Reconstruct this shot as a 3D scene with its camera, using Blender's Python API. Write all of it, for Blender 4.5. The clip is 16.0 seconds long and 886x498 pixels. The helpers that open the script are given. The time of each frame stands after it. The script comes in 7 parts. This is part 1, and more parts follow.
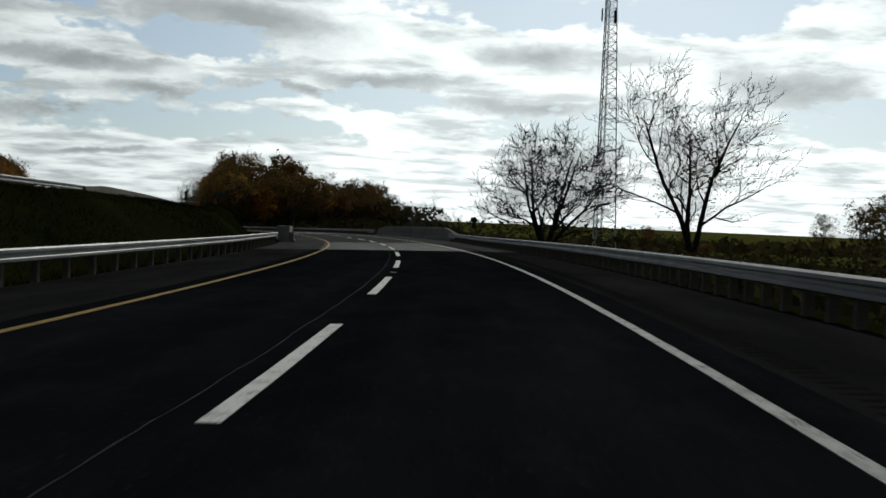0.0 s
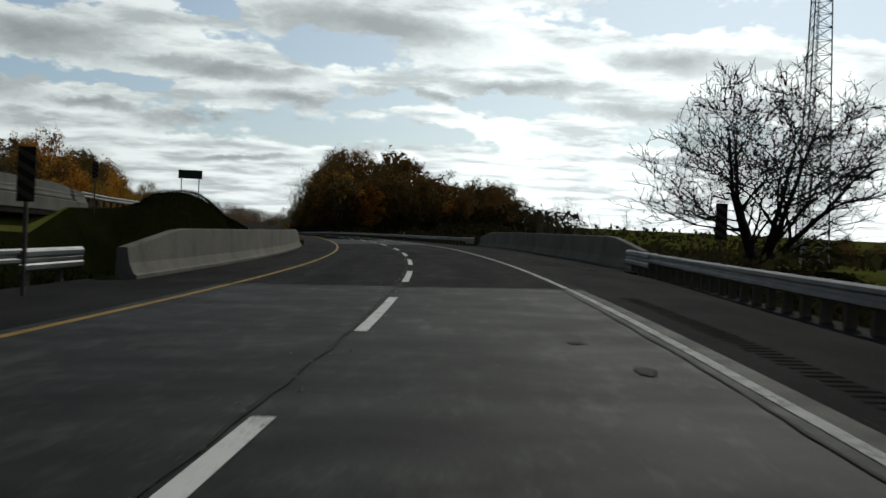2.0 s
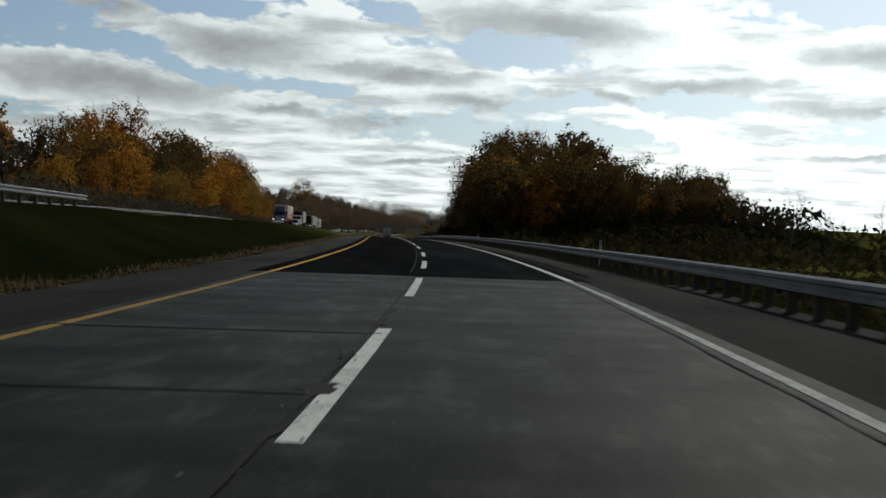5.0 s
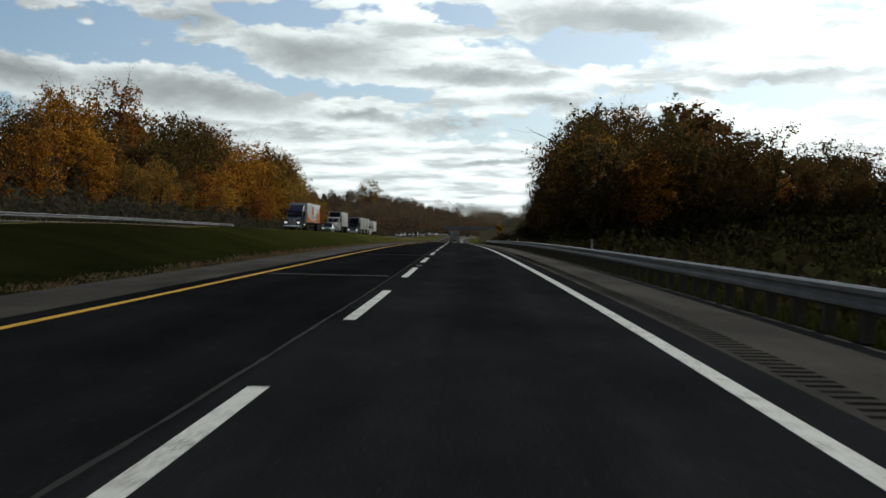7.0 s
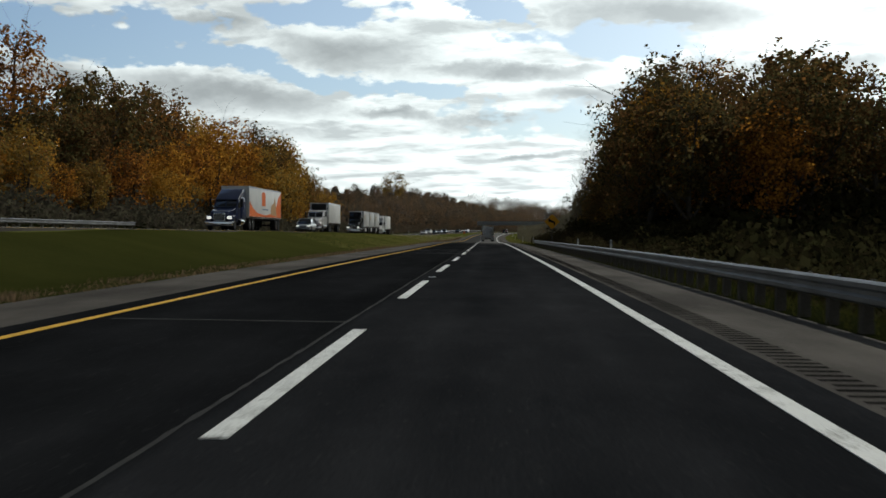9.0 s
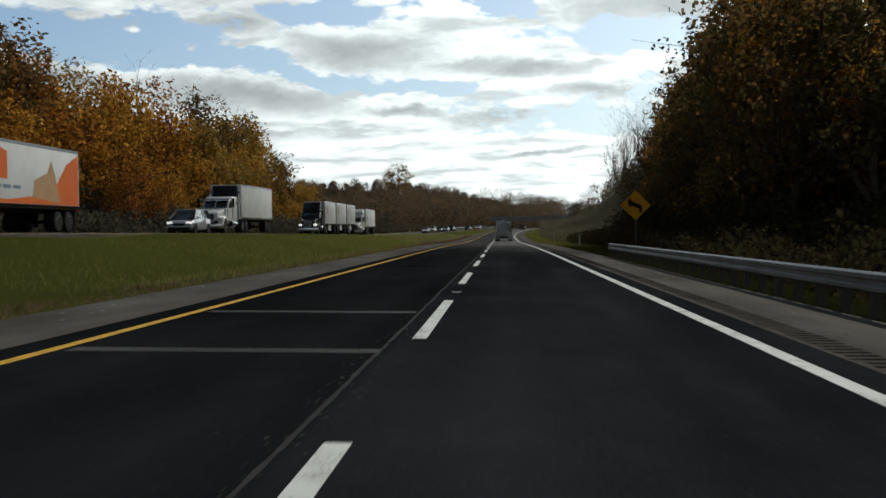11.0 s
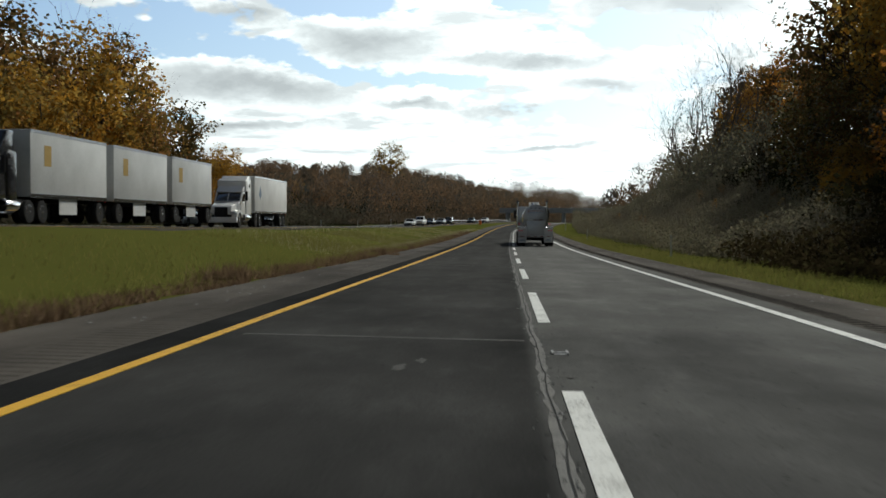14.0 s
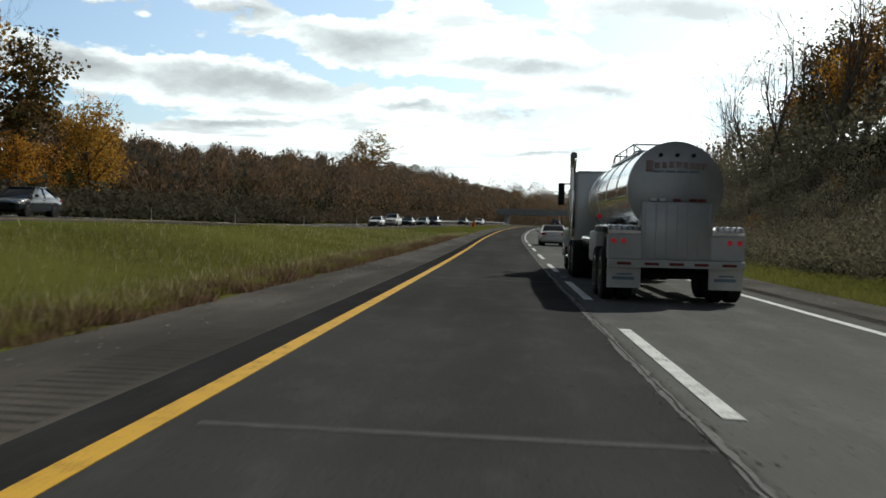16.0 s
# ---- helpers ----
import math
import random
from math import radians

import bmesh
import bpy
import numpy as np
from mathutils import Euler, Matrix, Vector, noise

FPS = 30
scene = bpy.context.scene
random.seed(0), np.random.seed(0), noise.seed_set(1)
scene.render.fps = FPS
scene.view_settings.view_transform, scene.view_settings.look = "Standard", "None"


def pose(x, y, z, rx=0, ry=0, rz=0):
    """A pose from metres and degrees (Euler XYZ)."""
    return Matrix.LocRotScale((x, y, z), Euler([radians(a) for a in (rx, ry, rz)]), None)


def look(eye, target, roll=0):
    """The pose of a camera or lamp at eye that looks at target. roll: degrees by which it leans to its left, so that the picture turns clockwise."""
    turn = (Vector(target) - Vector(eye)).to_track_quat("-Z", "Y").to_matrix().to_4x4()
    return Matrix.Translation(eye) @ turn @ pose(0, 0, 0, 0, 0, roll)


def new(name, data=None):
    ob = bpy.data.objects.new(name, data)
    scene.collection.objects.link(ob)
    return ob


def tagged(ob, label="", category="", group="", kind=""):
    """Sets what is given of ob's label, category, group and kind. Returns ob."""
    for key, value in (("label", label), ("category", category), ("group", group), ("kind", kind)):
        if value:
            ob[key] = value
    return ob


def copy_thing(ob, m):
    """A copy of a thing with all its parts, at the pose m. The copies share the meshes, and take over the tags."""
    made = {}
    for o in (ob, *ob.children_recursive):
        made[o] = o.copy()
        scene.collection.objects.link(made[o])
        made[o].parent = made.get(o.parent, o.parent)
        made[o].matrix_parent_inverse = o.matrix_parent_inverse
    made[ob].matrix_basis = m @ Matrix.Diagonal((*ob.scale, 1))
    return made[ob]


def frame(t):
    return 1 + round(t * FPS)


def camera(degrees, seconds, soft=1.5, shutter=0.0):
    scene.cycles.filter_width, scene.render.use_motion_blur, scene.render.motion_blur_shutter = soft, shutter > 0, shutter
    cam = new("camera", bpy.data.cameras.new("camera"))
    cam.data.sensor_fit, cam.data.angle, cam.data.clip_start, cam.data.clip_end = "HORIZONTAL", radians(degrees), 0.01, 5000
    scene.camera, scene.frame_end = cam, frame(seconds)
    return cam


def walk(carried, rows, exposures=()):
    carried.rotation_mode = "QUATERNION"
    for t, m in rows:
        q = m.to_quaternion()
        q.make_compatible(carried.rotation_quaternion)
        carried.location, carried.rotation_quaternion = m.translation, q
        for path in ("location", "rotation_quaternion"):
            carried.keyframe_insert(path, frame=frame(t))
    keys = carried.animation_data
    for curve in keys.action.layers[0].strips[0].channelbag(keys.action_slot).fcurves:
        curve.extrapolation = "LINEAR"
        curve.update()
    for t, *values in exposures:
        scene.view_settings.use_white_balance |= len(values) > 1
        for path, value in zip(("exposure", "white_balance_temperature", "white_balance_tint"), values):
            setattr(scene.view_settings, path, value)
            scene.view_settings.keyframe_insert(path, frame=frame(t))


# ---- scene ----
cam = camera(46.58, 16.0, soft=1.6, shutter=0.12)

# time, place in metres, tilt, roll and turn in degrees
ROWS = [
    (0, 1.593, 0.000, 1.264, 89.48, -2.03, 2.28),
    (0.5, 1.471, 13.752, 1.439, 89.40, -1.88, 4.24),
    (1, 0.860, 27.504, 1.599, 89.44, -1.72, 6.12),
    (1.5, -0.285, 41.249, 1.744, 89.50, -2.55, 7.84),
    (2, -1.839, 54.989, 1.879, 89.58, -2.52, 9.58),
    (2.5, -3.768, 68.698, 2.013, 89.34, -2.55, 11.43),
    (3, -6.088, 82.345, 2.152, 89.11, -2.24, 13.19),
    (3.5, -8.898, 95.900, 2.290, 89.12, -2.87, 15.02),
    (4, -12.149, 109.372, 2.427, 89.08, -3.01, 16.63),
    (4.5, -15.730, 122.767, 2.563, 89.48, -3.11, 18.01),
    (5, -19.574, 136.096, 2.689, 89.26, -2.72, 19.44),
    (5.5, -23.743, 149.478, 2.808, 89.15, -2.33, 20.75),
    (6, -28.228, 162.912, 2.920, 89.14, -1.93, 21.93),
    (6.5, -33.009, 176.320, 3.021, 89.17, -1.56, 23.00),
    (7, -38.065, 189.619, 3.115, 89.20, -1.23, 23.91),
    (7.5, -43.341, 202.743, 3.193, 89.16, -0.97, 24.67),
    (8, -48.774, 215.711, 3.254, 89.05, -0.78, 25.26),
    (8.5, -54.276, 228.637, 3.301, 89.01, -0.54, 25.65),
    (9, -59.863, 241.597, 3.329, 88.96, -0.21, 25.88),
    (9.5, -65.529, 254.598, 3.334, 88.92, 0.21, 26.11),
    (10, -71.246, 267.596, 3.316, 88.89, 0.60, 26.32),
    (10.5, -76.984, 280.548, 3.274, 88.85, 0.82, 26.50),
    (11, -82.711, 293.410, 3.216, 88.82, 0.77, 26.63),
    (11.5, -88.426, 306.183, 3.159, 88.79, 0.42, 26.69),
    (12, -94.164, 318.908, 3.103, 88.80, 0.71, 26.91),
    (12.5, -99.934, 331.561, 3.050, 88.80, 0.47, 26.98),
    (13, -105.676, 344.187, 2.996, 88.81, 0.19, 26.91),
    (13.5, -111.436, 356.791, 2.929, 88.65, 0.06, 27.06),
    (14, -117.196, 369.378, 2.844, 88.45, -0.18, 27.06),
    (14.5, -122.988, 381.926, 2.743, 88.62, -0.30, 27.18),
    (15, -128.781, 394.435, 2.624, 88.48, -1.20, 27.01),
    (15.5, -134.505, 406.977, 2.505, 88.47, -1.23, 26.89),
    (16, -140.265, 419.515, 2.406, 88.61, -1.43, 26.78),
]
walk(cam, [(r[0], pose(*r[1:])) for r in ROWS],
     exposures=[(t, stops, 6400, 5.7) for t, stops in ((0.0, -1.45), (1.5, -1.45), (2.2, -1.35), (5.0, -1.25), (7.5, -0.95), (11.0, -0.8), (13.0, -0.6), (14.0, -0.48), (14.5, -0.42), (16.0, -0.4))])

# ---- sky and sun ----
SUN_EL, SUN_TURN = 38.0, 9.0      # elevation; degrees to the right of +y
sun_dir = Vector((math.sin(radians(SUN_TURN)) * math.cos(radians(SUN_EL)),
                  math.cos(radians(SUN_TURN)) * math.cos(radians(SUN_EL)), math.sin(radians(SUN_EL))))


def build_world():
    w = bpy.data.worlds.new("sky")
    scene.world = w
    w.use_nodes = True
    nt = w.node_tree
    nt.nodes.clear()
    N, L = nt.nodes.new, nt.links.new

    def math_node(op, a, b=None):
        n = N("ShaderNodeMath")
        n.operation = op
        for i, v in enumerate((a, b)):
            if v is None:
                continue
            if isinstance(v, (int, float)):
                n.inputs[i].default_value = v
            else:
                L(v, n.inputs[i])
        return n.outputs[0]

    def ramp(fac, stops):
        n = N("ShaderNodeValToRGB")
        el = n.color_ramp.elements
        while len(el) < len(stops):
            el.new(0.5)
        for e, (p, c) in zip(el, stops):
            e.position, e.color = p, (*c, 1) if len(c) == 3 else c
        L(fac, n.inputs[0])
        return n.outputs[0]

    def noise_node(vec, scale, detail, rough, dist=0.0):
        n = N("ShaderNodeTexNoise")
        n.inputs["Scale"].default_value, n.inputs["Detail"].default_value = scale, detail
        n.inputs["Roughness"].default_value, n.inputs["Distortion"].default_value = rough, dist
        L(vec, n.inputs["Vector"])
        return n.outputs[0]

    tc = N("ShaderNodeTexCoord")
    sep = N("ShaderNodeSeparateXYZ")
    L(tc.outputs["Generated"], sep.inputs[0])
    X, Y, Z = sep.outputs
    zz = math_node("ADD", math_node("MAXIMUM", Z, 0.0), 0.085)
    comb = N("ShaderNodeCombineXYZ")
    L(math_node("MULTIPLY", math_node("DIVIDE", X, zz), 0.85), comb.inputs[0])
    L(math_node("DIVIDE", Y, zz), comb.inputs[1])
    flat = comb.outputs[0]

    def moved(dx, dy):
        n = N("ShaderNodeVectorMath")
        n.operation = "ADD"
        n.inputs[1].default_value = (dx, dy, 0.0)
        L(flat, n.inputs[0])
        return n.outputs[0]

    # bright cloud over most of the sky, with grey bases and blue gaps: turn to the left of north, height, half width, half height, tilt (radians)
    GREY = [
        (0.804, 0.138, 0.06, 0.011, 0.03), (0.662, 0.131, 0.082, 0.011, 0.09), (0.537, 0.174, 0.074, 0.016, 0.08), (0.386, 0.154, 0.077, 0.007, 0.03), (0.505, 0.116, 0.049, 0.005, 0.05),
        (0.415, 0.107, 0.047, 0.007, 0.04), (0.318, 0.13, 0.063, 0.008, -0.0), (0.666, 0.093, 0.082, 0.005, -0.04), (0.679, 0.192, 0.052, 0.009, -0.01), (0.365, 0.07, 0.044, 0.003, -0.02),
        (0.81, 0.191, 0.082, 0.004, -0.09), (0.249, 0.204, 0.093, 0.018, 0.11), (-0.061, 0.179, 0.055, 0.014, 0.11), (0.095, 0.15, 0.082, 0.008, 0.01), (-0.039, 0.131, 0.093, 0.007, -0.01),
        (-0.027, 0.086, 0.044, 0.004, -0.03), (0.309, 0.108, 0.06, 0.005, -0.0), (-0.291, 0.153, 0.06, 0.022, 0.12), (0.167, 0.136, 0.093, 0.005, 0.03),
    ]
    BLUE = [
        (0.798, 0.172, 0.082, 0.014, -0.02), (0.694, 0.159, 0.06, 0.007, 0.02), (0.573, 0.205, 0.047, 0.007, -0.04), (0.579, 0.141, 0.052, 0.007, 0.11), (0.484, 0.133, 0.044, 0.004, 0.05),
        (0.772, 0.095, 0.052, 0.007, -0.05), (0.279, 0.173, 0.055, 0.011, 0.11), (0.404, 0.21, 0.027, 0.005, 0.09), (0.304, 0.097, 0.077, 0.011, 0.03), (0.85, 0.106, 0.03, 0.005, -0.07),
        (0.229, 0.128, 0.033, 0.005, 0.01), (0.255, 0.168, 0.047, 0.008, 0.1), (-0.044, 0.219, 0.069, 0.01, -0.03), (0.099, 0.13, 0.03, 0.007, 0.07), (-0.079, 0.106, 0.049, 0.011, 0.04),
        (0.199, 0.098, 0.038, 0.006, 0.06), (-0.2, 0.219, 0.066, 0.014, 0.02), (-0.326, 0.112, 0.049, 0.011, -0.05), (0.259, 0.172, 0.049, 0.009, 0.13),
    ]

    turn = math_node("ARCTAN2", math_node("MULTIPLY", X, -1.0), Y)
    height = math_node("ARCSINE", Z)
    ruffle = N("ShaderNodeTexNoise")
    ruffle.inputs["Scale"].default_value, ruffle.inputs["Detail"].default_value, ruffle.inputs["Roughness"].default_value = 9.0, 8.0, 0.62
    stretched = N("ShaderNodeMapping")
    stretched.inputs["Scale"].default_value = (1.0, 1.0, 2.2)
    L(tc.outputs["Generated"], stretched.inputs[0]), L(stretched.outputs[0], ruffle.inputs["Vector"])
    shift = N("ShaderNodeSeparateColor")
    L(ruffle.outputs["Color"], shift.inputs[0])
    where = N("ShaderNodeCombineXYZ")
    L(math_node("ADD", turn, math_node("MULTIPLY", math_node("SUBTRACT", shift.outputs[0], 0.5), 0.17)), where.inputs[0])
    L(math_node("ADD", height, math_node("MULTIPLY", math_node("SUBTRACT", shift.outputs[1], 0.5), 0.045)), where.inputs[1])

    def nearest(blobs, top, foot):
        """Distance to the nearest roll; top and foot: how sharply it ends above and below."""
        best = 9.0
        for a, e, w, h, tilt in blobs:
            n = N("ShaderNodeMapping")
            n.vector_type = "TEXTURE"
            n.inputs["Location"].default_value, n.inputs["Rotation"].default_value, n.inputs["Scale"].default_value = (a, e, 0), (0, 0, tilt), (w, h, 1)
            L(where.outputs[0], n.inputs[0])
            at = N("ShaderNodeSeparateXYZ")
            L(n.outputs[0], at.inputs[0])
            up = math_node("ADD", math_node("MULTIPLY", math_node("MAXIMUM", at.outputs[1], 0.0), top), math_node("MULTIPLY", math_node("MINIMUM", at.outputs[1], 0.0), foot))
            d = math_node("SQRT", math_node("ADD", math_node("POWER", math_node("ABSOLUTE", at.outputs[0]), 2.0), math_node("POWER", math_node("ABSOLUTE", up), 2.0)))
            best = math_node("MINIMUM", d, best)
        return best

    def puffs(scale):
        n = N("ShaderNodeTexVoronoi")
        n.feature = "SMOOTH_F1"
        n.inputs["Scale"].default_value, n.inputs["Detail"].default_value, n.inputs["Roughness"].default_value, n.inputs["Smoothness"].default_value = scale, 2.5, 0.55, 0.35
        L(stretched.outputs[0], n.inputs["Vector"])
        return n.outputs["Distance"]

    billow = math_node("MULTIPLY", math_node("SUBTRACT", noise_node(stretched.outputs[0], 34.0, 8.0, 0.62, 0.3), 0.5), 0.5)
    puff = math_node("MULTIPLY", math_node("SUBTRACT", 0.56, puffs(30.0)), 0.62)
    # beyond the rolls that the road looks at, the sky goes on in the same broken cloud
    rolling = noise_node(moved(3.1, 1.7), 1.0, 6.0, 0.5, 0.1)
    beyond = ramp(math_node("ABSOLUTE", math_node("SUBTRACT", turn, 0.2)), [(0.0, (0, 0, 0)), (0.62, (0, 0, 0)), (0.85, (1, 1, 1))])
    above = ramp(Z, [(0.0, (0, 0, 0)), (0.23, (0, 0, 0)), (0.32, (1, 1, 1))])
    rest = math_node("MAXIMUM", beyond, above)
    grey_near = ramp(math_node("ADD", math_node("MULTIPLY", nearest(GREY, 1.25, 0.75), 0.5), billow), [(0.08, (1, 1, 1)), (0.36, (0.72, 0.72, 0.72)), (0.62, (0.34, 0.34, 0.34)), (0.95, (0, 0, 0))])
    grey_rest = math_node("MULTIPLY", rest, ramp(rolling, [(0.5, (0, 0, 0)), (0.62, (1, 1, 1))]))
    streaks = math_node("MULTIPLY", ramp(noise_node(moved(1.1, 0.4), 2.6, 7.0, 0.6, 0.2), [(0.42, (0, 0, 0)), (0.62, (1, 1, 1))]), 0.66)
    grey = math_node("MAXIMUM", math_node("MAXIMUM", grey_near, grey_rest), streaks)
    thick = ramp(grey, [(0.0, (1.0, 1.0, 1.0)), (0.3, (0.79, 0.80, 0.81)), (0.62, (0.565, 0.575, 0.59)), (1.0, (0.385, 0.395, 0.41))])
    gap_near = ramp(math_node("ADD", math_node("ADD", math_node("MULTIPLY", nearest(BLUE, 0.75, 1.2), 0.5), math_node("MULTIPLY", billow, 0.9)), puff), [(0.36, (1, 1, 1)), (0.50, (0.55, 0.55, 0.55)), (0.60, (0, 0, 0))])
    gap_rest = math_node("MULTIPLY", rest, ramp(rolling, [(0.40, (1, 1, 1)), (0.45, (0, 0, 0))]))
    mask = math_node("SUBTRACT", 1.0, math_node("MAXIMUM", gap_near, gap_rest))
    # the sunlit flanks of the far rolls are bright; overhead and behind, the sky is dimmed to cut light on the ground
    dot = N("ShaderNodeVectorMath")
    dot.operation = "DOT_PRODUCT"
    dot.inputs[1].default_value = (sun_dir.x, sun_dir.y, 0)
    L(tc.outputs["Generated"], dot.inputs[0])
    glow = ramp(dot.outputs["Value"], [(0.0, (0.34, 0.36, 0.37)), (0.2, (0.45, 0.48, 0.485)), (0.40, (0.65, 0.685, 0.685)), (0.50, (0.84, 0.88, 0.875)), (0.64, (0.99, 1.04, 1.03)), (0.71, (1.17, 1.22, 1.21)), (0.76, (1.50, 1.56, 1.54)), (0.79, (1.65, 1.70, 1.68))])
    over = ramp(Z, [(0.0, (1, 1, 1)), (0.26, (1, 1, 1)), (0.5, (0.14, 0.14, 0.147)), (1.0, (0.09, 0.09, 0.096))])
    cloud = N("ShaderNodeMix")
    cloud.data_type, cloud.blend_type = "RGBA", "MULTIPLY"
    cloud.inputs["Factor"].default_value = 1.0
    L(thick, cloud.inputs["A"]), L(glow, cloud.inputs["B"])
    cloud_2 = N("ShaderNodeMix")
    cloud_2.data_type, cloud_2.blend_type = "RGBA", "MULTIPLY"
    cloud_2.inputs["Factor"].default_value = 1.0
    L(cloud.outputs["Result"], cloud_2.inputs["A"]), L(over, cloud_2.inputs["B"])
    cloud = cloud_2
    sky = N("ShaderNodeTexSky")
    sky.sky_type, sky.sun_disc = "NISHITA", False
    sky.sun_elevation, sky.sun_rotation = radians(SUN_EL), radians(SUN_TURN)
    blue = N("ShaderNodeMix")
    blue.data_type, blue.blend_type = "RGBA", "MULTIPLY"
    blue.inputs["Factor"].default_value = 1.0
    blue.inputs["B"].default_value = (0.058, 0.067, 0.076, 1)
    L(sky.outputs[0], blue.inputs["A"])
    haze = N("ShaderNodeMix")
    haze.data_type = "RGBA"
    L(ramp(dot.outputs["Value"], [(0.35, (0.08, 0.08, 0.08)), (0.60, (0.16, 0.16, 0.16)), (0.78, (0.34, 0.34, 0.34))]), haze.inputs["Factor"])
    L(blue.outputs["Result"], haze.inputs["A"]), L(glow, haze.inputs["B"])
    both = N("ShaderNodeMix")
    both.data_type = "RGBA"
    L(mask, both.inputs["Factor"]), L(haze.outputs["Result"], both.inputs["A"]), L(cloud.outputs["Result"], both.inputs["B"])
    bg = N("ShaderNodeBackground")
    L(both.outputs["Result"], bg.inputs["Color"])
    bg.inputs["Strength"].default_value = 2.15
    out = N("ShaderNodeOutputWorld")
    L(bg.outputs[0], out.inputs[0])


build_world()
sun = new("sun", bpy.data.lights.new("sun", "SUN"))
sun.data.energy, sun.data.angle, sun.data.color = 4.1, radians(0.8), (1.0, 0.96, 0.87)
sun.matrix_world = look((0, 0, 0), -sun_dir)

# ---- materials ----
def mat(name, a, b, scale=1.0, rough=0.85, metal=0.0, bump=0.0, bump_scale=None, vary=0.0, island=0.0, fine=0.35,
        stretch=(1, 1, 1), spec=0.08, coat=0.0, span=(0.34, 0.66)):
    """Two base colours mixed by a coarse and a fine noise; vary: change from thing to thing, island: from piece to piece."""
    m = bpy.data.materials.new(name)
    m.use_nodes = True
    nt = m.node_tree
    N, L = nt.nodes.new, nt.links.new
    p = nt.nodes["Principled BSDF"]
    tc = N("ShaderNodeTexCoord")
    mp = N("ShaderNodeMapping")
    mp.inputs["Scale"].default_value = stretch
    L(tc.outputs["Object"], mp.inputs[0])
    coarse = N("ShaderNodeTexNoise")
    coarse.inputs["Scale"].default_value, coarse.inputs["Detail"].default_value = scale, 5
    small = N("ShaderNodeTexNoise")
    small.inputs["Scale"].default_value, small.inputs["Detail"].default_value = scale * 14, 3
    L(mp.outputs[0], coarse.inputs["Vector"]), L(mp.outputs[0], small.inputs["Vector"])
    mix = N("ShaderNodeMix")
    mix.inputs["Factor"].default_value = fine
    L(coarse.outputs[0], mix.inputs["A"]), L(small.outputs[0], mix.inputs["B"])
    st = N("ShaderNodeMapRange")
    st.inputs["From Min"].default_value, st.inputs["From Max"].default_value = span[0], span[1]
    L(mix.outputs["Result"], st.inputs["Value"])
    col = N("ShaderNodeMix")
    col.data_type = "RGBA"
    col.inputs["A"].default_value, col.inputs["B"].default_value = (*a, 1), (*b, 1)
    L(st.outputs[0], col.inputs["Factor"])
    c = col.outputs["Result"]
    for amount, node, socket in ((vary, "ShaderNodeObjectInfo", "Random"), (island, "ShaderNodeNewGeometry", "Random Per Island")):
        if amount:
            src = N(node)
            hsv = N("ShaderNodeHueSaturation")
            mr = N("ShaderNodeMapRange")
            mr.inputs["To Min"].default_value, mr.inputs["To Max"].default_value = 1 - amount, 1 + amount
            L(src.outputs[socket], mr.inputs["Value"])
            L(mr.outputs[0], hsv.inputs["Value"])
            L(c, hsv.inputs["Color"])
            c = hsv.outputs[0]
    L(c, p.inputs["Base Color"])
    p.inputs["Roughness"].default_value, p.inputs["Metallic"].default_value = rough, metal
    p.inputs["Specular IOR Level"].default_value = spec
    p.inputs["Coat Weight"].default_value = coat
    if rough > 0.2 and not coat:
        rr = N("ShaderNodeMapRange")
        rr.inputs["To Min"].default_value, rr.inputs["To Max"].default_value = max(0.05, rough - 0.12), min(1, rough + 0.1)
        L(small.outputs[0], rr.inputs["Value"])
        L(rr.outputs[0], p.inputs["Roughness"])
    if bump:
        bn = N("ShaderNodeTexNoise")
        bn.inputs["Scale"].default_value, bn.inputs["Detail"].default_value = bump_scale or scale * 20, 4
        L(mp.outputs[0], bn.inputs["Vector"])
        bp = N("ShaderNodeBump")
        bp.inputs["Strength"].default_value, bp.inputs["Distance"].default_value = bump, 0.02
        L(bn.outputs[0], bp.inputs["Height"])
        L(bp.outputs[0], p.inputs["Normal"])
    return m


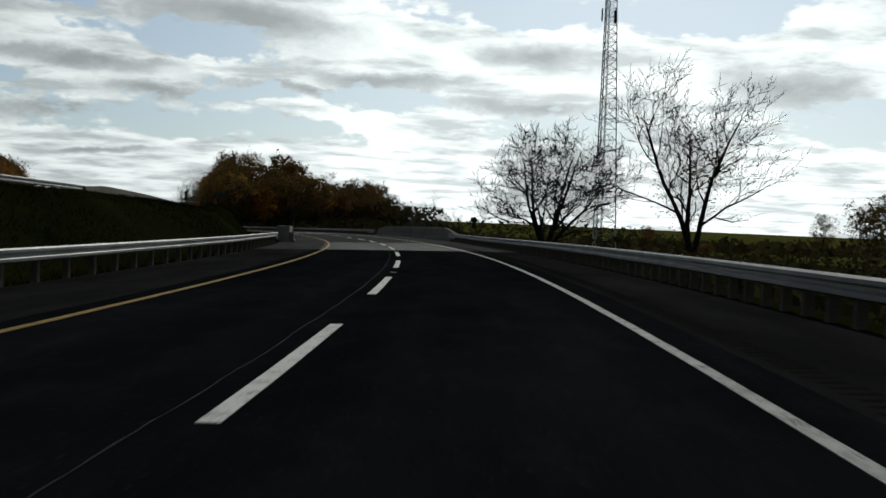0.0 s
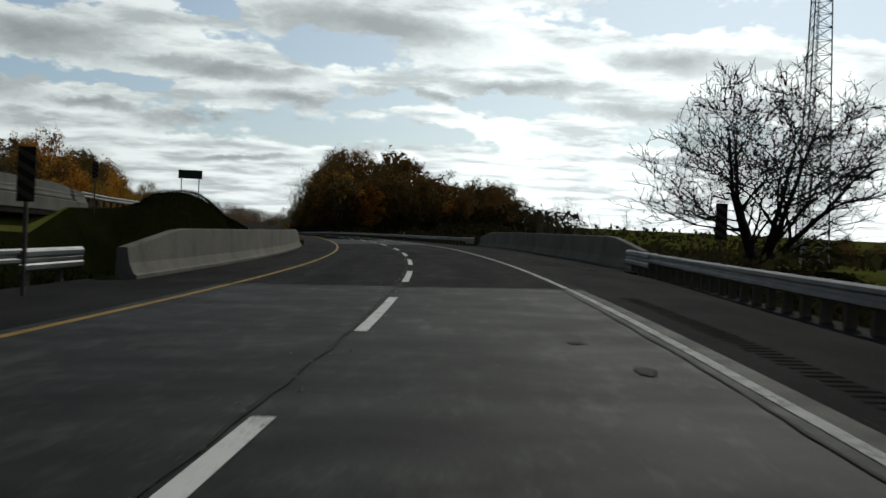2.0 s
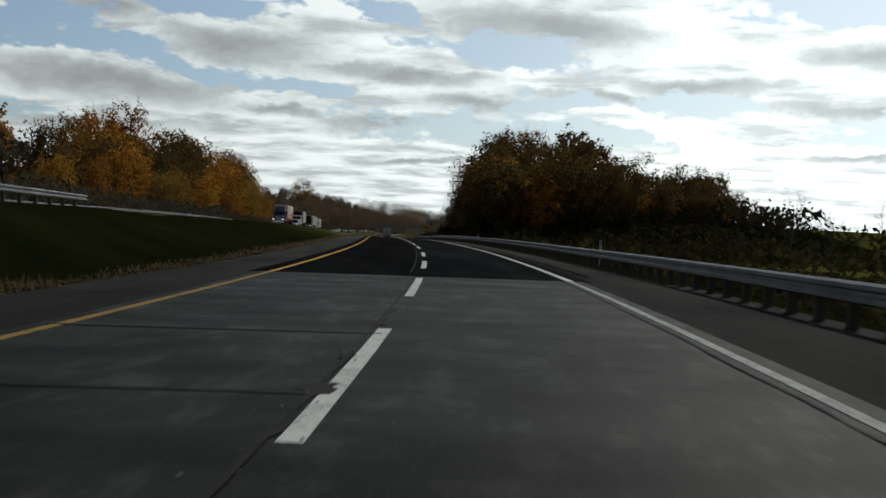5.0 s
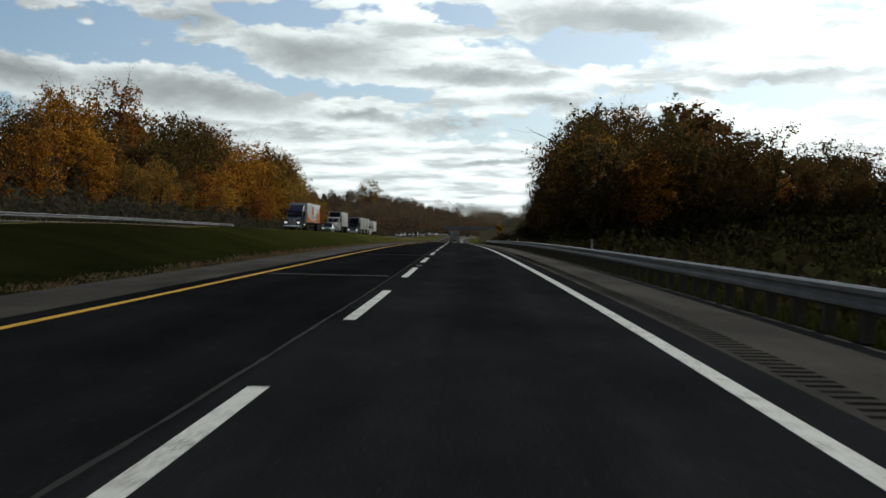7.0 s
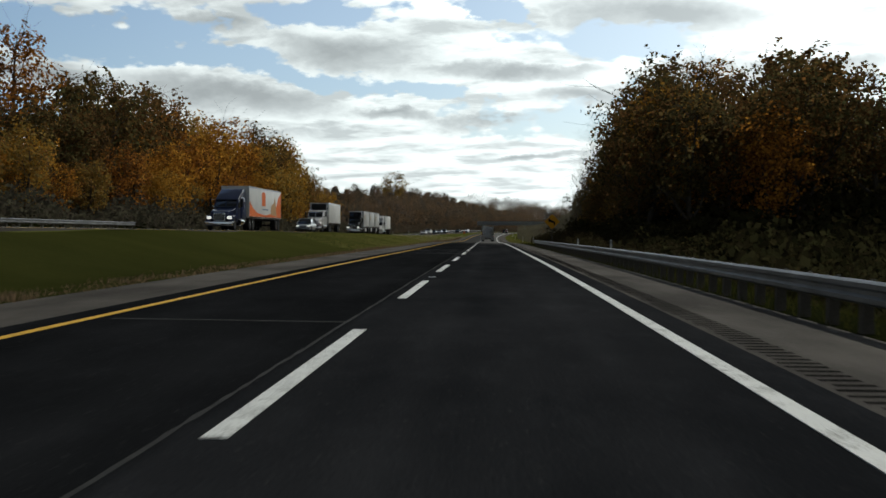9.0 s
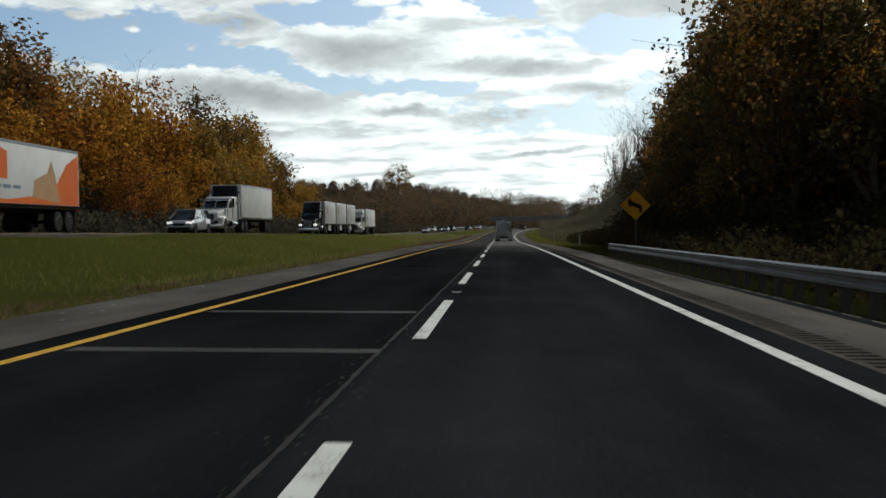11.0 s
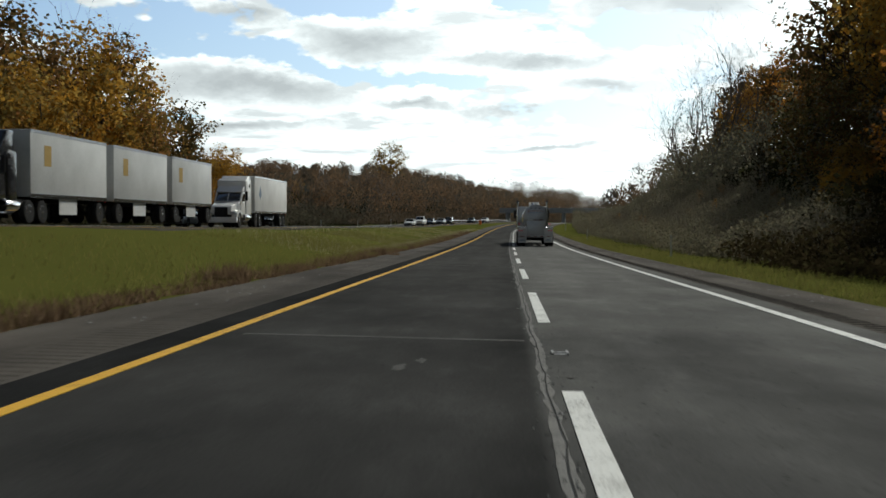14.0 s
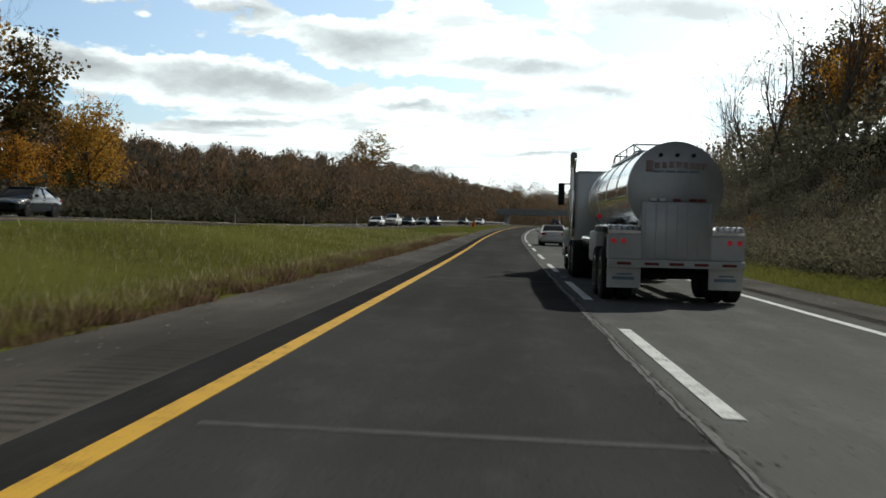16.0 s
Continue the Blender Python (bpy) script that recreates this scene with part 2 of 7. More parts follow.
def road_mat(name, a, b, speck, rough=0.9, stain=(0.35, 0.05), wear=0.35, spec=0.02, bump=0.5, pale=0.0, sun_tone=None, blot=0.0, lanes=None):
    """Paving: stains drawn out along the road, wheel paths, aggregate and pale stones; uses the paving's own (offset, station) net."""
    m = bpy.data.materials.new(name)
    m.use_nodes = True
    nt = m.node_tree
    N, L = nt.nodes.new, nt.links.new
    p = nt.nodes["Principled BSDF"]
    uv = N("ShaderNodeUVMap")

    def tex(scale, stretch, detail, rgh=0.55):
        mp, n = N("ShaderNodeMapping"), N("ShaderNodeTexNoise")
        mp.inputs["Scale"].default_value = (*stretch, 1)
        n.inputs["Scale"].default_value, n.inputs["Detail"].default_value, n.inputs["Roughness"].default_value = scale, detail, rgh
        L(uv.outputs[0], mp.inputs[0]), L(mp.outputs[0], n.inputs["Vector"])
        return n.outputs[0]

    def op(kind, x, y=None, clamp=False):
        n = N("ShaderNodeMath")
        n.operation, n.use_clamp = kind, clamp
        for i, v in enumerate((x, y)):
            if isinstance(v, (int, float)):
                n.inputs[i].default_value = v
            elif v is not None:
                L(v, n.inputs[i])
        return n.outputs[0]

    sep = N("ShaderNodeSeparateXYZ")
    L(uv.outputs[0], sep.inputs[0])
    d = op("ABSOLUTE", op("SUBTRACT", op("ABSOLUTE", sep.outputs[0]), 1.83))
    path = op("SUBTRACT", 1.0, op("DIVIDE", op("ABSOLUTE", op("SUBTRACT", d, 0.85)), 0.4), True)
    streak = tex(1.0, stain, 6)
    broad = tex(0.5, (1, 0.6), 4)
    grain = tex(38.0, (1, 1), 3, 0.7)
    f = op("ADD", op("MULTIPLY", op("SUBTRACT", streak, 0.5), 2.2), op("MULTIPLY", op("SUBTRACT", broad, 0.5), 1.2))
    f = op("ADD", f, op("MULTIPLY", op("SUBTRACT", grain, 0.5), 2.0))
    f = op("ADD", f, op("MULTIPLY", path, wear))
    f = op("ADD", f, 0.4, True)
    col = N("ShaderNodeMix")
    col.data_type = "RGBA"
    col.inputs["A"].default_value, col.inputs["B"].default_value = (*a, 1), (*b, 1)
    L(f, col.inputs["Factor"])
    if sun_tone:
        # along the stations the paving's colour brightens, standing in for the sun coming out
        lit_col = N("ShaderNodeMix")
        lit_col.data_type = "RGBA"
        lit_col.inputs["A"].default_value, lit_col.inputs["B"].default_value = (*sun_tone[2], 1), (*sun_tone[3], 1)
        L(f, lit_col.inputs["Factor"])
        way = N("ShaderNodeMapRange")
        way.interpolation_type = "SMOOTHSTEP"
        way.inputs["From Min"].default_value, way.inputs["From Max"].default_value = sun_tone[0], sun_tone[1]
        L(op("ADD", sep.outputs[1], op("MULTIPLY", op("SUBTRACT", broad, 0.5), 40.0)), way.inputs["Value"])
        # the lane beside the median stays darker
        lane = N("ShaderNodeMapRange")
        lane.inputs["From Min"].default_value, lane.inputs["From Max"].default_value = 0.22, 0.30
        lane.inputs["To Min"].default_value, lane.inputs["To Max"].default_value = 1.0, sun_tone[4] if len(sun_tone) > 4 else 1.0
        L(sep.outputs[0], lane.inputs["Value"])
        # the margin past the yellow line was never driven on
        rim = N("ShaderNodeMapRange")
        rim.inputs["From Min"].default_value, rim.inputs["From Max"].default_value = 3.70, 3.78
        rim.inputs["To Min"].default_value, rim.inputs["To Max"].default_value = 1.0, 0.42 if len(sun_tone) > 4 else 1.0
        L(sep.outputs[0], rim.inputs["Value"])
        blend = N("ShaderNodeMix")
        blend.data_type = "RGBA"
        L(op("MULTIPLY", op("MULTIPLY", way.outputs[0], lane.outputs[0]), rim.outputs[0]), blend.inputs["Factor"]), L(col.outputs["Result"], blend.inputs["A"]), L(lit_col.outputs["Result"], blend.inputs["B"])
        col = blend
    if lanes:
        # the outer lane is set paler than the inner one
        tone, scaled, keep = N("ShaderNodeMapRange"), N("ShaderNodeVectorMath"), N("ShaderNodeMix")
        tone.inputs["From Min"].default_value, tone.inputs["From Max"].default_value = 0.18, 0.32
        tone.inputs["To Min"].default_value, tone.inputs["To Max"].default_value = lanes
        L(sep.outputs[0], tone.inputs["Value"])
        scaled.operation, keep.data_type = "SCALE", "RGBA"
        keep.inputs["Factor"].default_value = 1.0
        L(col.outputs["Result"], scaled.inputs[0]), L(tone.outputs[0], scaled.inputs["Scale"]), L(scaled.outputs[0], keep.inputs["B"])
        col = keep
    if blot:
        # pale scuffed patches drawn out along the lanes
        scuff = N("ShaderNodeMapRange")
        scuff.inputs["From Min"].default_value, scuff.inputs["From Max"].default_value, scuff.inputs["To Max"].default_value = 0.50, 0.70, 1.6 * blot
        L(tex(2.1, (1.0, 0.3), 9, 0.68), scuff.inputs["Value"])
        gain = N("ShaderNodeVectorMath")
        gain.operation = "SCALE"
        L(col.outputs["Result"], gain.inputs[0]), L(op("ADD", scuff.outputs[0], 1.0), gain.inputs["Scale"])
        carry = N("ShaderNodeMix")
        carry.data_type = "RGBA"
        carry.inputs["Factor"].default_value = 1.0
        L(gain.outputs[0], carry.inputs["B"])
        col = carry
    spots = N("ShaderNodeMapRange")
    spots.inputs["From Min"].default_value, spots.inputs["From Max"].default_value = 0.66, 0.70
    L(tex(16.0, (1, 1), 2, 0.6), spots.inputs["Value"])
    col2 = N("ShaderNodeMix")
    col2.data_type = "RGBA"
    col2.inputs["B"].default_value = (*speck, 1)
    L(spots.outputs[0], col2.inputs["Factor"]), L(col.outputs["Result"], col2.inputs["A"])
    L(col2.outputs["Result"], p.inputs["Base Color"])
    p.inputs["Specular IOR Level"].default_value = spec
    rr = N("ShaderNodeMapRange")
    rr.inputs["To Min"].default_value, rr.inputs["To Max"].default_value = rough, max(0.2, rough - pale)
    L(streak, rr.inputs["Value"]), L(rr.outputs[0], p.inputs["Roughness"])
    bp = N("ShaderNodeBump")
    bp.inputs["Strength"].default_value, bp.inputs["Distance"].default_value = bump, 0.01
    L(grain, bp.inputs["Height"]), L(bp.outputs[0], p.inputs["Normal"])
    return m


def glow_mat(name, colour, strength):
    m = bpy.data.materials.new(name)
    m.use_nodes = True
    p = m.node_tree.nodes["Principled BSDF"]
    p.inputs["Base Color"].default_value = (*colour, 1)
    p.inputs["Emission Color"].default_value = (*colour, 1)
    p.inputs["Emission Strength"].default_value = strength
    return m


def leaf_mat(name, colours, through_light=0.42, patch=0.35, mixed=(0.52, 0.36, 0.26), leafy=0.4):
    """Leaves: a colour by tree, shifted from leaf to leaf, that lets some light through."""
    m = bpy.data.materials.new(name)
    m.use_nodes = True
    nt = m.node_tree
    N, L = nt.nodes.new, nt.links.new
    nt.nodes.clear()
    oi, geo = N("ShaderNodeObjectInfo"), N("ShaderNodeNewGeometry")
    tc, ns = N("ShaderNodeTexCoord"), N("ShaderNodeTexNoise")
    ns.inputs["Scale"].default_value, ns.inputs["Detail"].default_value = patch, 3
    L(tc.outputs["Object"], ns.inputs["Vector"])
    parts = []
    for src, k in ((oi.outputs["Random"], mixed[0]), (ns.outputs[0], mixed[1]), (geo.outputs["Random Per Island"], mixed[2])):
        n = N("ShaderNodeMath")
        n.operation = "MULTIPLY"
        n.inputs[1].default_value = k
        L(src, n.inputs[0])
        parts.append(n.outputs[0])
    total = parts[0]
    for q in parts[1:]:
        n = N("ShaderNodeMath")
        L(total, n.inputs[0]), L(q, n.inputs[1])
        total = n.outputs[0]
    rp = N("ShaderNodeValToRGB")
    el = rp.color_ramp.elements
    while len(el) < len(colours):
        el.new(0.5)
    for i, (e, c) in enumerate(zip(el, colours)):
        e.position, e.color = 0.12 + 0.82 * i / (len(colours) - 1), (*c, 1)
    L(total, rp.inputs[0])
    hsv, mr = N("ShaderNodeHueSaturation"), N("ShaderNodeMapRange")
    mr.inputs["To Min"].default_value, mr.inputs["To Max"].default_value = 1 - leafy, 1 + leafy
    L(geo.outputs["Random Per Island"], mr.inputs["Value"]), L(mr.outputs[0], hsv.inputs["Value"]), L(rp.outputs[0], hsv.inputs["Color"])
    d, t, mx, out = N("ShaderNodeBsdfDiffuse"), N("ShaderNodeBsdfTranslucent"), N("ShaderNodeMixShader"), N("ShaderNodeOutputMaterial")
    L(hsv.outputs[0], d.inputs["Color"]), L(hsv.outputs[0], t.inputs["Color"])
    mx.inputs[0].default_value = through_light
    L(d.outputs[0], mx.inputs[1]), L(t.outputs[0], mx.inputs[2]), L(mx.outputs[0], out.inputs[0])
    return m


def glass_mat(name, tint, rough=0.04):
    m = bpy.data.materials.new(name)
    m.use_nodes = True
    p = m.node_tree.nodes["Principled BSDF"]
    p.inputs["Base Color"].default_value = (*tint, 1)
    p.inputs["Roughness"].default_value = rough
    p.inputs["Specular IOR Level"].default_value = 0.7
    p.inputs["Coat Weight"].default_value = 0.6
    return m


M = dict(
    new_asphalt=road_mat("new_asphalt", (0.0105, 0.0111, 0.0124), (0.025, 0.0258, 0.028), (0.04, 0.04, 0.04), wear=0.2, spec=0.0, blot=0.16, lanes=(1.22, 0.74), sun_tone=(360, 425, (0.104, 0.104, 0.101), (0.152, 0.152, 0.147), 0.66)),
    # fresh black asphalt, darkened further for cloud shade on the first stretch
    dimmed_fresh_asphalt=road_mat("dimmed_fresh_asphalt", (0.0055, 0.0060, 0.0070), (0.0135, 0.0142, 0.0160), (0.026, 0.026, 0.027), wear=0.2, spec=0.0, blot=0.3),
    asphalt=road_mat("asphalt", (0.040, 0.040, 0.040), (0.085, 0.085, 0.083), (0.20, 0.20, 0.19), wear=0.3),
    shoulder=road_mat("shoulder_asphalt", (0.0135, 0.0135, 0.0138), (0.034, 0.0335, 0.0332), (0.075, 0.074, 0.072), sun_tone=(110, 330, (0.058, 0.052, 0.046), (0.142, 0.129, 0.114)), stain=(0.8, 0.15), wear=0.0),
    # darkened copy of the shoulder, cloud shade put into its colour
    early_shoulder=road_mat("early_shoulder", (0.0115, 0.0116, 0.0120), (0.027, 0.0271, 0.0277), (0.05, 0.05, 0.05), stain=(0.8, 0.15), wear=0.0, spec=0.0),
    concrete=road_mat("road_concrete", (0.0042, 0.0043, 0.0041), (0.0215, 0.0218, 0.0197), (0.05, 0.05, 0.046), blot=2.0, stain=(0.55, 0.8), wear=0.12, spec=0.05, rough=0.78, pale=0.3, bump=0.25),
    deck=road_mat("deck_concrete", (0.010, 0.010, 0.010), (0.033, 0.033, 0.032), (0.07, 0.07, 0.066), blot=0.7, stain=(0.7, 0.08), wear=0.2, bump=0.3),
    wall_concrete=mat("wall_concrete", (0.125, 0.117, 0.10), (0.215, 0.203, 0.178), 0.7, 0.9, bump=0.3, bump_scale=30),
    pale_concrete=mat("pale_concrete", (0.24, 0.25, 0.26), (0.34, 0.35, 0.36), 0.5, 0.9),
    joint=mat("joint_seal", (0.012, 0.012, 0.012), (0.03, 0.03, 0.03), 3, 0.8, bump=0.5),
    patch=mat("joint_patch", (0.15, 0.15, 0.15), (0.27, 0.27, 0.26), 1.5, 0.85, bump=0.3),
    seam=mat("worn_seam", (0.13, 0.13, 0.126), (0.27, 0.265, 0.255), 7.0, 0.9, bump=0.8, bump_scale=60, fine=0.7),
    seam_flake=mat("seam_flake", (0.022, 0.022, 0.022), (0.055, 0.055, 0.053), 5.0, 0.9, fine=0.6),
    worn_patch=mat("worn_patch", (0.022, 0.022, 0.022), (0.085, 0.085, 0.082), 1.2, 0.9, bump=0.3, fine=0.5),
    white_line=mat("white_line", (0.20, 0.20, 0.19), (0.74, 0.75, 0.73), 3.0, 0.7, fine=0.6, span=(0.34, 0.50)),
    worn_white=mat("worn_white", (0.09, 0.09, 0.088), (0.50, 0.51, 0.50), 3.0, 0.75, fine=0.65, span=(0.36, 0.54)),
    yellow_line=mat("yellow_line", (0.16, 0.10, 0.03), (0.70, 0.41, 0.055), 3.5, 0.7, fine=0.6, span=(0.36, 0.47)),
    # worn yellow paint, dulled in colour for the shade on the bridge
    dimmed_worn_yellow=mat("dimmed_worn_yellow", (0.09, 0.065, 0.03), (0.36, 0.23, 0.06), 3.5, 0.75, fine=0.6, span=(0.34, 0.52)),
    grass=mat("grass_ground", (0.056, 0.066, 0.014), (0.128, 0.13, 0.034), 0.22, 0.95, bump=1.0, bump_scale=12, fine=0.4, spec=0.0),
    shaded_scrub_ground=mat("shaded_scrub_ground", (0.007, 0.009, 0.003), (0.016, 0.018, 0.006), 0.3, 0.95, bump=1.0, bump_scale=12, fine=0.45, spec=0.0),
    galv=mat("galvanised_steel", (0.11, 0.113, 0.116), (0.21, 0.213, 0.217), 1.2, 0.5, metal=0.8, spec=0.5),
    bark=mat("bark", (0.035, 0.028, 0.022), (0.09, 0.075, 0.06), 2.5, 0.95, bump=0.8, bump_scale=14, vary=0.3),
    bare_bark=mat("bare_bark", (0.010, 0.008, 0.007), (0.026, 0.022, 0.019), 3, 0.95, bump=0.6),
    # bark of the woods' bare trees, lightened in colour for backlit haze
    grey_bark=mat("grey_bark", (0.07, 0.06, 0.05), (0.17, 0.15, 0.125), 3, 0.95, bump=0.6, vary=0.35),
    leaves=leaf_mat("autumn_leaves", [(0.14, 0.08, 0.038), (0.265, 0.112, 0.032), (0.385, 0.168, 0.028), (0.51, 0.27, 0.04), (0.205, 0.162, 0.052), (0.265, 0.128, 0.045)], through_light=0.53),
    dull_leaves=leaf_mat("dull_leaves", [(0.075, 0.056, 0.032), (0.115, 0.096, 0.038), (0.17, 0.085, 0.032), (0.085, 0.083, 0.034), (0.22, 0.105, 0.032)], through_light=0.5),
    # scrub browns cut down for the cloud shade over the low land
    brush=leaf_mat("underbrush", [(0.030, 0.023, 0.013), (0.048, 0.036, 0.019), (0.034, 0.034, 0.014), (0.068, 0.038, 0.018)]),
    # paler than the brush: the haze over that slope is put into the colour
    thicket=leaf_mat("thicket", [(0.145, 0.128, 0.10), (0.20, 0.172, 0.13), (0.165, 0.16, 0.105), (0.24, 0.175, 0.115), (0.19, 0.168, 0.135)], leafy=0.25),
    canes=leaf_mat("bare_canes", [(0.12, 0.105, 0.085), (0.20, 0.175, 0.145), (0.16, 0.135, 0.105), (0.24, 0.21, 0.17)], through_light=0.1),
    scrub=leaf_mat("median_scrub", [(0.07, 0.060, 0.046), (0.10, 0.084, 0.062), (0.078, 0.076, 0.05), (0.12, 0.085, 0.054), (0.09, 0.078, 0.062)], leafy=0.25),
    # embankment grass with the cloud shade put into its greens
    bank=leaf_mat("shaded_bank_growth", [(0.009, 0.012, 0.004), (0.015, 0.019, 0.006), (0.012, 0.013, 0.005), (0.018, 0.018, 0.007)], through_light=0.1, leafy=0.2),
    weeds=leaf_mat("dry_weeds", [(0.12, 0.075, 0.045), (0.21, 0.145, 0.09), (0.16, 0.09, 0.055), (0.12, 0.11, 0.045)]),
    straw=leaf_mat("bleached_straw", [(0.30, 0.27, 0.16), (0.42, 0.38, 0.25), (0.36, 0.30, 0.18)]),
    blades=leaf_mat("grass_blades", [(0.11, 0.118, 0.028), (0.17, 0.178, 0.045), (0.24, 0.215, 0.075), (0.14, 0.152, 0.034)]),
    # darker copy of the blades above, cloud shade put into its colour
    shaded_blades=leaf_mat("rough_grass", [(0.030, 0.040, 0.008), (0.050, 0.062, 0.010), (0.060, 0.055, 0.016), (0.036, 0.048, 0.008)], through_light=0.25),
    woods=leaf_mat("far_woods", [(0.066, 0.064, 0.062), (0.115, 0.108, 0.102), (0.092, 0.093, 0.078), (0.22, 0.135, 0.072), (0.105, 0.098, 0.092), (0.078, 0.072, 0.070)], patch=0.11, mixed=(0.0, 0.95, 0.16), leafy=0.35),
    steel=mat("painted_steel", (0.30, 0.31, 0.32), (0.42, 0.43, 0.44), 2, 0.5, metal=0.6),
    rust_steel=mat("weathering_steel", (0.05, 0.04, 0.035), (0.10, 0.075, 0.06), 2, 0.8),
    sign_yellow=mat("sign_yellow", (0.47, 0.21, 0.012), (0.55, 0.26, 0.016), 1, 0.5),
    sign_black=mat("sign_black", (0.012, 0.012, 0.012), (0.02, 0.02, 0.02), 1, 0.6),
    sign_green=mat("sign_back", (0.03, 0.045, 0.035), (0.05, 0.065, 0.05), 1, 0.6),
    white_plastic=mat("white_plastic", (0.5, 0.5, 0.48), (0.62, 0.62, 0.6), 3, 0.6),
    orange_plastic=mat("orange_plastic", (0.55, 0.10, 0.015), (0.62, 0.15, 0.02), 3, 0.6),
    reflector=mat("reflector", (0.16, 0.16, 0.155), (0.42, 0.42, 0.41), 9, 0.5, metal=0.4),
    seam_dark=mat("seam_dark", (0.009, 0.009, 0.0095), (0.024, 0.024, 0.024), 3, 0.95, bump=0.4, fine=0.7),
    dim_seam=mat("dim_seam", (0.055, 0.055, 0.054), (0.125, 0.123, 0.118), 5.0, 0.9, bump=0.6, bump_scale=60, fine=0.7),
    groove_shade=mat("groove_shade", (0.007, 0.007, 0.007), (0.017, 0.016, 0.015), 4, 0.95, spec=0.0),
    groove=mat("shoulder_groove", (0.016, 0.014, 0.012), (0.060, 0.053, 0.045), 4, 0.95),
    grey_seam=mat("grey_seam", (0.024, 0.024, 0.024), (0.045, 0.045, 0.044), 4, 0.95, bump=0.4),
    post=mat("rail_post", (0.055, 0.048, 0.04), (0.12, 0.105, 0.085), 2, 0.85, bump=0.4),
)


def shaded_turf_mat():
    """Embankment grass, darkened in colour for cloud shade, brightening slowly to the mown median."""
    m = mat("dimmed_bank_turf", (0.007, 0.009, 0.003), (0.016, 0.018, 0.006), 0.3, 0.95, bump=1.0, bump_scale=12, fine=0.45, spec=0.0)
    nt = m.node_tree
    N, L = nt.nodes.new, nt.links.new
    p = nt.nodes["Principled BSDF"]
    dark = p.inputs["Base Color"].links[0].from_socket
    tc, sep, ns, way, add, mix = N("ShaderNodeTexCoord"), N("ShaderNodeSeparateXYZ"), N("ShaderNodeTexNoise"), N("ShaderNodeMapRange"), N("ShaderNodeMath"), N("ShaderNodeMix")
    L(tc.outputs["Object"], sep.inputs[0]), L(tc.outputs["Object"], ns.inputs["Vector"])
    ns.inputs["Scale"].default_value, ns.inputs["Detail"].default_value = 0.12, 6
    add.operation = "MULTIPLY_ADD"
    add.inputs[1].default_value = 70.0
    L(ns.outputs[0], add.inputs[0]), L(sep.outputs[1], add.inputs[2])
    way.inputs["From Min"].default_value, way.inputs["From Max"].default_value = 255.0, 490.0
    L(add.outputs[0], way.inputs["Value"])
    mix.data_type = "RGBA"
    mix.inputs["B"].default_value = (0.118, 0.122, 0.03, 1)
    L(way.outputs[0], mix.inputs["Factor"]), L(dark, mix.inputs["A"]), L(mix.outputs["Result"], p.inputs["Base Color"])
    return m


M["shaded_turf"] = shaded_turf_mat()

# ---- the road's line: curvature (1/km), grade (%) and crossfall (%) at stations ----
KNOTS = [-60.0, 0.0, 60.0, 120.0, 180.0, 240.0, 300.0, 360.0, 420.0, 450.0, 480.0, 510.0, 540.0, 570.0, 600.0, 660.0, 720.0]
CURVE = [1.667, 1.771, 2.361, 2.1, 1.404, 0.019, 0.086, 0.044, 0.041, -0.174, -0.15, 0.145, -0.674, -0.944, -1.1, -1.2, -0.1]
GRADE = [1.141, 1.339, 0.966, 1.003, 0.753, 0.29, -0.432, -0.404, -0.955, -0.665, -0.1, 0.35, 0.5, 1.4, 1.4, 0.3, -0.5]
FALL = [2.912, 3.029, 1.972, 3.515, 0.398, -0.447, -1.326, -1.577, -1.6, -1.51, -1.42, -1.35, -1.277, -1.2, -1.184, -1.138, -1.1]
SG = np.arange(-60.0, 1600.0, 4.0)
HEAD = np.cumsum(np.interp(SG, KNOTS, CURVE) * 1e-3) * 4
HEAD -= HEAD[15]
RX, RY = np.cumsum(-np.sin(HEAD)) * 4, np.cumsum(np.cos(HEAD)) * 4
RZ = np.cumsum(np.interp(SG, KNOTS, GRADE) * 1e-2) * 4
RX, RY, RZ = RX - RX[15], RY - RY[15], RZ - RZ[15]
BANK = np.interp(SG, KNOTS, FALL) * 1e-2


def place(s, u, z=0.0):
    """The point s metres along the lane line, u to its left, z above the road's plane. Takes numbers or arrays."""
    s, u = np.asarray(s, float), np.asarray(u, float)
    sc = np.clip(s, SG[0], SG[-1])
    th, over = np.interp(sc, SG, HEAD), s - sc
    x = np.interp(sc, SG, RX) - u * np.cos(th) - over * np.sin(th)
    y = np.interp(sc, SG, RY) - u * np.sin(th) + over * np.cos(th)
    h = np.interp(sc, SG, RZ) - np.clip(u, -32, 32) * np.interp(sc, SG, BANK) + z
    return np.stack([x, y, h], -1)


def heading(s):
    return float(np.degrees(np.interp(s, SG, HEAD)))


def stand(s, u, z=0.0, turn=0.0, size=1.0):
    """The pose of a thing that stands at (s, u), facing along the road, turned by some degrees."""
    x, y, h = place(s, u, z)
    return pose(x, y, h, 0, 0, heading(s) + turn) @ Matrix.Scale(size, 4)


def ss(x, a, b):
    t = np.clip((np.asarray(x, float) - a) / (b - a), 0, 1)
    return t * t * (3 - 2 * t)


def opposite_height(s):
    """How high the opposite roadway lies above this road's plane."""
    return np.interp(s, [-60, 100, 155, 195, 235, 300, 420, 500, 540, 560, 580, 600, 640, 680, 720, 760, 900], [2.6, 2.55, 1.85, 1.3, 1.1, 1.05, 1.0, 0.85, 0.45, 0.15, -0.12, -0.3, -0.5, -0.3, 0.0, 0.35, 0.5])


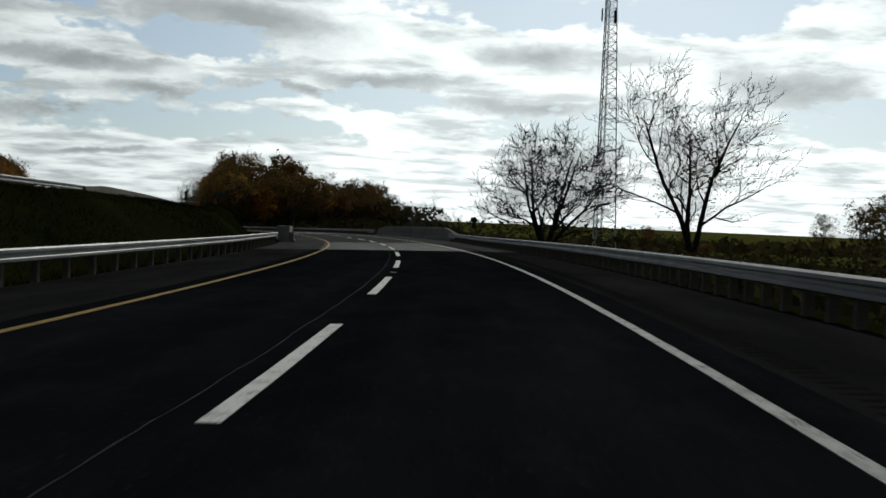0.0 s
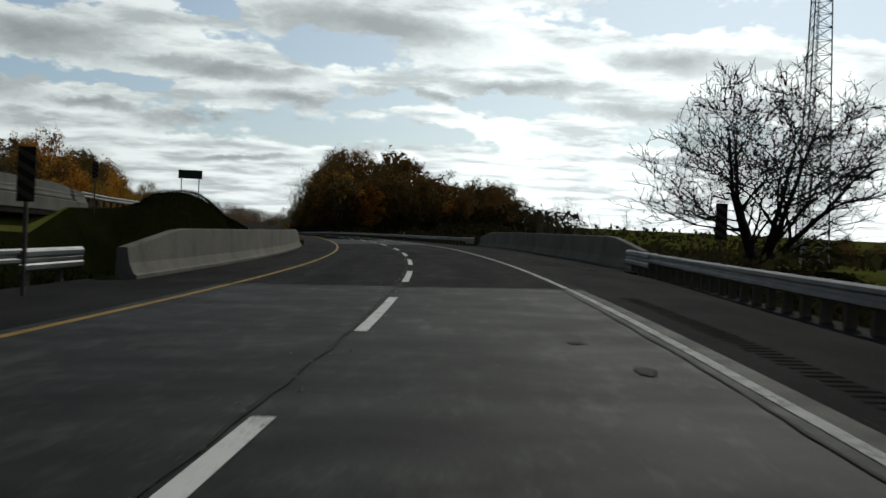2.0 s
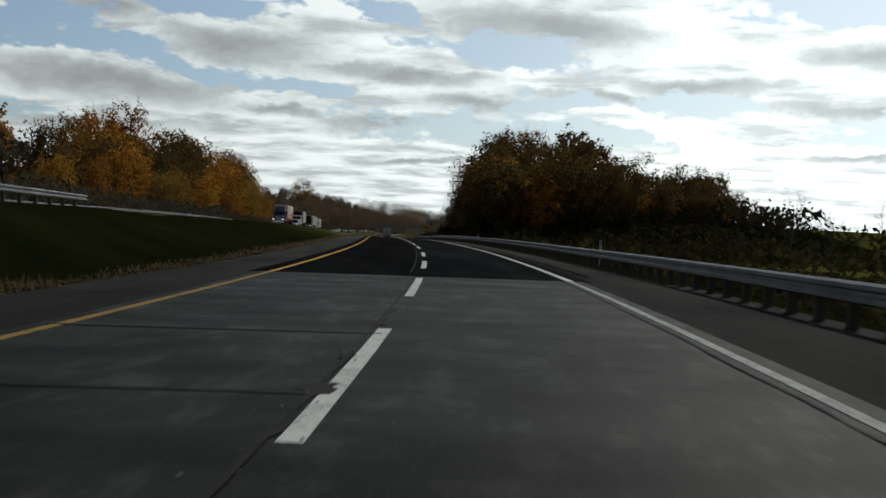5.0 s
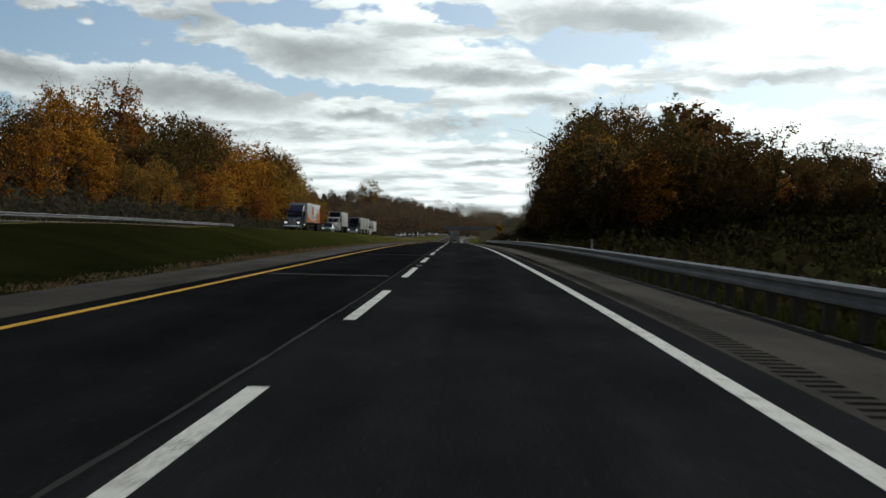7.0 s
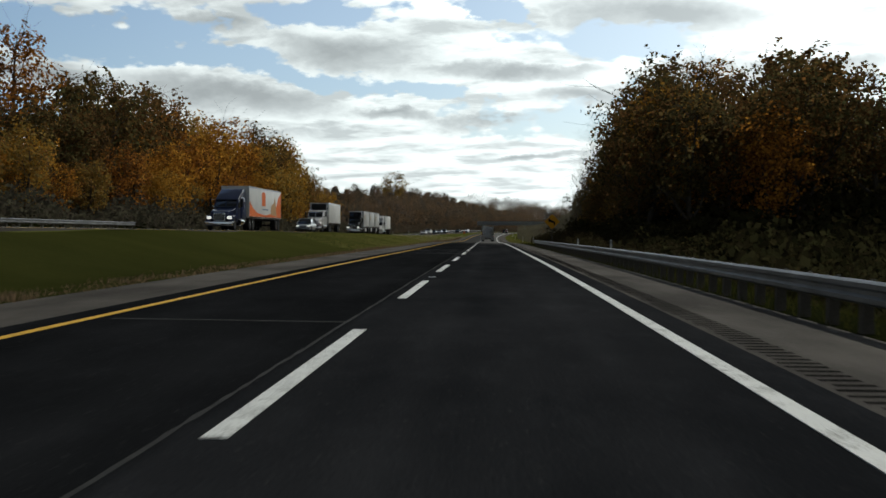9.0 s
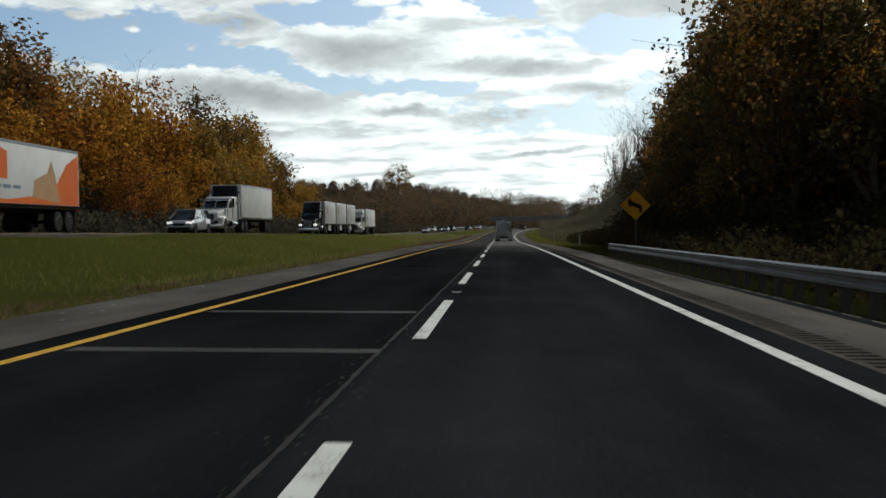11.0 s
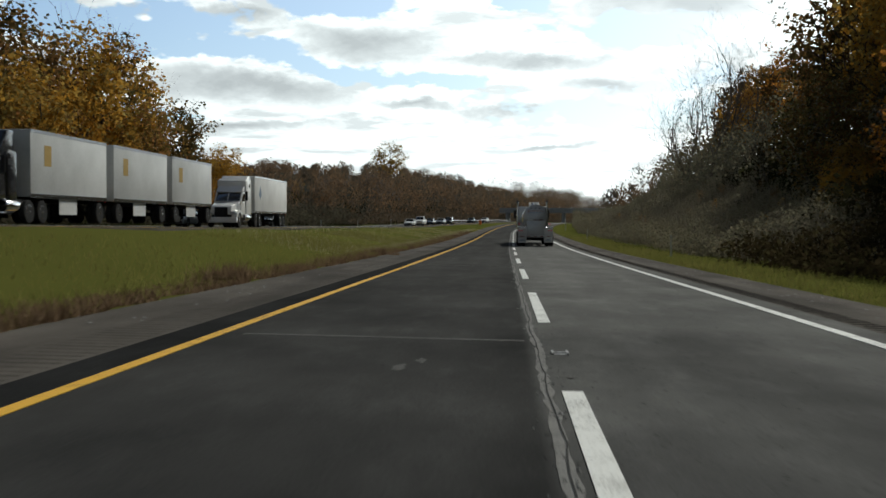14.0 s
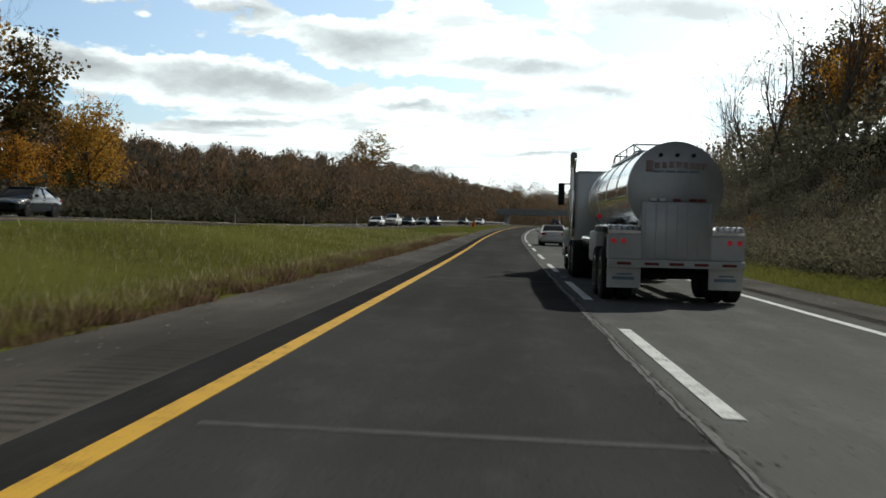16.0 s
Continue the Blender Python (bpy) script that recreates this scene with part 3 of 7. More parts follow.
def land(s, u):
    """Height of the ground above the road's plane."""
    s, u = np.broadcast_arrays(np.asarray(s, float), np.asarray(u, float))
    H = opposite_height(s)
    early = 1 - ss(s, 140, 200)
    left = -0.02 - 0.22 * ss(u, 6.8, 9.0) + (H - 0.05 + 0.22) * ss(u, 8.5, 15.8 - 2.5 * early)
    left = left + ss(s, 190, 320) * 10.5 * ss(u, 38, 85) + 15 * ss(s, 600, 950) * ss(u, 50, 150) * (1 - 0.5 * ss(s, 900, 1400))
    right = -0.04 - (1.6 - 1.5 * ss(s, 330, 385)) * ss(-u, 6.7, 13.0)
    right = right + 14 * ss(s, 350, 440) * ss(-u, 12, 46) * (1 - 0.35 * ss(-u, 52, 115)) * (1 - 0.55 * ss(s, 640, 800))
    right = right - 5.0 * ss(s, 88, 94) * (1 - ss(s, 128, 134)) * ss(-u, 8.0, 11)
    slant = s + 2.0 * np.clip(u - 9, 0, 8)
    left = left - 4.0 * ss(slant, 84, 90) * (1 - ss(slant, 119, 125)) * ss(u, 6.9, 9) * (1 - ss(u, 16.2, 17.6))
    left = left + 1.3 * ss(s, 112, 121) * (1 - ss(s, 121, 137)) * ss(u, 9, 12.8) * (1 - ss(u, 14.5, 17.2))
    far = 14 * ss(np.hypot(s - 300, u), 900, 2600)
    under = np.where(np.abs(u) < 5.9, -0.25, 0.0)
    bridge = np.where((np.abs(u) < 7.9) & (s > 80) & (s < 132), -0.6, 0.0)
    return np.where(u > 0, left, right) + under + bridge + far


def link_mesh(name, verts, faces, material, parent=None, smooth=False, net=None):
    me = bpy.data.meshes.new(name)
    me.from_pydata([tuple(map(float, v)) for v in verts], [], faces)
    if net is not None:
        layer = me.uv_layers.new(name="net")
        idx = np.zeros(len(me.loops), dtype=np.int32)
        me.loops.foreach_get("vertex_index", idx)
        layer.uv.foreach_set("vector", np.asarray(net, dtype=np.float32)[idx].ravel())
    me.materials.append(material)
    if smooth:
        me.shade_smooth()
    ob = new(name, me)
    ob.parent = parent
    return ob


def sheet(name, ss_, us, height, material, smooth=True):
    """A surface over a net of stations and offsets; height(s, u) above the road's plane."""
    S, U = np.meshgrid(ss_, us, indexing="ij")
    P = place(S, U, height(S, U)).reshape(-1, 3)
    n, m = len(ss_), len(us)
    faces = [(i * m + j, (i + 1) * m + j, (i + 1) * m + j + 1, i * m + j + 1) for i in range(n - 1) for j in range(m - 1)]
    return link_mesh(name, P, faces, material, smooth=smooth)


def strip(name, s0, s1, u0, u1, z, material, step=4.0, depth=0.15, parent=None):
    """A slab that follows the road from s0 to s1 between the offsets u0 < u1, its top at z."""
    n = max(2, int(abs(s1 - s0) / step) + 1)
    ss_ = np.linspace(s0, s1, n)
    v, f, net = [], [], []
    for s in ss_:
        a, b = place(s, u0, z), place(s, u1, z)
        v += [a, b, b - (0, 0, depth), a - (0, 0, depth)]
        net += [(u0, s), (u1, s), (u1, s), (u0, s)]
    for i in range(n - 1):
        o = 4 * i
        f += [(o, o + 4, o + 5, o + 1), (o + 1, o + 5, o + 6, o + 2), (o + 3, o + 7, o + 4, o), (o + 2, o + 6, o + 7, o + 3)]
    o = 4 * (n - 1)
    f += [(0, 1, 2, 3), (o + 3, o + 2, o + 1, o)]
    return link_mesh(name, v, f, material, parent, net=net)


def sweep(name, s0, s1, profile, material, u_at=None, z_at=None, step=3.0, parent=None, side=1, closed=True):
    """A profile of (u, z) points carried along the road; u_at and z_at shift it on the way."""
    n = max(2, int(abs(s1 - s0) / step) + 1)
    v, f, k = [], [], len(profile)
    for s in np.linspace(s0, s1, n):
        du = u_at(s) if u_at else 0.0
        dz = z_at(s) if z_at else 0.0
        v += [place(s, side * pu + du, pz + dz) for pu, pz in profile]
    for i in range(n - 1):
        for j in range(k if closed else k - 1):
            a, b = i * k + j, i * k + (j + 1) % k
            f.append((a, b, b + k, a + k) if side < 0 else (a, a + k, b + k, b))
    if closed:
        f += [tuple(range(k)), tuple(range((n - 1) * k, n * k))]
    return link_mesh(name, v, f, material, parent)


# ---- ground, one sheet to the horizon ----
S_NET = np.concatenate([[-2500, -1500, -900, -500, -300, -180, -110], np.arange(-60, 720, 6.0), np.arange(720, 1200, 20.0), [1250, 1320, 1400, 1500, 1600, 1800, 2200, 2800, 3800]])
U_NET = np.concatenate([[-3000, -2000, -1300, -900, -600, -400, -300, -220, -160, -120], np.arange(-95, -40, 6.0), np.arange(-40, -14, 3.0), np.arange(-14, -7.5, 1.2), [-7.3, -6.6, -5.95, -5.7, 5.7, 5.95, 6.4], np.arange(7.0, 18.0, 1.0), [20, 23, 26, 29, 31, 33, 36, 40, 45, 51, 58, 66, 75, 85, 100, 120, 145, 175, 210, 260, 320, 380]])
ground = tagged(sheet("ground", S_NET, U_NET, lambda s, u: land(s, u) + 0.10 * np.sin(s * 0.21 + u * 0.4) * (np.abs(u) > 9), M["grass"]),
                "mown autumn grass of the verges and the median", "ground", kind="structure")
# scrub below the road, in woods and on the embankment, coloured dark for shade
ground.data.materials.append(M["shaded_scrub_ground"])
ground.data.materials.append(M["shaded_turf"])
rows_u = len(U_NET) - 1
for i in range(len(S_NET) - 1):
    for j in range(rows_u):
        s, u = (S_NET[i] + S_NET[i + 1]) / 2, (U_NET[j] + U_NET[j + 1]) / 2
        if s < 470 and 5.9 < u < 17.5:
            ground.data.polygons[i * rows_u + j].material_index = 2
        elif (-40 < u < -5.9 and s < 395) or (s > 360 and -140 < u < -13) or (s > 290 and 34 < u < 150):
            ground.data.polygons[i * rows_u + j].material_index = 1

# ---- carriageways ----
road_1 = tagged(strip("road_1", -60, 53.2, -4.2, 4.2, 0.0, M["dimmed_fresh_asphalt"]), "fresh black asphalt carriageway before the bridge", "road", kind="structure")
road_2 = tagged(strip("road_2", 53.2, 163.0, -3.95, 3.95, 0.0, M["concrete"], depth=0.4), "stained grey concrete carriageway over the bridge", "road", kind="structure")
road_3 = tagged(strip("road_3", 163.0, 1300, -4.2, 4.2, 0.0, M["new_asphalt"]), "dark asphalt carriageway beyond the bridge, paler further on", "road", kind="structure")
tagged(strip("bridge_deck", 77.6, 136.0, -3.92, 3.92, 0.004, M["deck"], depth=0.02), "dark worn overlay on the bridge deck", "road", kind="structure")
for i, (s0, s1, a, b, material, label) in enumerate((
        (-60, 53.2, 4.2, 7.2, "early_shoulder", "grey weathered asphalt shoulder"), (53.2, 78.0, 3.95, 7.2, "shoulder", "grey weathered asphalt shoulder"),
        (-60, 53.2, -6.4, -4.2, "early_shoulder", "grey weathered asphalt shoulder"), (53.2, 88.0, -6.9, -3.95, "shoulder", "grey weathered asphalt shoulder"),
        (78.0, 127.0, 3.95, 6.25, "deck", "dark asphalt shoulder on the bridge"), (88.0, 136.0, -7.5, -3.95, "deck", "dark asphalt shoulder on the bridge"),
        (127.0, 163.0, 3.95, 6.1, "shoulder", "brownish asphalt shoulder beside the median"), (136.0, 163.0, -6.5, -3.95, "shoulder", "brownish asphalt shoulder after the bridge"),
        (163.0, 1300, 4.2, 5.95, "shoulder", "brownish weathered asphalt shoulder beside the median"), (163.0, 1300, -6.05, -4.2, "shoulder", "brownish weathered asphalt shoulder with a rumble strip"))):
    tagged(strip("shoulder_%d" % (i + 1), s0, s1, a, b, -0.006, M[material], depth=0.5 if material == "deck" else 0.15), label, "shoulder", kind="structure")
opp = lambda s: float(opposite_height(s))


def raised_strip(name, s0, s1, u0, u1, dz, material, depth=0.15):
    n = int((s1 - s0) / 6) + 1
    v, f, net = [], [], []
    for s in np.linspace(s0, s1, n):
        h = opp(s) + dz
        a, b = place(s, u0, h), place(s, u1, h)
        net += [(u0 - 23.6, s), (u1 - 23.6, s), (u1 - 23.6, s), (u0 - 23.6, s)]
        v += [a, b, b - (0, 0, depth), a - (0, 0, depth)]
    for i in range(n - 1):
        o = 4 * i
        f += [(o, o + 4, o + 5, o + 1), (o + 1, o + 5, o + 6, o + 2), (o + 3, o + 7, o + 4, o)]
    return link_mesh(name, v, f, material, net=net)


tagged(raised_strip("road_4", -60, 1250, 19.6, 27.6, 0.02, M["asphalt"]), "asphalt carriageway of the opposite direction", "road", kind="structure")
tagged(raised_strip("shoulder_11", -60, 1250, 17.6, 19.6, 0.015, M["shoulder"]), "weathered inner shoulder of the opposite road", "shoulder", kind="structure")
tagged(raised_strip("shoulder_12", -60, 1250, 27.6, 30.6, 0.015, M["shoulder"]), "weathered outer shoulder of the opposite road", "shoulder", kind="structure")

# ---- lane lines ----
tagged(strip("edge_line_1", -60, 163, 3.59, 3.73, 0.008, M["dimmed_worn_yellow"], depth=0.006), "worn narrow yellow edge line over the bridge, dulled for shade", "road line", kind="structure")
tagged(strip("edge_line_5", 163, 425, 3.60, 3.725, 0.008, M["yellow_line"], depth=0.006), "worn narrow yellow edge line beside the median", "road line", kind="structure")
tagged(strip("edge_line_6", 425, 1290, 3.58, 3.75, 0.008, M["yellow_line"], depth=0.006), "worn yellow edge line beside the median", "road line", kind="structure")
tagged(strip("edge_line_7", -60, 163, -3.715, -3.585, 0.008, M["worn_white"], depth=0.006), "narrow worn white edge line over the bridge", "road line", kind="structure")
tagged(strip("edge_line_2", 163, 1290, -3.76, -3.58, 0.008, M["white_line"], depth=0.006), "white edge line beside the outer shoulder", "road line", kind="structure")
tagged(raised_strip("edge_line_3", -60, 1240, 19.95, 20.1, 0.028, M["yellow_line"], depth=0.006), "yellow edge line of the opposite road", "road line", kind="structure")
tagged(raised_strip("edge_line_4", -60, 1240, 27.2, 27.35, 0.028, M["white_line"], depth=0.006), "white edge line of the opposite road", "road line", kind="structure")
STEP = 12.192
dashes = [6.61 + STEP * k for k in range(-3, 10)] + [9.757 + STEP * k for k in range(10, 15)] + [208.128 + STEP * k for k in range(-1, 8)] + [307.065 + STEP * k for k in range(0, 50)]
for s in dashes:
    road = road_1 if s < 50 else road_2 if s < 160 else road_3
    strip("lane_dash", s - 0.35, s + 6.1, -0.08, 0.08, 0.009, M["white_line"], step=2.1, depth=0.006, parent=road)
for s in np.arange(-50, 900, STEP):
    v = [place(s + a, b, opp(s) + 0.03) for a, b in ((0, 23.55), (3.1, 23.55), (3.1, 23.7), (0, 23.7))]
    link_mesh("lane_dash", v, [(0, 3, 2, 1)], M["white_line"], bpy.data.objects["road_4"])

# ---- small building blocks ----
def box_bm(x0, x1, y0, y1, z0, z1, bevel=0.0, seg=1):
    bm = bmesh.new()
    bmesh.ops.create_cube(bm, size=1.0, matrix=Matrix.Translation(((x0 + x1) / 2, (y0 + y1) / 2, (z0 + z1) / 2)) @ Matrix.Diagonal((x1 - x0, y1 - y0, z1 - z0, 1)))
    if bevel:
        bmesh.ops.bevel(bm, geom=bm.edges[:], offset=bevel, segments=seg, profile=0.5, affect="EDGES")
    return bm


def prism_bm(profile, x0, x1, bevel=0.0, seg=2):
    """A side view of (y, z) points drawn out from x0 to x1."""
    bm = bmesh.new()
    a = [bm.verts.new((x0, y, z)) for y, z in profile]
    b = [bm.verts.new((x1, y, z)) for y, z in profile]
    n = len(profile)
    bm.faces.new(a), bm.faces.new(b[::-1])
    for i in range(n):
        bm.faces.new((a[i], b[i], b[(i + 1) % n], a[(i + 1) % n]))
    bmesh.ops.recalc_face_normals(bm, faces=bm.faces[:])
    if bevel:
        bmesh.ops.bevel(bm, geom=bm.edges[:], offset=bevel, segments=seg, profile=0.5, affect="EDGES")
    return bm


def tube_bm(a, b, r, r2=None, n=12, cap=True):
    bm = bmesh.new()
    a, b = Vector(a), Vector(b)
    d = b - a
    m = Matrix.Translation((a + b) / 2) @ d.to_track_quat("Z", "Y").to_matrix().to_4x4()
    bmesh.ops.create_cone(bm, cap_ends=cap, segments=n, radius1=r, radius2=r if r2 is None else r2, depth=d.length, matrix=m)
    return bm


def join_bm(*many):
    out = bmesh.new()
    for b in many:
        me = bpy.data.meshes.new("tmp")
        b.to_mesh(me)
        b.free()
        out.from_mesh(me)
        bpy.data.meshes.remove(me)
    return out


def part(name, bm, material, parent=None, label="", smooth=True):
    me = bpy.data.meshes.new(name)
    bm.to_mesh(me)
    bm.free()
    me.materials.append(material)
    if smooth:
        me.shade_smooth()
        me.set_sharp_from_angle(angle=radians(35))
    ob = new(name, me)
    ob.parent = parent
    if label:
        ob["label"] = label
    return ob


def same(name, ob, m, parent):
    """One more piece on the mesh of ob."""
    o = new(name, ob.data)
    o.parent = parent
    o.matrix_basis = m
    return o


def thing(name, m, label, category, group=""):
    return_ob = new(name)
    return_ob.matrix_basis = m
    return tagged(return_ob, label, category, group)


# ---- road surface details ----
for s in (220.4, 243.0, 309.2, 317.7, 322.7):
    strip("joint_patch", s - 0.17, s + 0.17, 0.25 + random.random() * 0.2, 3.5, 0.005, M["worn_patch"], depth=0.02, parent=road_3)
for s in (196.0, 264.0, 341.0, 384.8):
    strip("joint_patch", s - 0.05, s + 0.05, 0.3, 3.4, 0.004, M["grey_seam"], depth=0.02, parent=road_3)
for s in (402.0, 425.2, 438.4, 452.0, 471.0):
    strip("joint_patch", s - 0.06, s + 0.06, 0.3, 3.4, 0.004, M["dim_seam"], depth=0.02, parent=road_3)
for s, a, b in ((53.2, -4.2, 4.0), (108.5, -2.9, 3.2), (149.4, 0.0, 3.8), (145.2, 0.0, 3.3)):
    strip("joint_seal", s - 0.05, s + 0.05, a, b, 0.0095, M["joint"], depth=0.02, parent=road_2)


def ragged(name, s0, s1, u0, spread, width, material, z, parent, step=0.45, seed=1, u_at=None):
    """A seam that wanders and breaks along the road."""
    rng = random.Random(seed)
    v, f, u, net = [], [], u0, []
    s = s0
    while s < s1:
        u = u0 + spread * 2.0 * noise.noise(Vector((s * 0.45, seed, 0))) + spread * 0.9 * noise.noise(Vector((s * 2.3, seed, 5)))
        drift = u_at(s) if u_at else 0.0
        u = u0 + max(-spread, min(spread, u - u0))
        w = width * max(0.2, 0.72 + 0.35 * noise.noise(Vector((s * 0.8, seed, 9))) + 0.5 * noise.noise(Vector((s * 3.1, seed, 3))) + 0.3 * noise.noise(Vector((s * 9.0, seed, 7))))
        v += [place(s, u + drift - w, z), place(s, u + drift + w, z)]
        net += [(u - w, s), (u + w, s)]
        s += step * rng.uniform(0.7, 1.3)
    for i in range(len(v) // 2 - 1):
        f.append((2 * i, 2 * i + 2, 2 * i + 3, 2 * i + 1))
    return link_mesh(name, v, f, material, parent, net=net)


seam_line = lambda s: float(np.interp(s, [330, 386, 400, 455, 600], [0.30, 0.18, 0.18, 0.31, 0.34]))
tagged(ragged("seam_1", 386, 600, 0.0, 0.022, 0.060, M["seam"], 0.0045, None, 0.08, 2, seam_line), "worn grey joint between the lanes", "road seam", kind="structure")
tagged(ragged("seam_2", 390, 560, 0.0, 0.03, 0.009, M["joint"], 0.0085, None, 0.35, 3, seam_line), "crumbling pale crack along the lane joint", "road seam", kind="structure")
tagged(ragged("seam_7", 330, 388, 0.0, 0.012, 0.028, M["grey_seam"], 0.0045, None, 0.2, 7, seam_line), "grey paving joint between the lanes", "road seam", kind="structure")
tagged(ragged("seam_3", 56, 163, 0.14, 0.035, 0.026, M["joint"], 0.0125, None, 0.5, 4), "tarred crack along the lane line", "road seam", kind="structure")
tagged(ragged("seam_4", 165, 330, 0.30, 0.012, 0.028, M["grey_seam"], 0.0045, None, 0.3, 5), "grey paving joint between the lanes", "road seam", kind="structure")
tagged(ragged("seam_5", -20, 53, 0.35, 0.02, 0.010, M["seam_dark"], 0.0045, None, 0.3, 6), "grey paving joint between the lanes", "road seam", kind="structure")
tagged(ragged("seam_6", 60, 163, -3.45, 0.02, 0.02, M["joint"], 0.0125, None, 0.5, 8), "tarred crack beside the edge line", "road seam", kind="structure")

def skew_joint(name, s0, u0, s1, u1, width, material, parent, seed):
    """A ragged joint that crosses the lanes at a slant."""
    v, f, n = [], [], 46
    for i in range(n + 1):
        k = i / n
        s, u = s0 + (s1 - s0) * k + 0.05 * noise.noise(Vector((i * 0.35, seed, 2))), u0 + (u1 - u0) * k
        w = width * max(0.12, 0.6 + 0.9 * noise.noise(Vector((i * 0.28, seed, 6))) + 0.4 * noise.noise(Vector((i * 0.9, seed, 1))))
        v += [place(s - w, u, 0.0105), place(s + w, u, 0.0105)]
    for i in range(n):
        f.append((2 * i, 2 * i + 1, 2 * i + 3, 2 * i + 2))
    return link_mesh(name, v, f, material, parent)


skew_joint("joint_seal", 87.1, 0.2, 89.9, -3.4, 0.045, M["joint"], road_2, 3)
for ds, w, seed in ((0.0, 0.09, 4), (-0.42, 0.05, 5), (0.30, 0.035, 6)):
    skew_joint("joint_seal", 77.5 + ds, 3.9, 77.5 + ds, -3.9, w, M["joint"], road_2, seed)
for ds, seed in ((0.0, 7), (0.2, 8)):
    skew_joint("joint_seal", 135.6 + ds, 3.9, 136.1 + ds, -3.9, 0.04, M["joint"], road_2, seed)
skew_joint("joint_patch", 77.0, 2.2, 77.05, -3.6, 0.03, M["patch"], road_2, 9)


def blotch(name, s, u, a, b, material, parent, seed, z=0.0115):
    """A ragged patch, a metres half along the road and b across."""
    v = []
    for i in range(18):
        t = 2 * math.pi * i / 18
        r = 0.75 + 0.65 * noise.noise(Vector((1.6 * math.cos(t), 1.6 * math.sin(t), seed * 3.7)))
        v.append(place(s + a * r * math.cos(t), u + b * r * math.sin(t), z))
    return link_mesh(name, v, [tuple(range(17, -1, -1))], material, parent)


# spalls along the lane joint on the bridge approach, and scuffs in the lanes further on
for k, (s, u, a, b) in enumerate(((145.45, 0.12, 0.45, 0.16), (148.6, 0.14, 0.35, 0.06), (150.9, 0.13, 0.6, 0.12), (144.0, 0.12, 0.5, 0.05), (152.6, 0.12, 0.5, 0.07), (147.3, 0.16, 0.3, 0.05), (139.0, 0.15, 0.4, 0.04), (78.3, 0.1, 0.3, 0.05), (62.0, 0.16, 0.5, 0.03), (64.2, -2.9, 0.35, 0.12), (66.5, -2.5, 0.2, 0.14))):
    blotch("spall", s, u, a, b, M["joint"], road_2, k)
for k, (s, u, a, b) in enumerate(((399.6, 1.42, 0.22, 0.09), (400.1, 1.27, 0.2, 0.07), (399.3, -0.05, 0.12, 0.06), (380.8, -2.9, 0.3, 0.10), (446.0, -1.6, 0.12, 0.05), (431.0, 2.4, 0.10, 0.05), (437.2, 1.8, 0.09, 0.04))):
    blotch("scuff", s, u, a, b, M["dim_seam"] if s > 390 else M["seam_flake"], road_3, 20 + k, 0.005)

# loose pale stones broken out of the joint, and grit on the shoulders
rng_g = np.random.default_rng(12)
v, f = [], []
for s, u, k in [(a, seam_line(a) + b, c) for a, b, c in zip(rng_g.uniform(390, 520, 500), rng_g.normal(0, 0.06, 500), rng_g.uniform(0.008, 0.022, 500))] + \
        [(a, b, c) for a, b, c in zip(rng_g.uniform(300, 500, 700), np.where(rng_g.uniform(0, 1, 700) < 0.5, rng_g.uniform(4.9, 5.9, 700), rng_g.uniform(-6.0, -4.9, 700)), rng_g.uniform(0.01, 0.035, 700))] + \
        [(a, b, c) for a, b, c in zip(rng_g.uniform(55, 160, 300), rng_g.normal(0.1, 0.12, 300), rng_g.uniform(0.01, 0.03, 300))]:
    o = len(v)
    t = rng_g.uniform(0, 6.28)
    for i in range(4):
        v.append(place(s + k * 1.3 * math.cos(t + 1.57 * i), u + k * math.sin(t + 1.57 * i), 0.006))
    v.append(place(s, u, 0.010 + k * 0.5))
    f += [(o + i, o + (i + 1) % 4, o + 4) for i in range(4)]
tagged(link_mesh("loose_stones", v, f, M["patch"]), "pale loose stones and grit on the paving", "grit", kind="stuff")

v, f = [], []
for s, du, k in zip(rng_g.uniform(300, 470, 2600), rng_g.normal(0, 0.085, 2600), rng_g.uniform(0.004, 0.019, 2600)):
    o, u, turn = len(v), seam_line(s) + du - 0.02, rng_g.uniform(0, 6.28)
    for i in range(5):
        r = k * rng_g.uniform(0.5, 1.2)
        v.append(place(s + 2.2 * r * math.cos(turn + 1.257 * i), u + r * math.sin(turn + 1.257 * i), 0.0065))
    f.append(tuple(range(o + 4, o - 1, -1)))
tagged(link_mesh("paving_flakes", v, f, M["seam_flake"]), "pale flakes worn out of the paving along the lane joint", "grit", kind="stuff")

# rumble strips: shoulder grooves drawn as flat dark bars, their inner shade as colour
for name, s0, s1, u0, u1 in (("rumble_strip_1", -10, 75, -4.68, -4.3), ("rumble_strip_2", 165, 520, -4.68, -4.25), ("rumble_strip_3", 360, 520, 4.25, 5.02)):
    v, f, net = [], [], []
    for s in np.arange(s0, s1, 0.28 if u0 < 0 else 0.25):
        o = len(v)
        a0, a1, w = u0 + rng_g.uniform(0, 0.04), u1 - rng_g.uniform(0, 0.09), rng_g.uniform(0.04, 0.07) + (0.07 if u0 < 0 else 0.0)
        net += [(a0, s), (a0, s + w), (a1, s + w * 0.8), (a1, s)]
        v += [place(s, a0, -0.003), place(s + w, a0, -0.003), place(s + w * 0.8, a1, -0.003), place(s, a1, -0.003)]
        f.append((o, o + 1, o + 2, o + 3))
    tagged(link_mesh(name, v, f, M["groove" if u0 > 0 else "groove_shade"], net=net), "row of milled rumble grooves in the shoulder", "rumble strip", kind="structure")

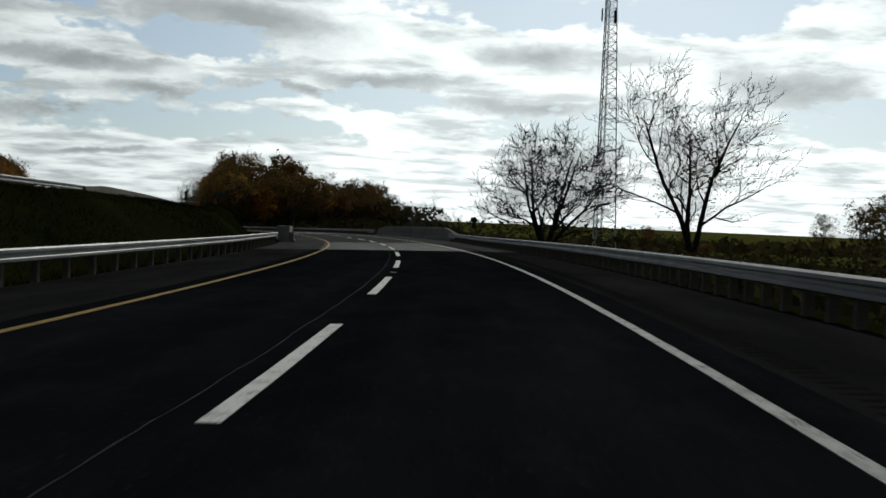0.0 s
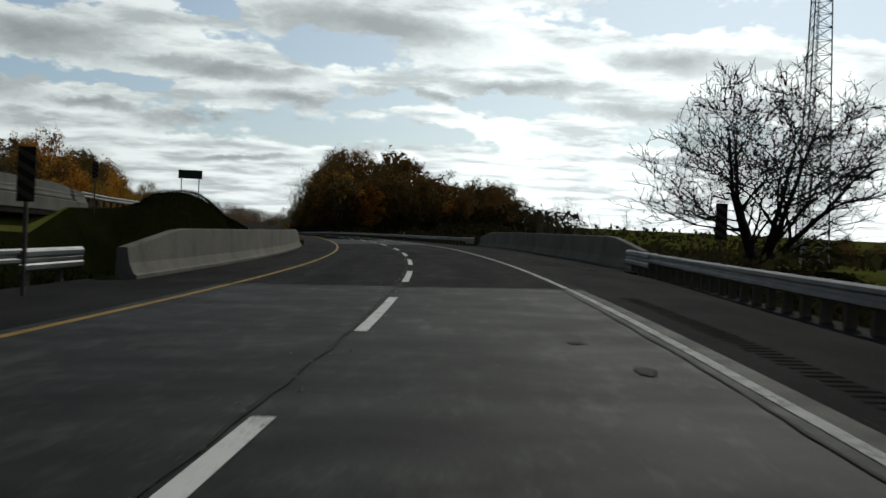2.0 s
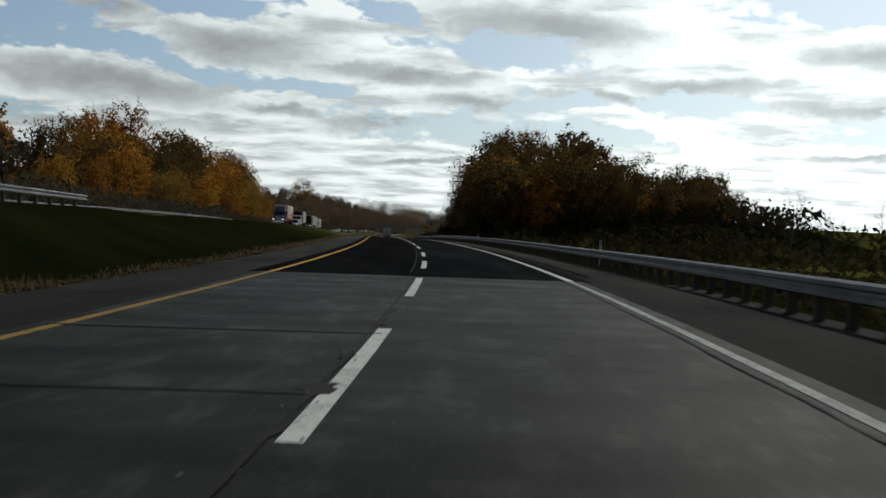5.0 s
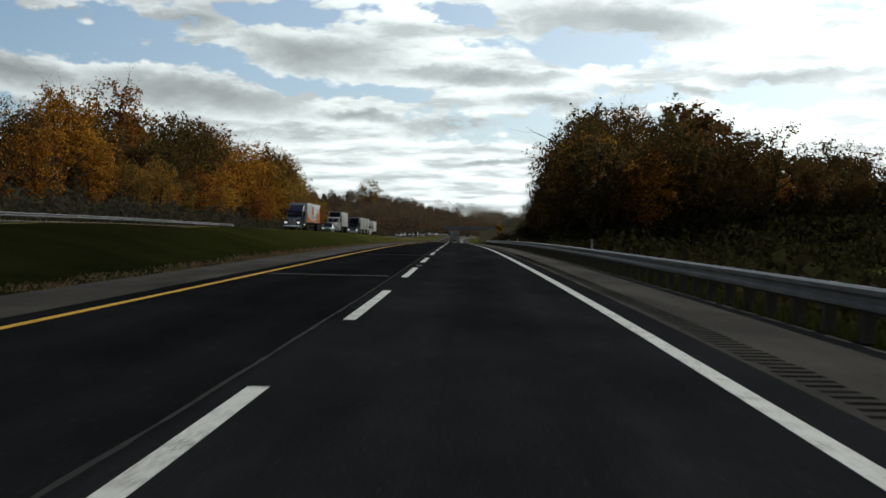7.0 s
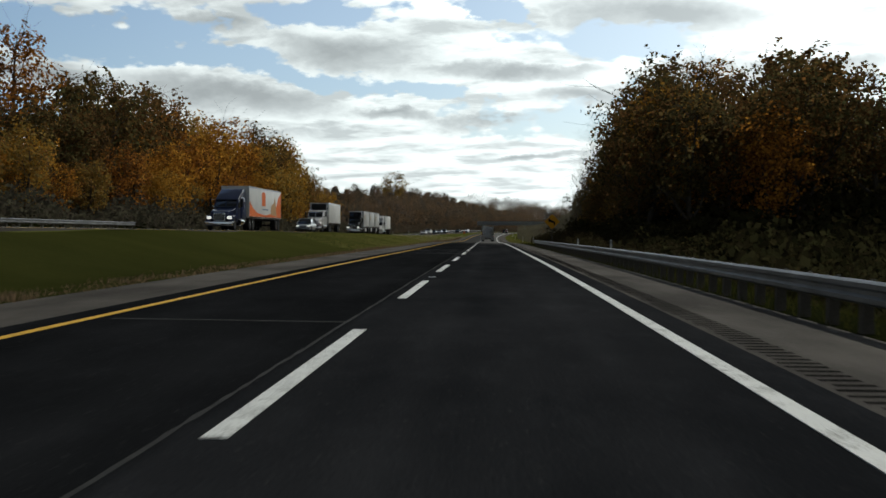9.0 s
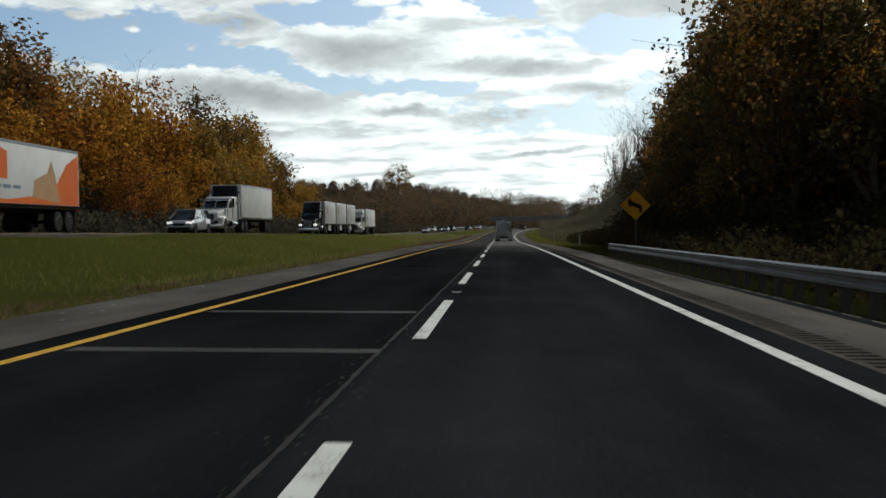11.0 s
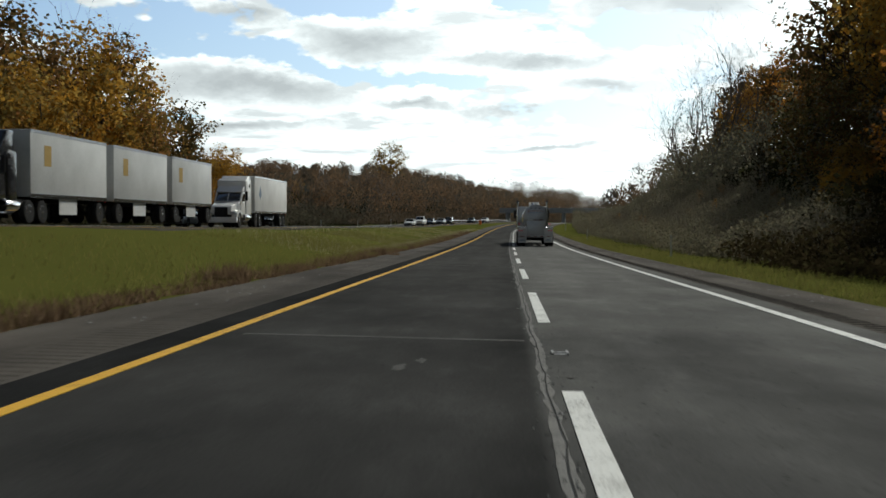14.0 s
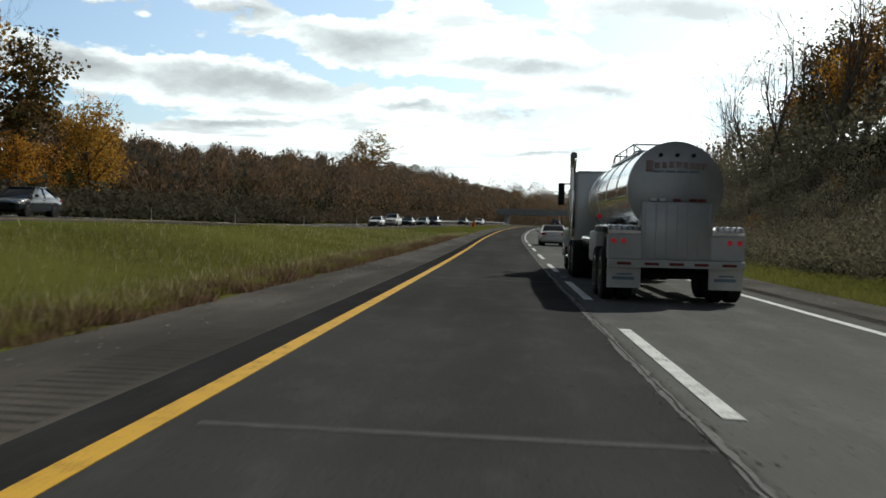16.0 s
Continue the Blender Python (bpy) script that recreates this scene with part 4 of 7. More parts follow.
# raised reflectors in every other gap of the lane line
rp = part("raised_reflector", join_bm(box_bm(-0.085, -0.06, -0.12, 0.12, 0.0, 0.024, 0.004), box_bm(0.06, 0.085, -0.12, 0.12, 0.0, 0.024, 0.004),
                                      box_bm(-0.06, 0.06, -0.03, 0.03, 0.0, 0.02, 0.006), box_bm(-0.06, 0.06, -0.11, 0.11, 0.0, 0.007)), M["reflector"])
tagged(rp, "low cast-metal reflector set into the lane line gap", "road reflector", "reflectors along the lane line")
spots = [6.61 + STEP * k + 8.5 for k in (-1, 1, 3)] + [208.128 + STEP * k + 8.1 for k in (1, 3, 5)] + [307.065 + STEP * k + 8.5 for k in range(1, 22, 2)]
rp.matrix_basis = stand(spots[0], 0.0, 0.0)
for s in spots[1:]:
    copy_thing(rp, stand(s, -0.03, 0.0))


# ---- guardrails ----
BEAM = [(0.0, -0.155), (0.05, -0.12), (0.05, -0.06), (0.0, -0.025), (0.0, 0.025), (0.05, 0.06), (0.05, 0.12), (0.0, 0.155),
        (-0.012, 0.155), (0.035, 0.115), (0.035, 0.065), (-0.012, 0.025), (-0.012, -0.025), (0.035, -0.065), (0.035, -0.115), (-0.012, -0.155)]


def guardrail(name, s0, s1, u, top, side, label, base=lambda s: 0.0, gap=1.905, thrie_at=None):
    """A W-beam on posts; u and base may change along the road."""
    at = u if callable(u) else (lambda s: u)
    g = tagged(new(name), label, "guardrail", "guardrails along the motorway")
    sweep("beam", s0, s1, BEAM, M["galv"], u_at=at, z_at=lambda s: top - 0.155 + base(s), parent=g, side=side)
    first = None
    for s in np.arange(s0 + 0.3, s1, gap):
        m = stand(s, at(s) - side * 0.12, base(s))
        if first is None:
            first = part("post", join_bm(box_bm(-0.075, 0.075, -0.08, 0.08, -0.9, top - 0.02, 0.008), box_bm(-0.1 if side < 0 else 0.06, -0.06 if side < 0 else 0.1, -0.07, 0.07, top - 0.34, top + 0.0)), M["post"], g)
            first.matrix_basis = m
        else:
            same("post", first, m, g)
    for s in thrie_at or ():
        sweep("stiff_beam", s - 3.2, s + 0.4, [(a * 1.1, b * 1.55) for a, b in BEAM], M["galv"], u_at=lambda q: at(q) + side * 0.012, z_at=lambda q: top - 0.25 + base(q), parent=g, side=side, step=1.2)
    return g


guardrail("guardrail", -58, 89.2, lambda s: -6.5 - 0.75 * float(ss(s, 68, 89)), 0.65, 1, "weathered steel W-beam guardrail on dark posts", lambda s: 0.0 if s < 82 else 0.06 * (s - 82) / 7, gap=0.97, thrie_at=(88.9,))
guardrail("guardrail", -58, 78.6, 7.45, 0.72, -1, "weathered steel W-beam guardrail before the bridge parapet", lambda s: 0.0, thrie_at=(78.2,))
guardrail("guardrail", 135.0, 358.0, lambda s: -6.2 - 0.95 * (1 - float(ss(s, 135, 152))), 0.65, 1, "long steel W-beam guardrail ending before the woods", gap=1.3, thrie_at=(138.2,))
guardrail("guardrail", 112.5, 192.4, 17.6, 0.74, -1, "steel guardrail of the opposite road ending in the grass", opp)
guardrail("guardrail", -58, 62, 17.6, 0.74, -1, "steel guardrail of the opposite road before its bridge", opp)
guardrail("guardrail", 205, 345, 31.4, 0.62, -1, "steel guardrail on the far side of the opposite road", opp)
guardrail("guardrail", 640, 780, 30.9, 0.62, -1, "distant steel guardrail of the opposite road", opp)


# ---- bridge parapets ----
def parapet(name, s0, s1, u, side, height, label, ramp_near, ramp_far, base=lambda s: 0.0):
    """A sloped-face concrete barrier whose ends drop; side: towards which offset its face looks."""
    v, f = [], []
    stations = np.concatenate([np.linspace(s0, s0 + 6, 5), np.linspace(s0 + 8, s1 - 8, 14), np.linspace(s1 - 6, s1, 5)])
    for s in stations:
        h = height * min(1.0, ramp_near + (1 - ramp_near) * (s - s0) / 5.0) * min(1.0, ramp_far + (1 - ramp_far) * (s1 - s) / 5.0)
        for a, b in ((0.20, -0.5), (0.20, 0.08), (0.13, 0.12), (0.02, 0.36), (-0.03, h - 0.03), (-0.05, h), (-0.25, h), (-0.28, h - 0.03), (-0.30, -0.5)):
            v.append(place(s, u + side * a, min(b, h) + base(s)))
    k = 9
    for i in range(len(stations) - 1):
        for j in range(k):
            a, b = i * k + j, i * k + (j + 1) % k
            f.append((a, b, b + k, a + k) if side > 0 else (a, a + k, b + k, b))
    f += [tuple(range(k)), tuple(range(len(v) - k, len(v)))]
    ob = link_mesh(name, v, f, M["wall_concrete"])
    return tagged(ob, label, "bridge parapet", "bridge parapets")


parapet("bridge_parapet", 78.4, 126.8, 6.3, -1, 1.17, "pale concrete bridge parapet beside the inner shoulder", 0.62, 0.62)
parapet("bridge_parapet", 89.0, 135.4, -7.65, 1, 1.12, "pale concrete bridge parapet beside the outer shoulder", 0.6, 0.66)
parapet("bridge_parapet", 60, 112.5, 17.4, -1, 0.9, "concrete parapet of the opposite bridge", 0.75, 0.7, opp)
g = sweep("opposite_bridge_beam", 62, 111, [(-0.25, -0.75), (0.3, -0.75), (0.3, -0.02), (-0.25, -0.02)], M["rust_steel"], u_at=lambda s: 17.6, z_at=opp)
tagged(g, "dark steel edge beam under the opposite bridge", "bridge beam", kind="structure")
tagged(sweep("opposite_bridge_rail", 62, 111, [(-0.03, 0.0), (0.03, 0.0), (0.03, 0.06), (-0.03, 0.06)], M["galv"], u_at=lambda s: 17.15, z_at=lambda s: opp(s) + 0.42), "thin pale steel rail along the parapet", "bridge rail", kind="structure")

tagged(sweep("bridge_abutment", 108.6, 110.4, [(-0.2, -4.5), (0.35, -4.5), (0.35, -0.76), (-0.2, -0.76)], M["wall_concrete"], u_at=lambda s: 17.5, z_at=opp), "pale concrete abutment below the opposite bridge", "bridge abutment", kind="structure")

# overpass far ahead
o = thing("overpass", stand(800, 0, 0, 4), "distant road bridge crossing over the motorway", "bridge")
part("deck", box_bm(-37, 45, -4, 4, 4.2, 5.4, 0.05), M["pale_concrete"], o)
part("railing", box_bm(-37, 45, -4.1, -3.9, 5.4, 6.2, 0.02), M["pale_concrete"], o)
for x in (-34, -12, 12, 40):
    part("pier", box_bm(x - 0.6, x + 0.6, -3, 3, -4, 4.2, 0.1), M["pale_concrete"], o)


# ---- signs and markers ----
def hazard_marker(s, u, low, label):
    """A board whose lower edge stands low above the road's plane, on a post that reaches the ground."""
    t = thing("hazard_marker", stand(s, u, low), label, "road sign", "striped hazard markers")
    part("post", box_bm(-0.03, 0.03, 0.0, 0.06, float(land(s, u)) - low - 0.4, 0.6), M["post"], t)
    board = part("board", box_bm(-0.155, 0.155, -0.02, 0.0, 0.0, 0.92, 0.008), M["sign_black"], t, "black board with slanted yellow stripes")
    for i in range(4):
        z = 0.08 + 0.22 * i
        bm = prism_bm([(-0.026, 0), (-0.022, 0), (-0.022, 0.10), (-0.026, 0.10)], -0.14, 0.14)
        for v in bm.verts:
            v.co.z += z - (v.co.x * 0.55)
        part("stripe", bm, M["rust_steel"], board, "faded ochre stripe")
    return t


hazard_marker(81.1, -7.95, 1.15, "striped hazard board on a post before the bridge")
hazard_marker(72.05, 6.15, 1.58, "striped hazard board on a post before the inner parapet")
hazard_marker(111.7, 16.7, 3.82, "small striped hazard board at the opposite bridge")
t = thing("road_sign", stand(122, 13.2, float(land(122, 13.2))), "small dark rectangular sign seen from behind on two posts", "road sign")
part("board", box_bm(-0.75, 0.75, -0.02, 0.02, 0.85, 1.4, 0.01), M["sign_green"], t)
for x in (-0.55, 0.55):
    part("post", box_bm(x - 0.03, x + 0.03, 0.02, 0.07, -0.4, 1.35), M["post"], t)
t = thing("warning_sign", stand(365.8, -8.5, -0.1, -4), "yellow diamond warning sign on a wooden post at the woods' edge", "road sign")
bm = box_bm(-0.6, 0.6, -0.015, 0.0, -0.6, 0.6, 0.004)
bmesh.ops.rotate(bm, verts=bm.verts[:], cent=(0, 0, 0), matrix=Matrix.Rotation(radians(45), 3, "Y"))
bmesh.ops.translate(bm, verts=bm.verts[:], vec=(0, 0, 2.8))
panel = part("panel", bm, M["sign_yellow"], t)
bm = prism_bm([(-0.022, -0.13), (-0.018, -0.13), (-0.018, 0.13), (-0.022, 0.13)], -0.42, 0.34)
for v in bm.verts:
    v.co.z += 2.82 - v.co.x * 0.45
part("symbol", bm, M["sign_black"], panel, "plain dark slanted symbol")
part("symbol", box_bm(0.2, 0.36, -0.022, -0.018, 2.4, 2.72), M["sign_black"], panel)
part("symbol", box_bm(-0.36, -0.24, -0.022, -0.018, 2.72, 3.2), M["sign_black"], panel)
part("post", box_bm(-0.05, 0.05, 0.0, 0.1, -0.6, 3.2, 0.01), M["post"], t)
dl = thing("delineator_post", stand(445.7, -8.2, float(land(445.7, -8.2))), "slim white delineator post in the verge", "delineator", "delineator posts")
part("post", box_bm(-0.05, 0.05, -0.015, 0.015, -0.3, 1.15, 0.006), M["white_plastic"], dl)
part("reflector", box_bm(-0.04, 0.04, -0.02, -0.014, 0.95, 1.1), M["reflector"], dl)
for s, u in ((182, -7.6), (243, -7.6), (304, -7.7), (326, -7.9), (400, -8.0), (506, -8.2), (566, -8.2), (531, 31.6), (556, 31.6), (587, 31.6), (620, 31.6)):
    copy_thing(dl, stand(s, u, float(land(s, u)) - 0.05))
for s in (640, 643.5, 647, 650, 654):
    b = thing("construction_barrel", stand(s, 14 + (s - 640) * 0.15, float(land(s, 14)) - 0.1, s * 40), "orange and white plastic construction barrel on the grass", "barrel", "construction barrels")
    for i in range(4):
        part("band", tube_bm((0, 0, 0.25 * i), (0, 0, 0.25 * i + 0.24), 0.33 - 0.02 * i, 0.315 - 0.02 * i, 14), M["orange_plastic"], b)
    part("foot", tube_bm((0, 0, -0.05), (0, 0, 0.03), 0.42, 0.42, 14), M["sign_black"], b)

# ---- lattice mast ----
mast = thing("radio_mast", stand(190, -68, -1.2, 10), "tall grey steel lattice radio mast with antennas", "radio mast")
H_M, W0, W1 = 62.0, 2.9, 1.05


def mast_corner(i, z):
    r = W0 + (W1 - W0) * z / H_M
    a = radians(90 + 120 * i)
    return Vector((r * math.cos(a), r * math.sin(a), z))


for i in range(3):
    part("leg", tube_bm(mast_corner(i, 0), mast_corner(i, H_M), 0.13, 0.09, 8), M["steel"], mast)
zs = [0.0]
while zs[-1] < H_M - 1:
    zs.append(min(H_M, zs[-1] + 2.1 * (W0 + (W1 - W0) * zs[-1] / H_M) / W0 + 0.55))
for i in range(3):
    bits = []
    for a, b in zip(zs, zs[1:]):
        bits += [tube_bm(mast_corner(i, a), mast_corner((i + 1) % 3, b), 0.04, n=4), tube_bm(mast_corner((i + 1) % 3, a), mast_corner(i, b), 0.04, n=4),
                 tube_bm(mast_corner(i, b), mast_corner((i + 1) % 3, b), 0.045, n=4)]
    part("bracing", join_bm(*bits), M["steel"], mast)
part("feed_ladder", join_bm(*[tube_bm((x, 0.2, 0), (x, 0.1, H_M), 0.035, n=5) for x in (-0.25, -0.1, 0.05, 0.2)]), M["sign_black"], mast)
for x, y, z in ((1.6, 0.4, 47), (-1.7, 0.2, 47), (0.1, -1.9, 46.5), (1.7, 0.3, 58), (-1.6, 0.1, 58)):
    part("antenna", join_bm(box_bm(x - 0.16, x + 0.16, y - 0.1, y + 0.1, z - 1.3, z + 1.3, 0.05), tube_bm((0, 0, z), (x, y, z), 0.05, n=6)), M["sign_black"], mast)
part("whip_antenna", join_bm(tube_bm((0, 0, 38.5), (2.3, 0, 38.5), 0.04, n=6), tube_bm((2.3, 0, 38.2), (2.3, 0, 41), 0.03, n=6)), M["steel"], mast)

# ---- plants ----
def quads(name, centres, sizes, normals, material, rng, tall=1.0, parent=None):
    """Many small four-cornered leaves at the given centres."""
    n = len(centres)
    nrm = normals / np.maximum(np.linalg.norm(normals, axis=1, keepdims=True), 1e-6)
    ref = rng.normal(size=(n, 3))
    a = np.cross(nrm, ref)
    a /= np.maximum(np.linalg.norm(a, axis=1, keepdims=True), 1e-6)
    b = np.cross(nrm, a) * tall
    s = sizes[:, None] * 0.5
    v = np.empty((n, 4, 3))
    v[:, 0], v[:, 1], v[:, 2], v[:, 3] = centres - a * s, centres - b * s, centres + a * s, centres + b * s * 1.25
    me = bpy.data.meshes.new(name)
    me.vertices.add(4 * n), me.loops.add(4 * n), me.polygons.add(n)
    me.vertices.foreach_set("co", v.ravel().astype(np.float32))
    me.loops.foreach_set("vertex_index", np.arange(4 * n, dtype=np.int32))
    me.polygons.foreach_set("loop_start", np.arange(0, 4 * n, 4, dtype=np.int32))
    me.update(calc_edges=True)
    me.materials.append(material)
    ob = new(name, me)
    ob.parent = parent
    return ob


def blades(name, roots, heights, lean, width, material, rng):
    """Upright grass or stalks: thin three-cornered blades."""
    n = len(roots)
    ang = rng.uniform(0, 2 * np.pi, n)
    side = np.stack([np.cos(ang), np.sin(ang), 0 * ang], -1) * (width * rng.uniform(0.6, 1.4, n))[:, None]
    tip = roots + np.stack([rng.normal(0, lean, n) * heights, rng.normal(0, lean, n) * heights, heights], -1)
    v = np.stack([roots - side, roots + side, tip], 1)
    me = bpy.data.meshes.new(name)
    me.vertices.add(3 * n), me.loops.add(3 * n), me.polygons.add(n)
    me.vertices.foreach_set("co", v.ravel().astype(np.float32))
    me.loops.foreach_set("vertex_index", np.arange(3 * n, dtype=np.int32))
    me.polygons.foreach_set("loop_start", np.arange(0, 3 * n, 3, dtype=np.int32))
    me.update(calc_edges=True)
    me.materials.append(material)
    return new(name, me)


def grow(seed, height, levels, spread, forks, twig=0.02, low=0.25, up=0.25, stems=1, lean=0.0, thick=0.021, splay=(0.2, 0.55)):
    """Limbs of a tree as (points, radii) lists, each limb bending and bearing thinner ones."""
    rng = random.Random(seed)
    limbs = []

    def limb(p, d, length, r, level):
        n = 7 if level == 0 else (5 if levels > 3 else 4) if level < min(levels, 3) else (3 if levels > 3 else 2)
        pts, rad = [p.copy()], [r]
        for i in range(n):
            d = (d + Vector((rng.gauss(0, 1), rng.gauss(0, 1), rng.gauss(0, 0.6))) * (0.09 if level == 0 else 0.2) + Vector((0, 0, up * (0.3 if level else 0.12)))).normalized()
            p = p + d * length / n
            pts.append(p.copy())
            rad.append(max(twig * 0.5, r * (1 - 0.8 * (i + 1) / n)))
        limbs.append((pts, rad, level))
        if level >= levels:
            return
        k = forks[min(level, len(forks) - 1)]
        for j in range(k):
            t = (low if level == 0 else 0.15) + (1 - (low if level == 0 else 0.15)) * (j + rng.uniform(0.1, 0.9)) / k
            x = t * n
            i = min(int(x), n - 1)
            base = pts[i].lerp(pts[i + 1], x - i)
            axis = (pts[i + 1] - pts[i]).normalized()
            ref = Vector((math.cos(2.4 * j + rng.uniform(-0.7, 0.7)), math.sin(2.4 * j + rng.uniform(-0.7, 0.7)), 0.15))
            out = (ref - axis * ref.dot(axis)).normalized()
            tilt = rng.uniform(0.5, 1.05) * spread
            nd = (axis * math.cos(tilt) + out * math.sin(tilt)).normalized()
            nr = rad[i] * rng.uniform(0.42, 0.68)
            ln = length * rng.uniform(0.42, 0.66) * (1.15 - 0.55 * t if level == 0 else 1.0)
            limb(base, nd, ln, max(nr, twig), level + 1)

    for k in range(stems):
        a = 6.283 * k / stems + rng.uniform(-0.4, 0.4)
        tilt = (0.0 if stems == 1 else rng.uniform(*splay)) + lean
        limb(Vector((0.12 * math.cos(a), 0.12 * math.sin(a), -0.4)), Vector((math.sin(tilt) * math.cos(a), math.sin(tilt) * math.sin(a), math.cos(tilt))), height * rng.uniform(0.8, 1.0), height * thick, 0)
    return limbs


def limb_mesh(name, limbs, material, parent=None):
    verts, faces = [], []
    for pts, rad, level in limbs:
        k = 7 if level == 0 else 4 if level == 1 else 3
        start = len(verts)
        for i, (p, r) in enumerate(zip(pts, rad)):
            d = (pts[min(i + 1, len(pts) - 1)] - pts[max(i - 1, 0)]).normalized()
            a = d.orthogonal().normalized()
            b = d.cross(a)
            for j in range(k):
                t = 2 * math.pi * j / k
                verts.append(p + (a * math.cos(t) + b * math.sin(t)) * r)
        for i in range(len(pts) - 1):
            for j in range(k):
                o = start + i * k
                faces.append((o + j, o + (j + 1) % k, o + k + (j + 1) % k, o + k + j))
    return link_mesh(name, verts, faces, material, parent, smooth=True)


def crown_points(limbs, count, rng, scatter, height):
    """Leaf places: round the limbs, and in rounded clumps that fill the crown."""
    base = np.array([tuple(p) for pts, rad, lv in limbs if lv >= 1 for p in pts[1:]])
    base = base[(base[:, 2] < height * 0.92) & (np.hypot(base[:, 0], base[:, 1]) < height * 0.34)]
    half = int(count * 0.24)
    a = base[rng.integers(0, len(base), half)] + rng.normal(0, 1, (half, 3)) * scatter
    k = 44
    d = rng.normal(size=(k, 3))
    d /= np.linalg.norm(d, axis=1, keepdims=True)
    d *= rng.uniform(0.1, 1.0, (k, 1)) ** 0.45
    mid = d * (height * 0.26, height * 0.26, height * 0.37) + (0, 0, height * 0.54)
    size = height * rng.uniform(0.06, 0.115, k)
    n = count - half
    pick = rng.integers(0, k, n)
    q = rng.normal(size=(n, 3))
    q /= np.linalg.norm(q, axis=1, keepdims=True)
    b = mid[pick] + q * (size[pick] * rng.uniform(0.55, 1.0, n))[:, None]
    return np.concatenate([a, b])




def make_tree(name, seed, height, leaves, leaf, label, bark, leaf_material, **kw):
    limbs = grow(seed, height * (0.86 if leaves > 1000 and kw["levels"] < 3 else 1.0), **kw)
    t = tagged(new(name), label, "tree")
    limb_mesh("trunk", limbs, bark, t)
    if leaves:
        rng = np.random.default_rng(seed)
        c = crown_points(limbs, leaves, rng, (0.4, 0.4, 0.35), height)
        # gaps: drop leaves where a coarse noise is low
        keep = np.array([noise.noise(Vector(p) * 0.42 + Vector((seed, 0, 0))) > -0.42 for p in c])
        c = c[keep]
        quads("crown", c, rng.uniform(leaf * 0.6, leaf * 1.35, len(c)), rng.normal(size=(len(c), 3)) * 0.7 + (c - (0, 0, height * 0.5)) * (2.2 / height) + (0, 0, 0.25), leaf_material, rng, 0.8, t)
    return t


KINDS = []
for i, (h, n, lf, kw) in enumerate((
        (21.0, 4300, 0.42, dict(levels=2, spread=0.95, forks=(10, 4), low=0.08, up=0.22)),
        (23.5, 4400, 0.43, dict(levels=2, spread=0.85, forks=(10, 4), low=0.12, up=0.3)),
        (19.0, 4000, 0.41, dict(levels=2, spread=1.05, forks=(9, 4), low=0.05, up=0.15)),
        (22.0, 4000, 0.41, dict(levels=2, spread=0.8, forks=(10, 4), low=0.18, up=0.35)),
        (18.0, 4000, 0.41, dict(levels=2, spread=1.1, forks=(9, 4), low=0.03, up=0.2)))):
    KINDS.append((h, n, lf, kw))
AUTUMN = [make_tree("autumn_tree", 40 + i, h, n, lf, "broadleaf tree in rust, orange and ochre autumn leaf", M["bark"], M["leaves"], **kw) for i, (h, n, lf, kw) in enumerate(KINDS)]
DARK = [make_tree("woodland_tree", 60 + i, h, n, lf, "dark brown and olive broadleaf tree of the hill woods", M["bark"], M["dull_leaves"], **kw) for i, (h, n, lf, kw) in enumerate(KINDS)]
BARE = [make_tree("bare_tree", 80 + i, h, n, 0.26, "leafless grey tree with fine upright twigs", M["grey_bark"], M["dull_leaves"], levels=3, spread=sp, forks=(10, 5, 4), low=0.22, up=0.3, twig=0.014, thick=0.013)
        for i, (h, n, sp) in enumerate(((20.0, 0, 0.75), (18.0, 250, 0.85), (23.0, 120, 0.7)))]
LOW = [make_tree("woodland_tree", 100 + i, h, 1600, 0.78, "dark brown and olive broadleaf tree deep in the woods", M["bark"], M["dull_leaves"], levels=1, spread=0.95, forks=(9,), low=0.15, up=0.25) for i, h in enumerate((21.0, 23.0, 20.0))]
LOW_AUTUMN = [make_tree("autumn_tree", 110 + i, h, 1600, 0.78, "russet broadleaf tree deep in the autumn woods", M["bark"], M["leaves"], levels=1, spread=0.95, forks=(9,), low=0.15, up=0.25) for i, h in enumerate((21.0, 23.0, 20.0))]
BUSH = [make_tree("sapling", 120 + i, h, 520, 0.5, "young brown and olive tree on the slope below the woods", M["bark"], lm, levels=1, spread=1.0, forks=(9,), low=0.05, up=0.3) for i, (h, lm) in enumerate(((12.0, M["dull_leaves"]), (13.0, M["leaves"]), (11.0, M["dull_leaves"]), (12.0, M["dull_leaves"])))]
for ob in AUTUMN + DARK + BARE + LOW + LOW_AUTUMN + BUSH:
    ob["group"] = "trees of the woods"


def plant(kind, s, u, size, turn, wide=1.0, sink=0.3):
    x, y, z = place(s, u, float(land(s, u)) - sink)
    return copy_thing(kind, pose(x, y, z, 0, 0, turn) @ Matrix.Diagonal((size * wide, size * wide, size * random.uniform(0.9, 1.12), 1)))


rng_t = random.Random(5)
used = set()


def put(kinds, s, u, size, wide=1.0):
    k = rng_t.choice(kinds)
    turn = rng_t.uniform(0, 360)
    if k.name not in used:
        used.add(k.name)
        x, y, z = place(s, u, float(land(s, u)) - 0.3)
        k.matrix_basis = pose(x, y, z, 0, 0, turn) @ Matrix.Scale(size, 4)
    else:
        plant(k, s, u, size, turn, wide)


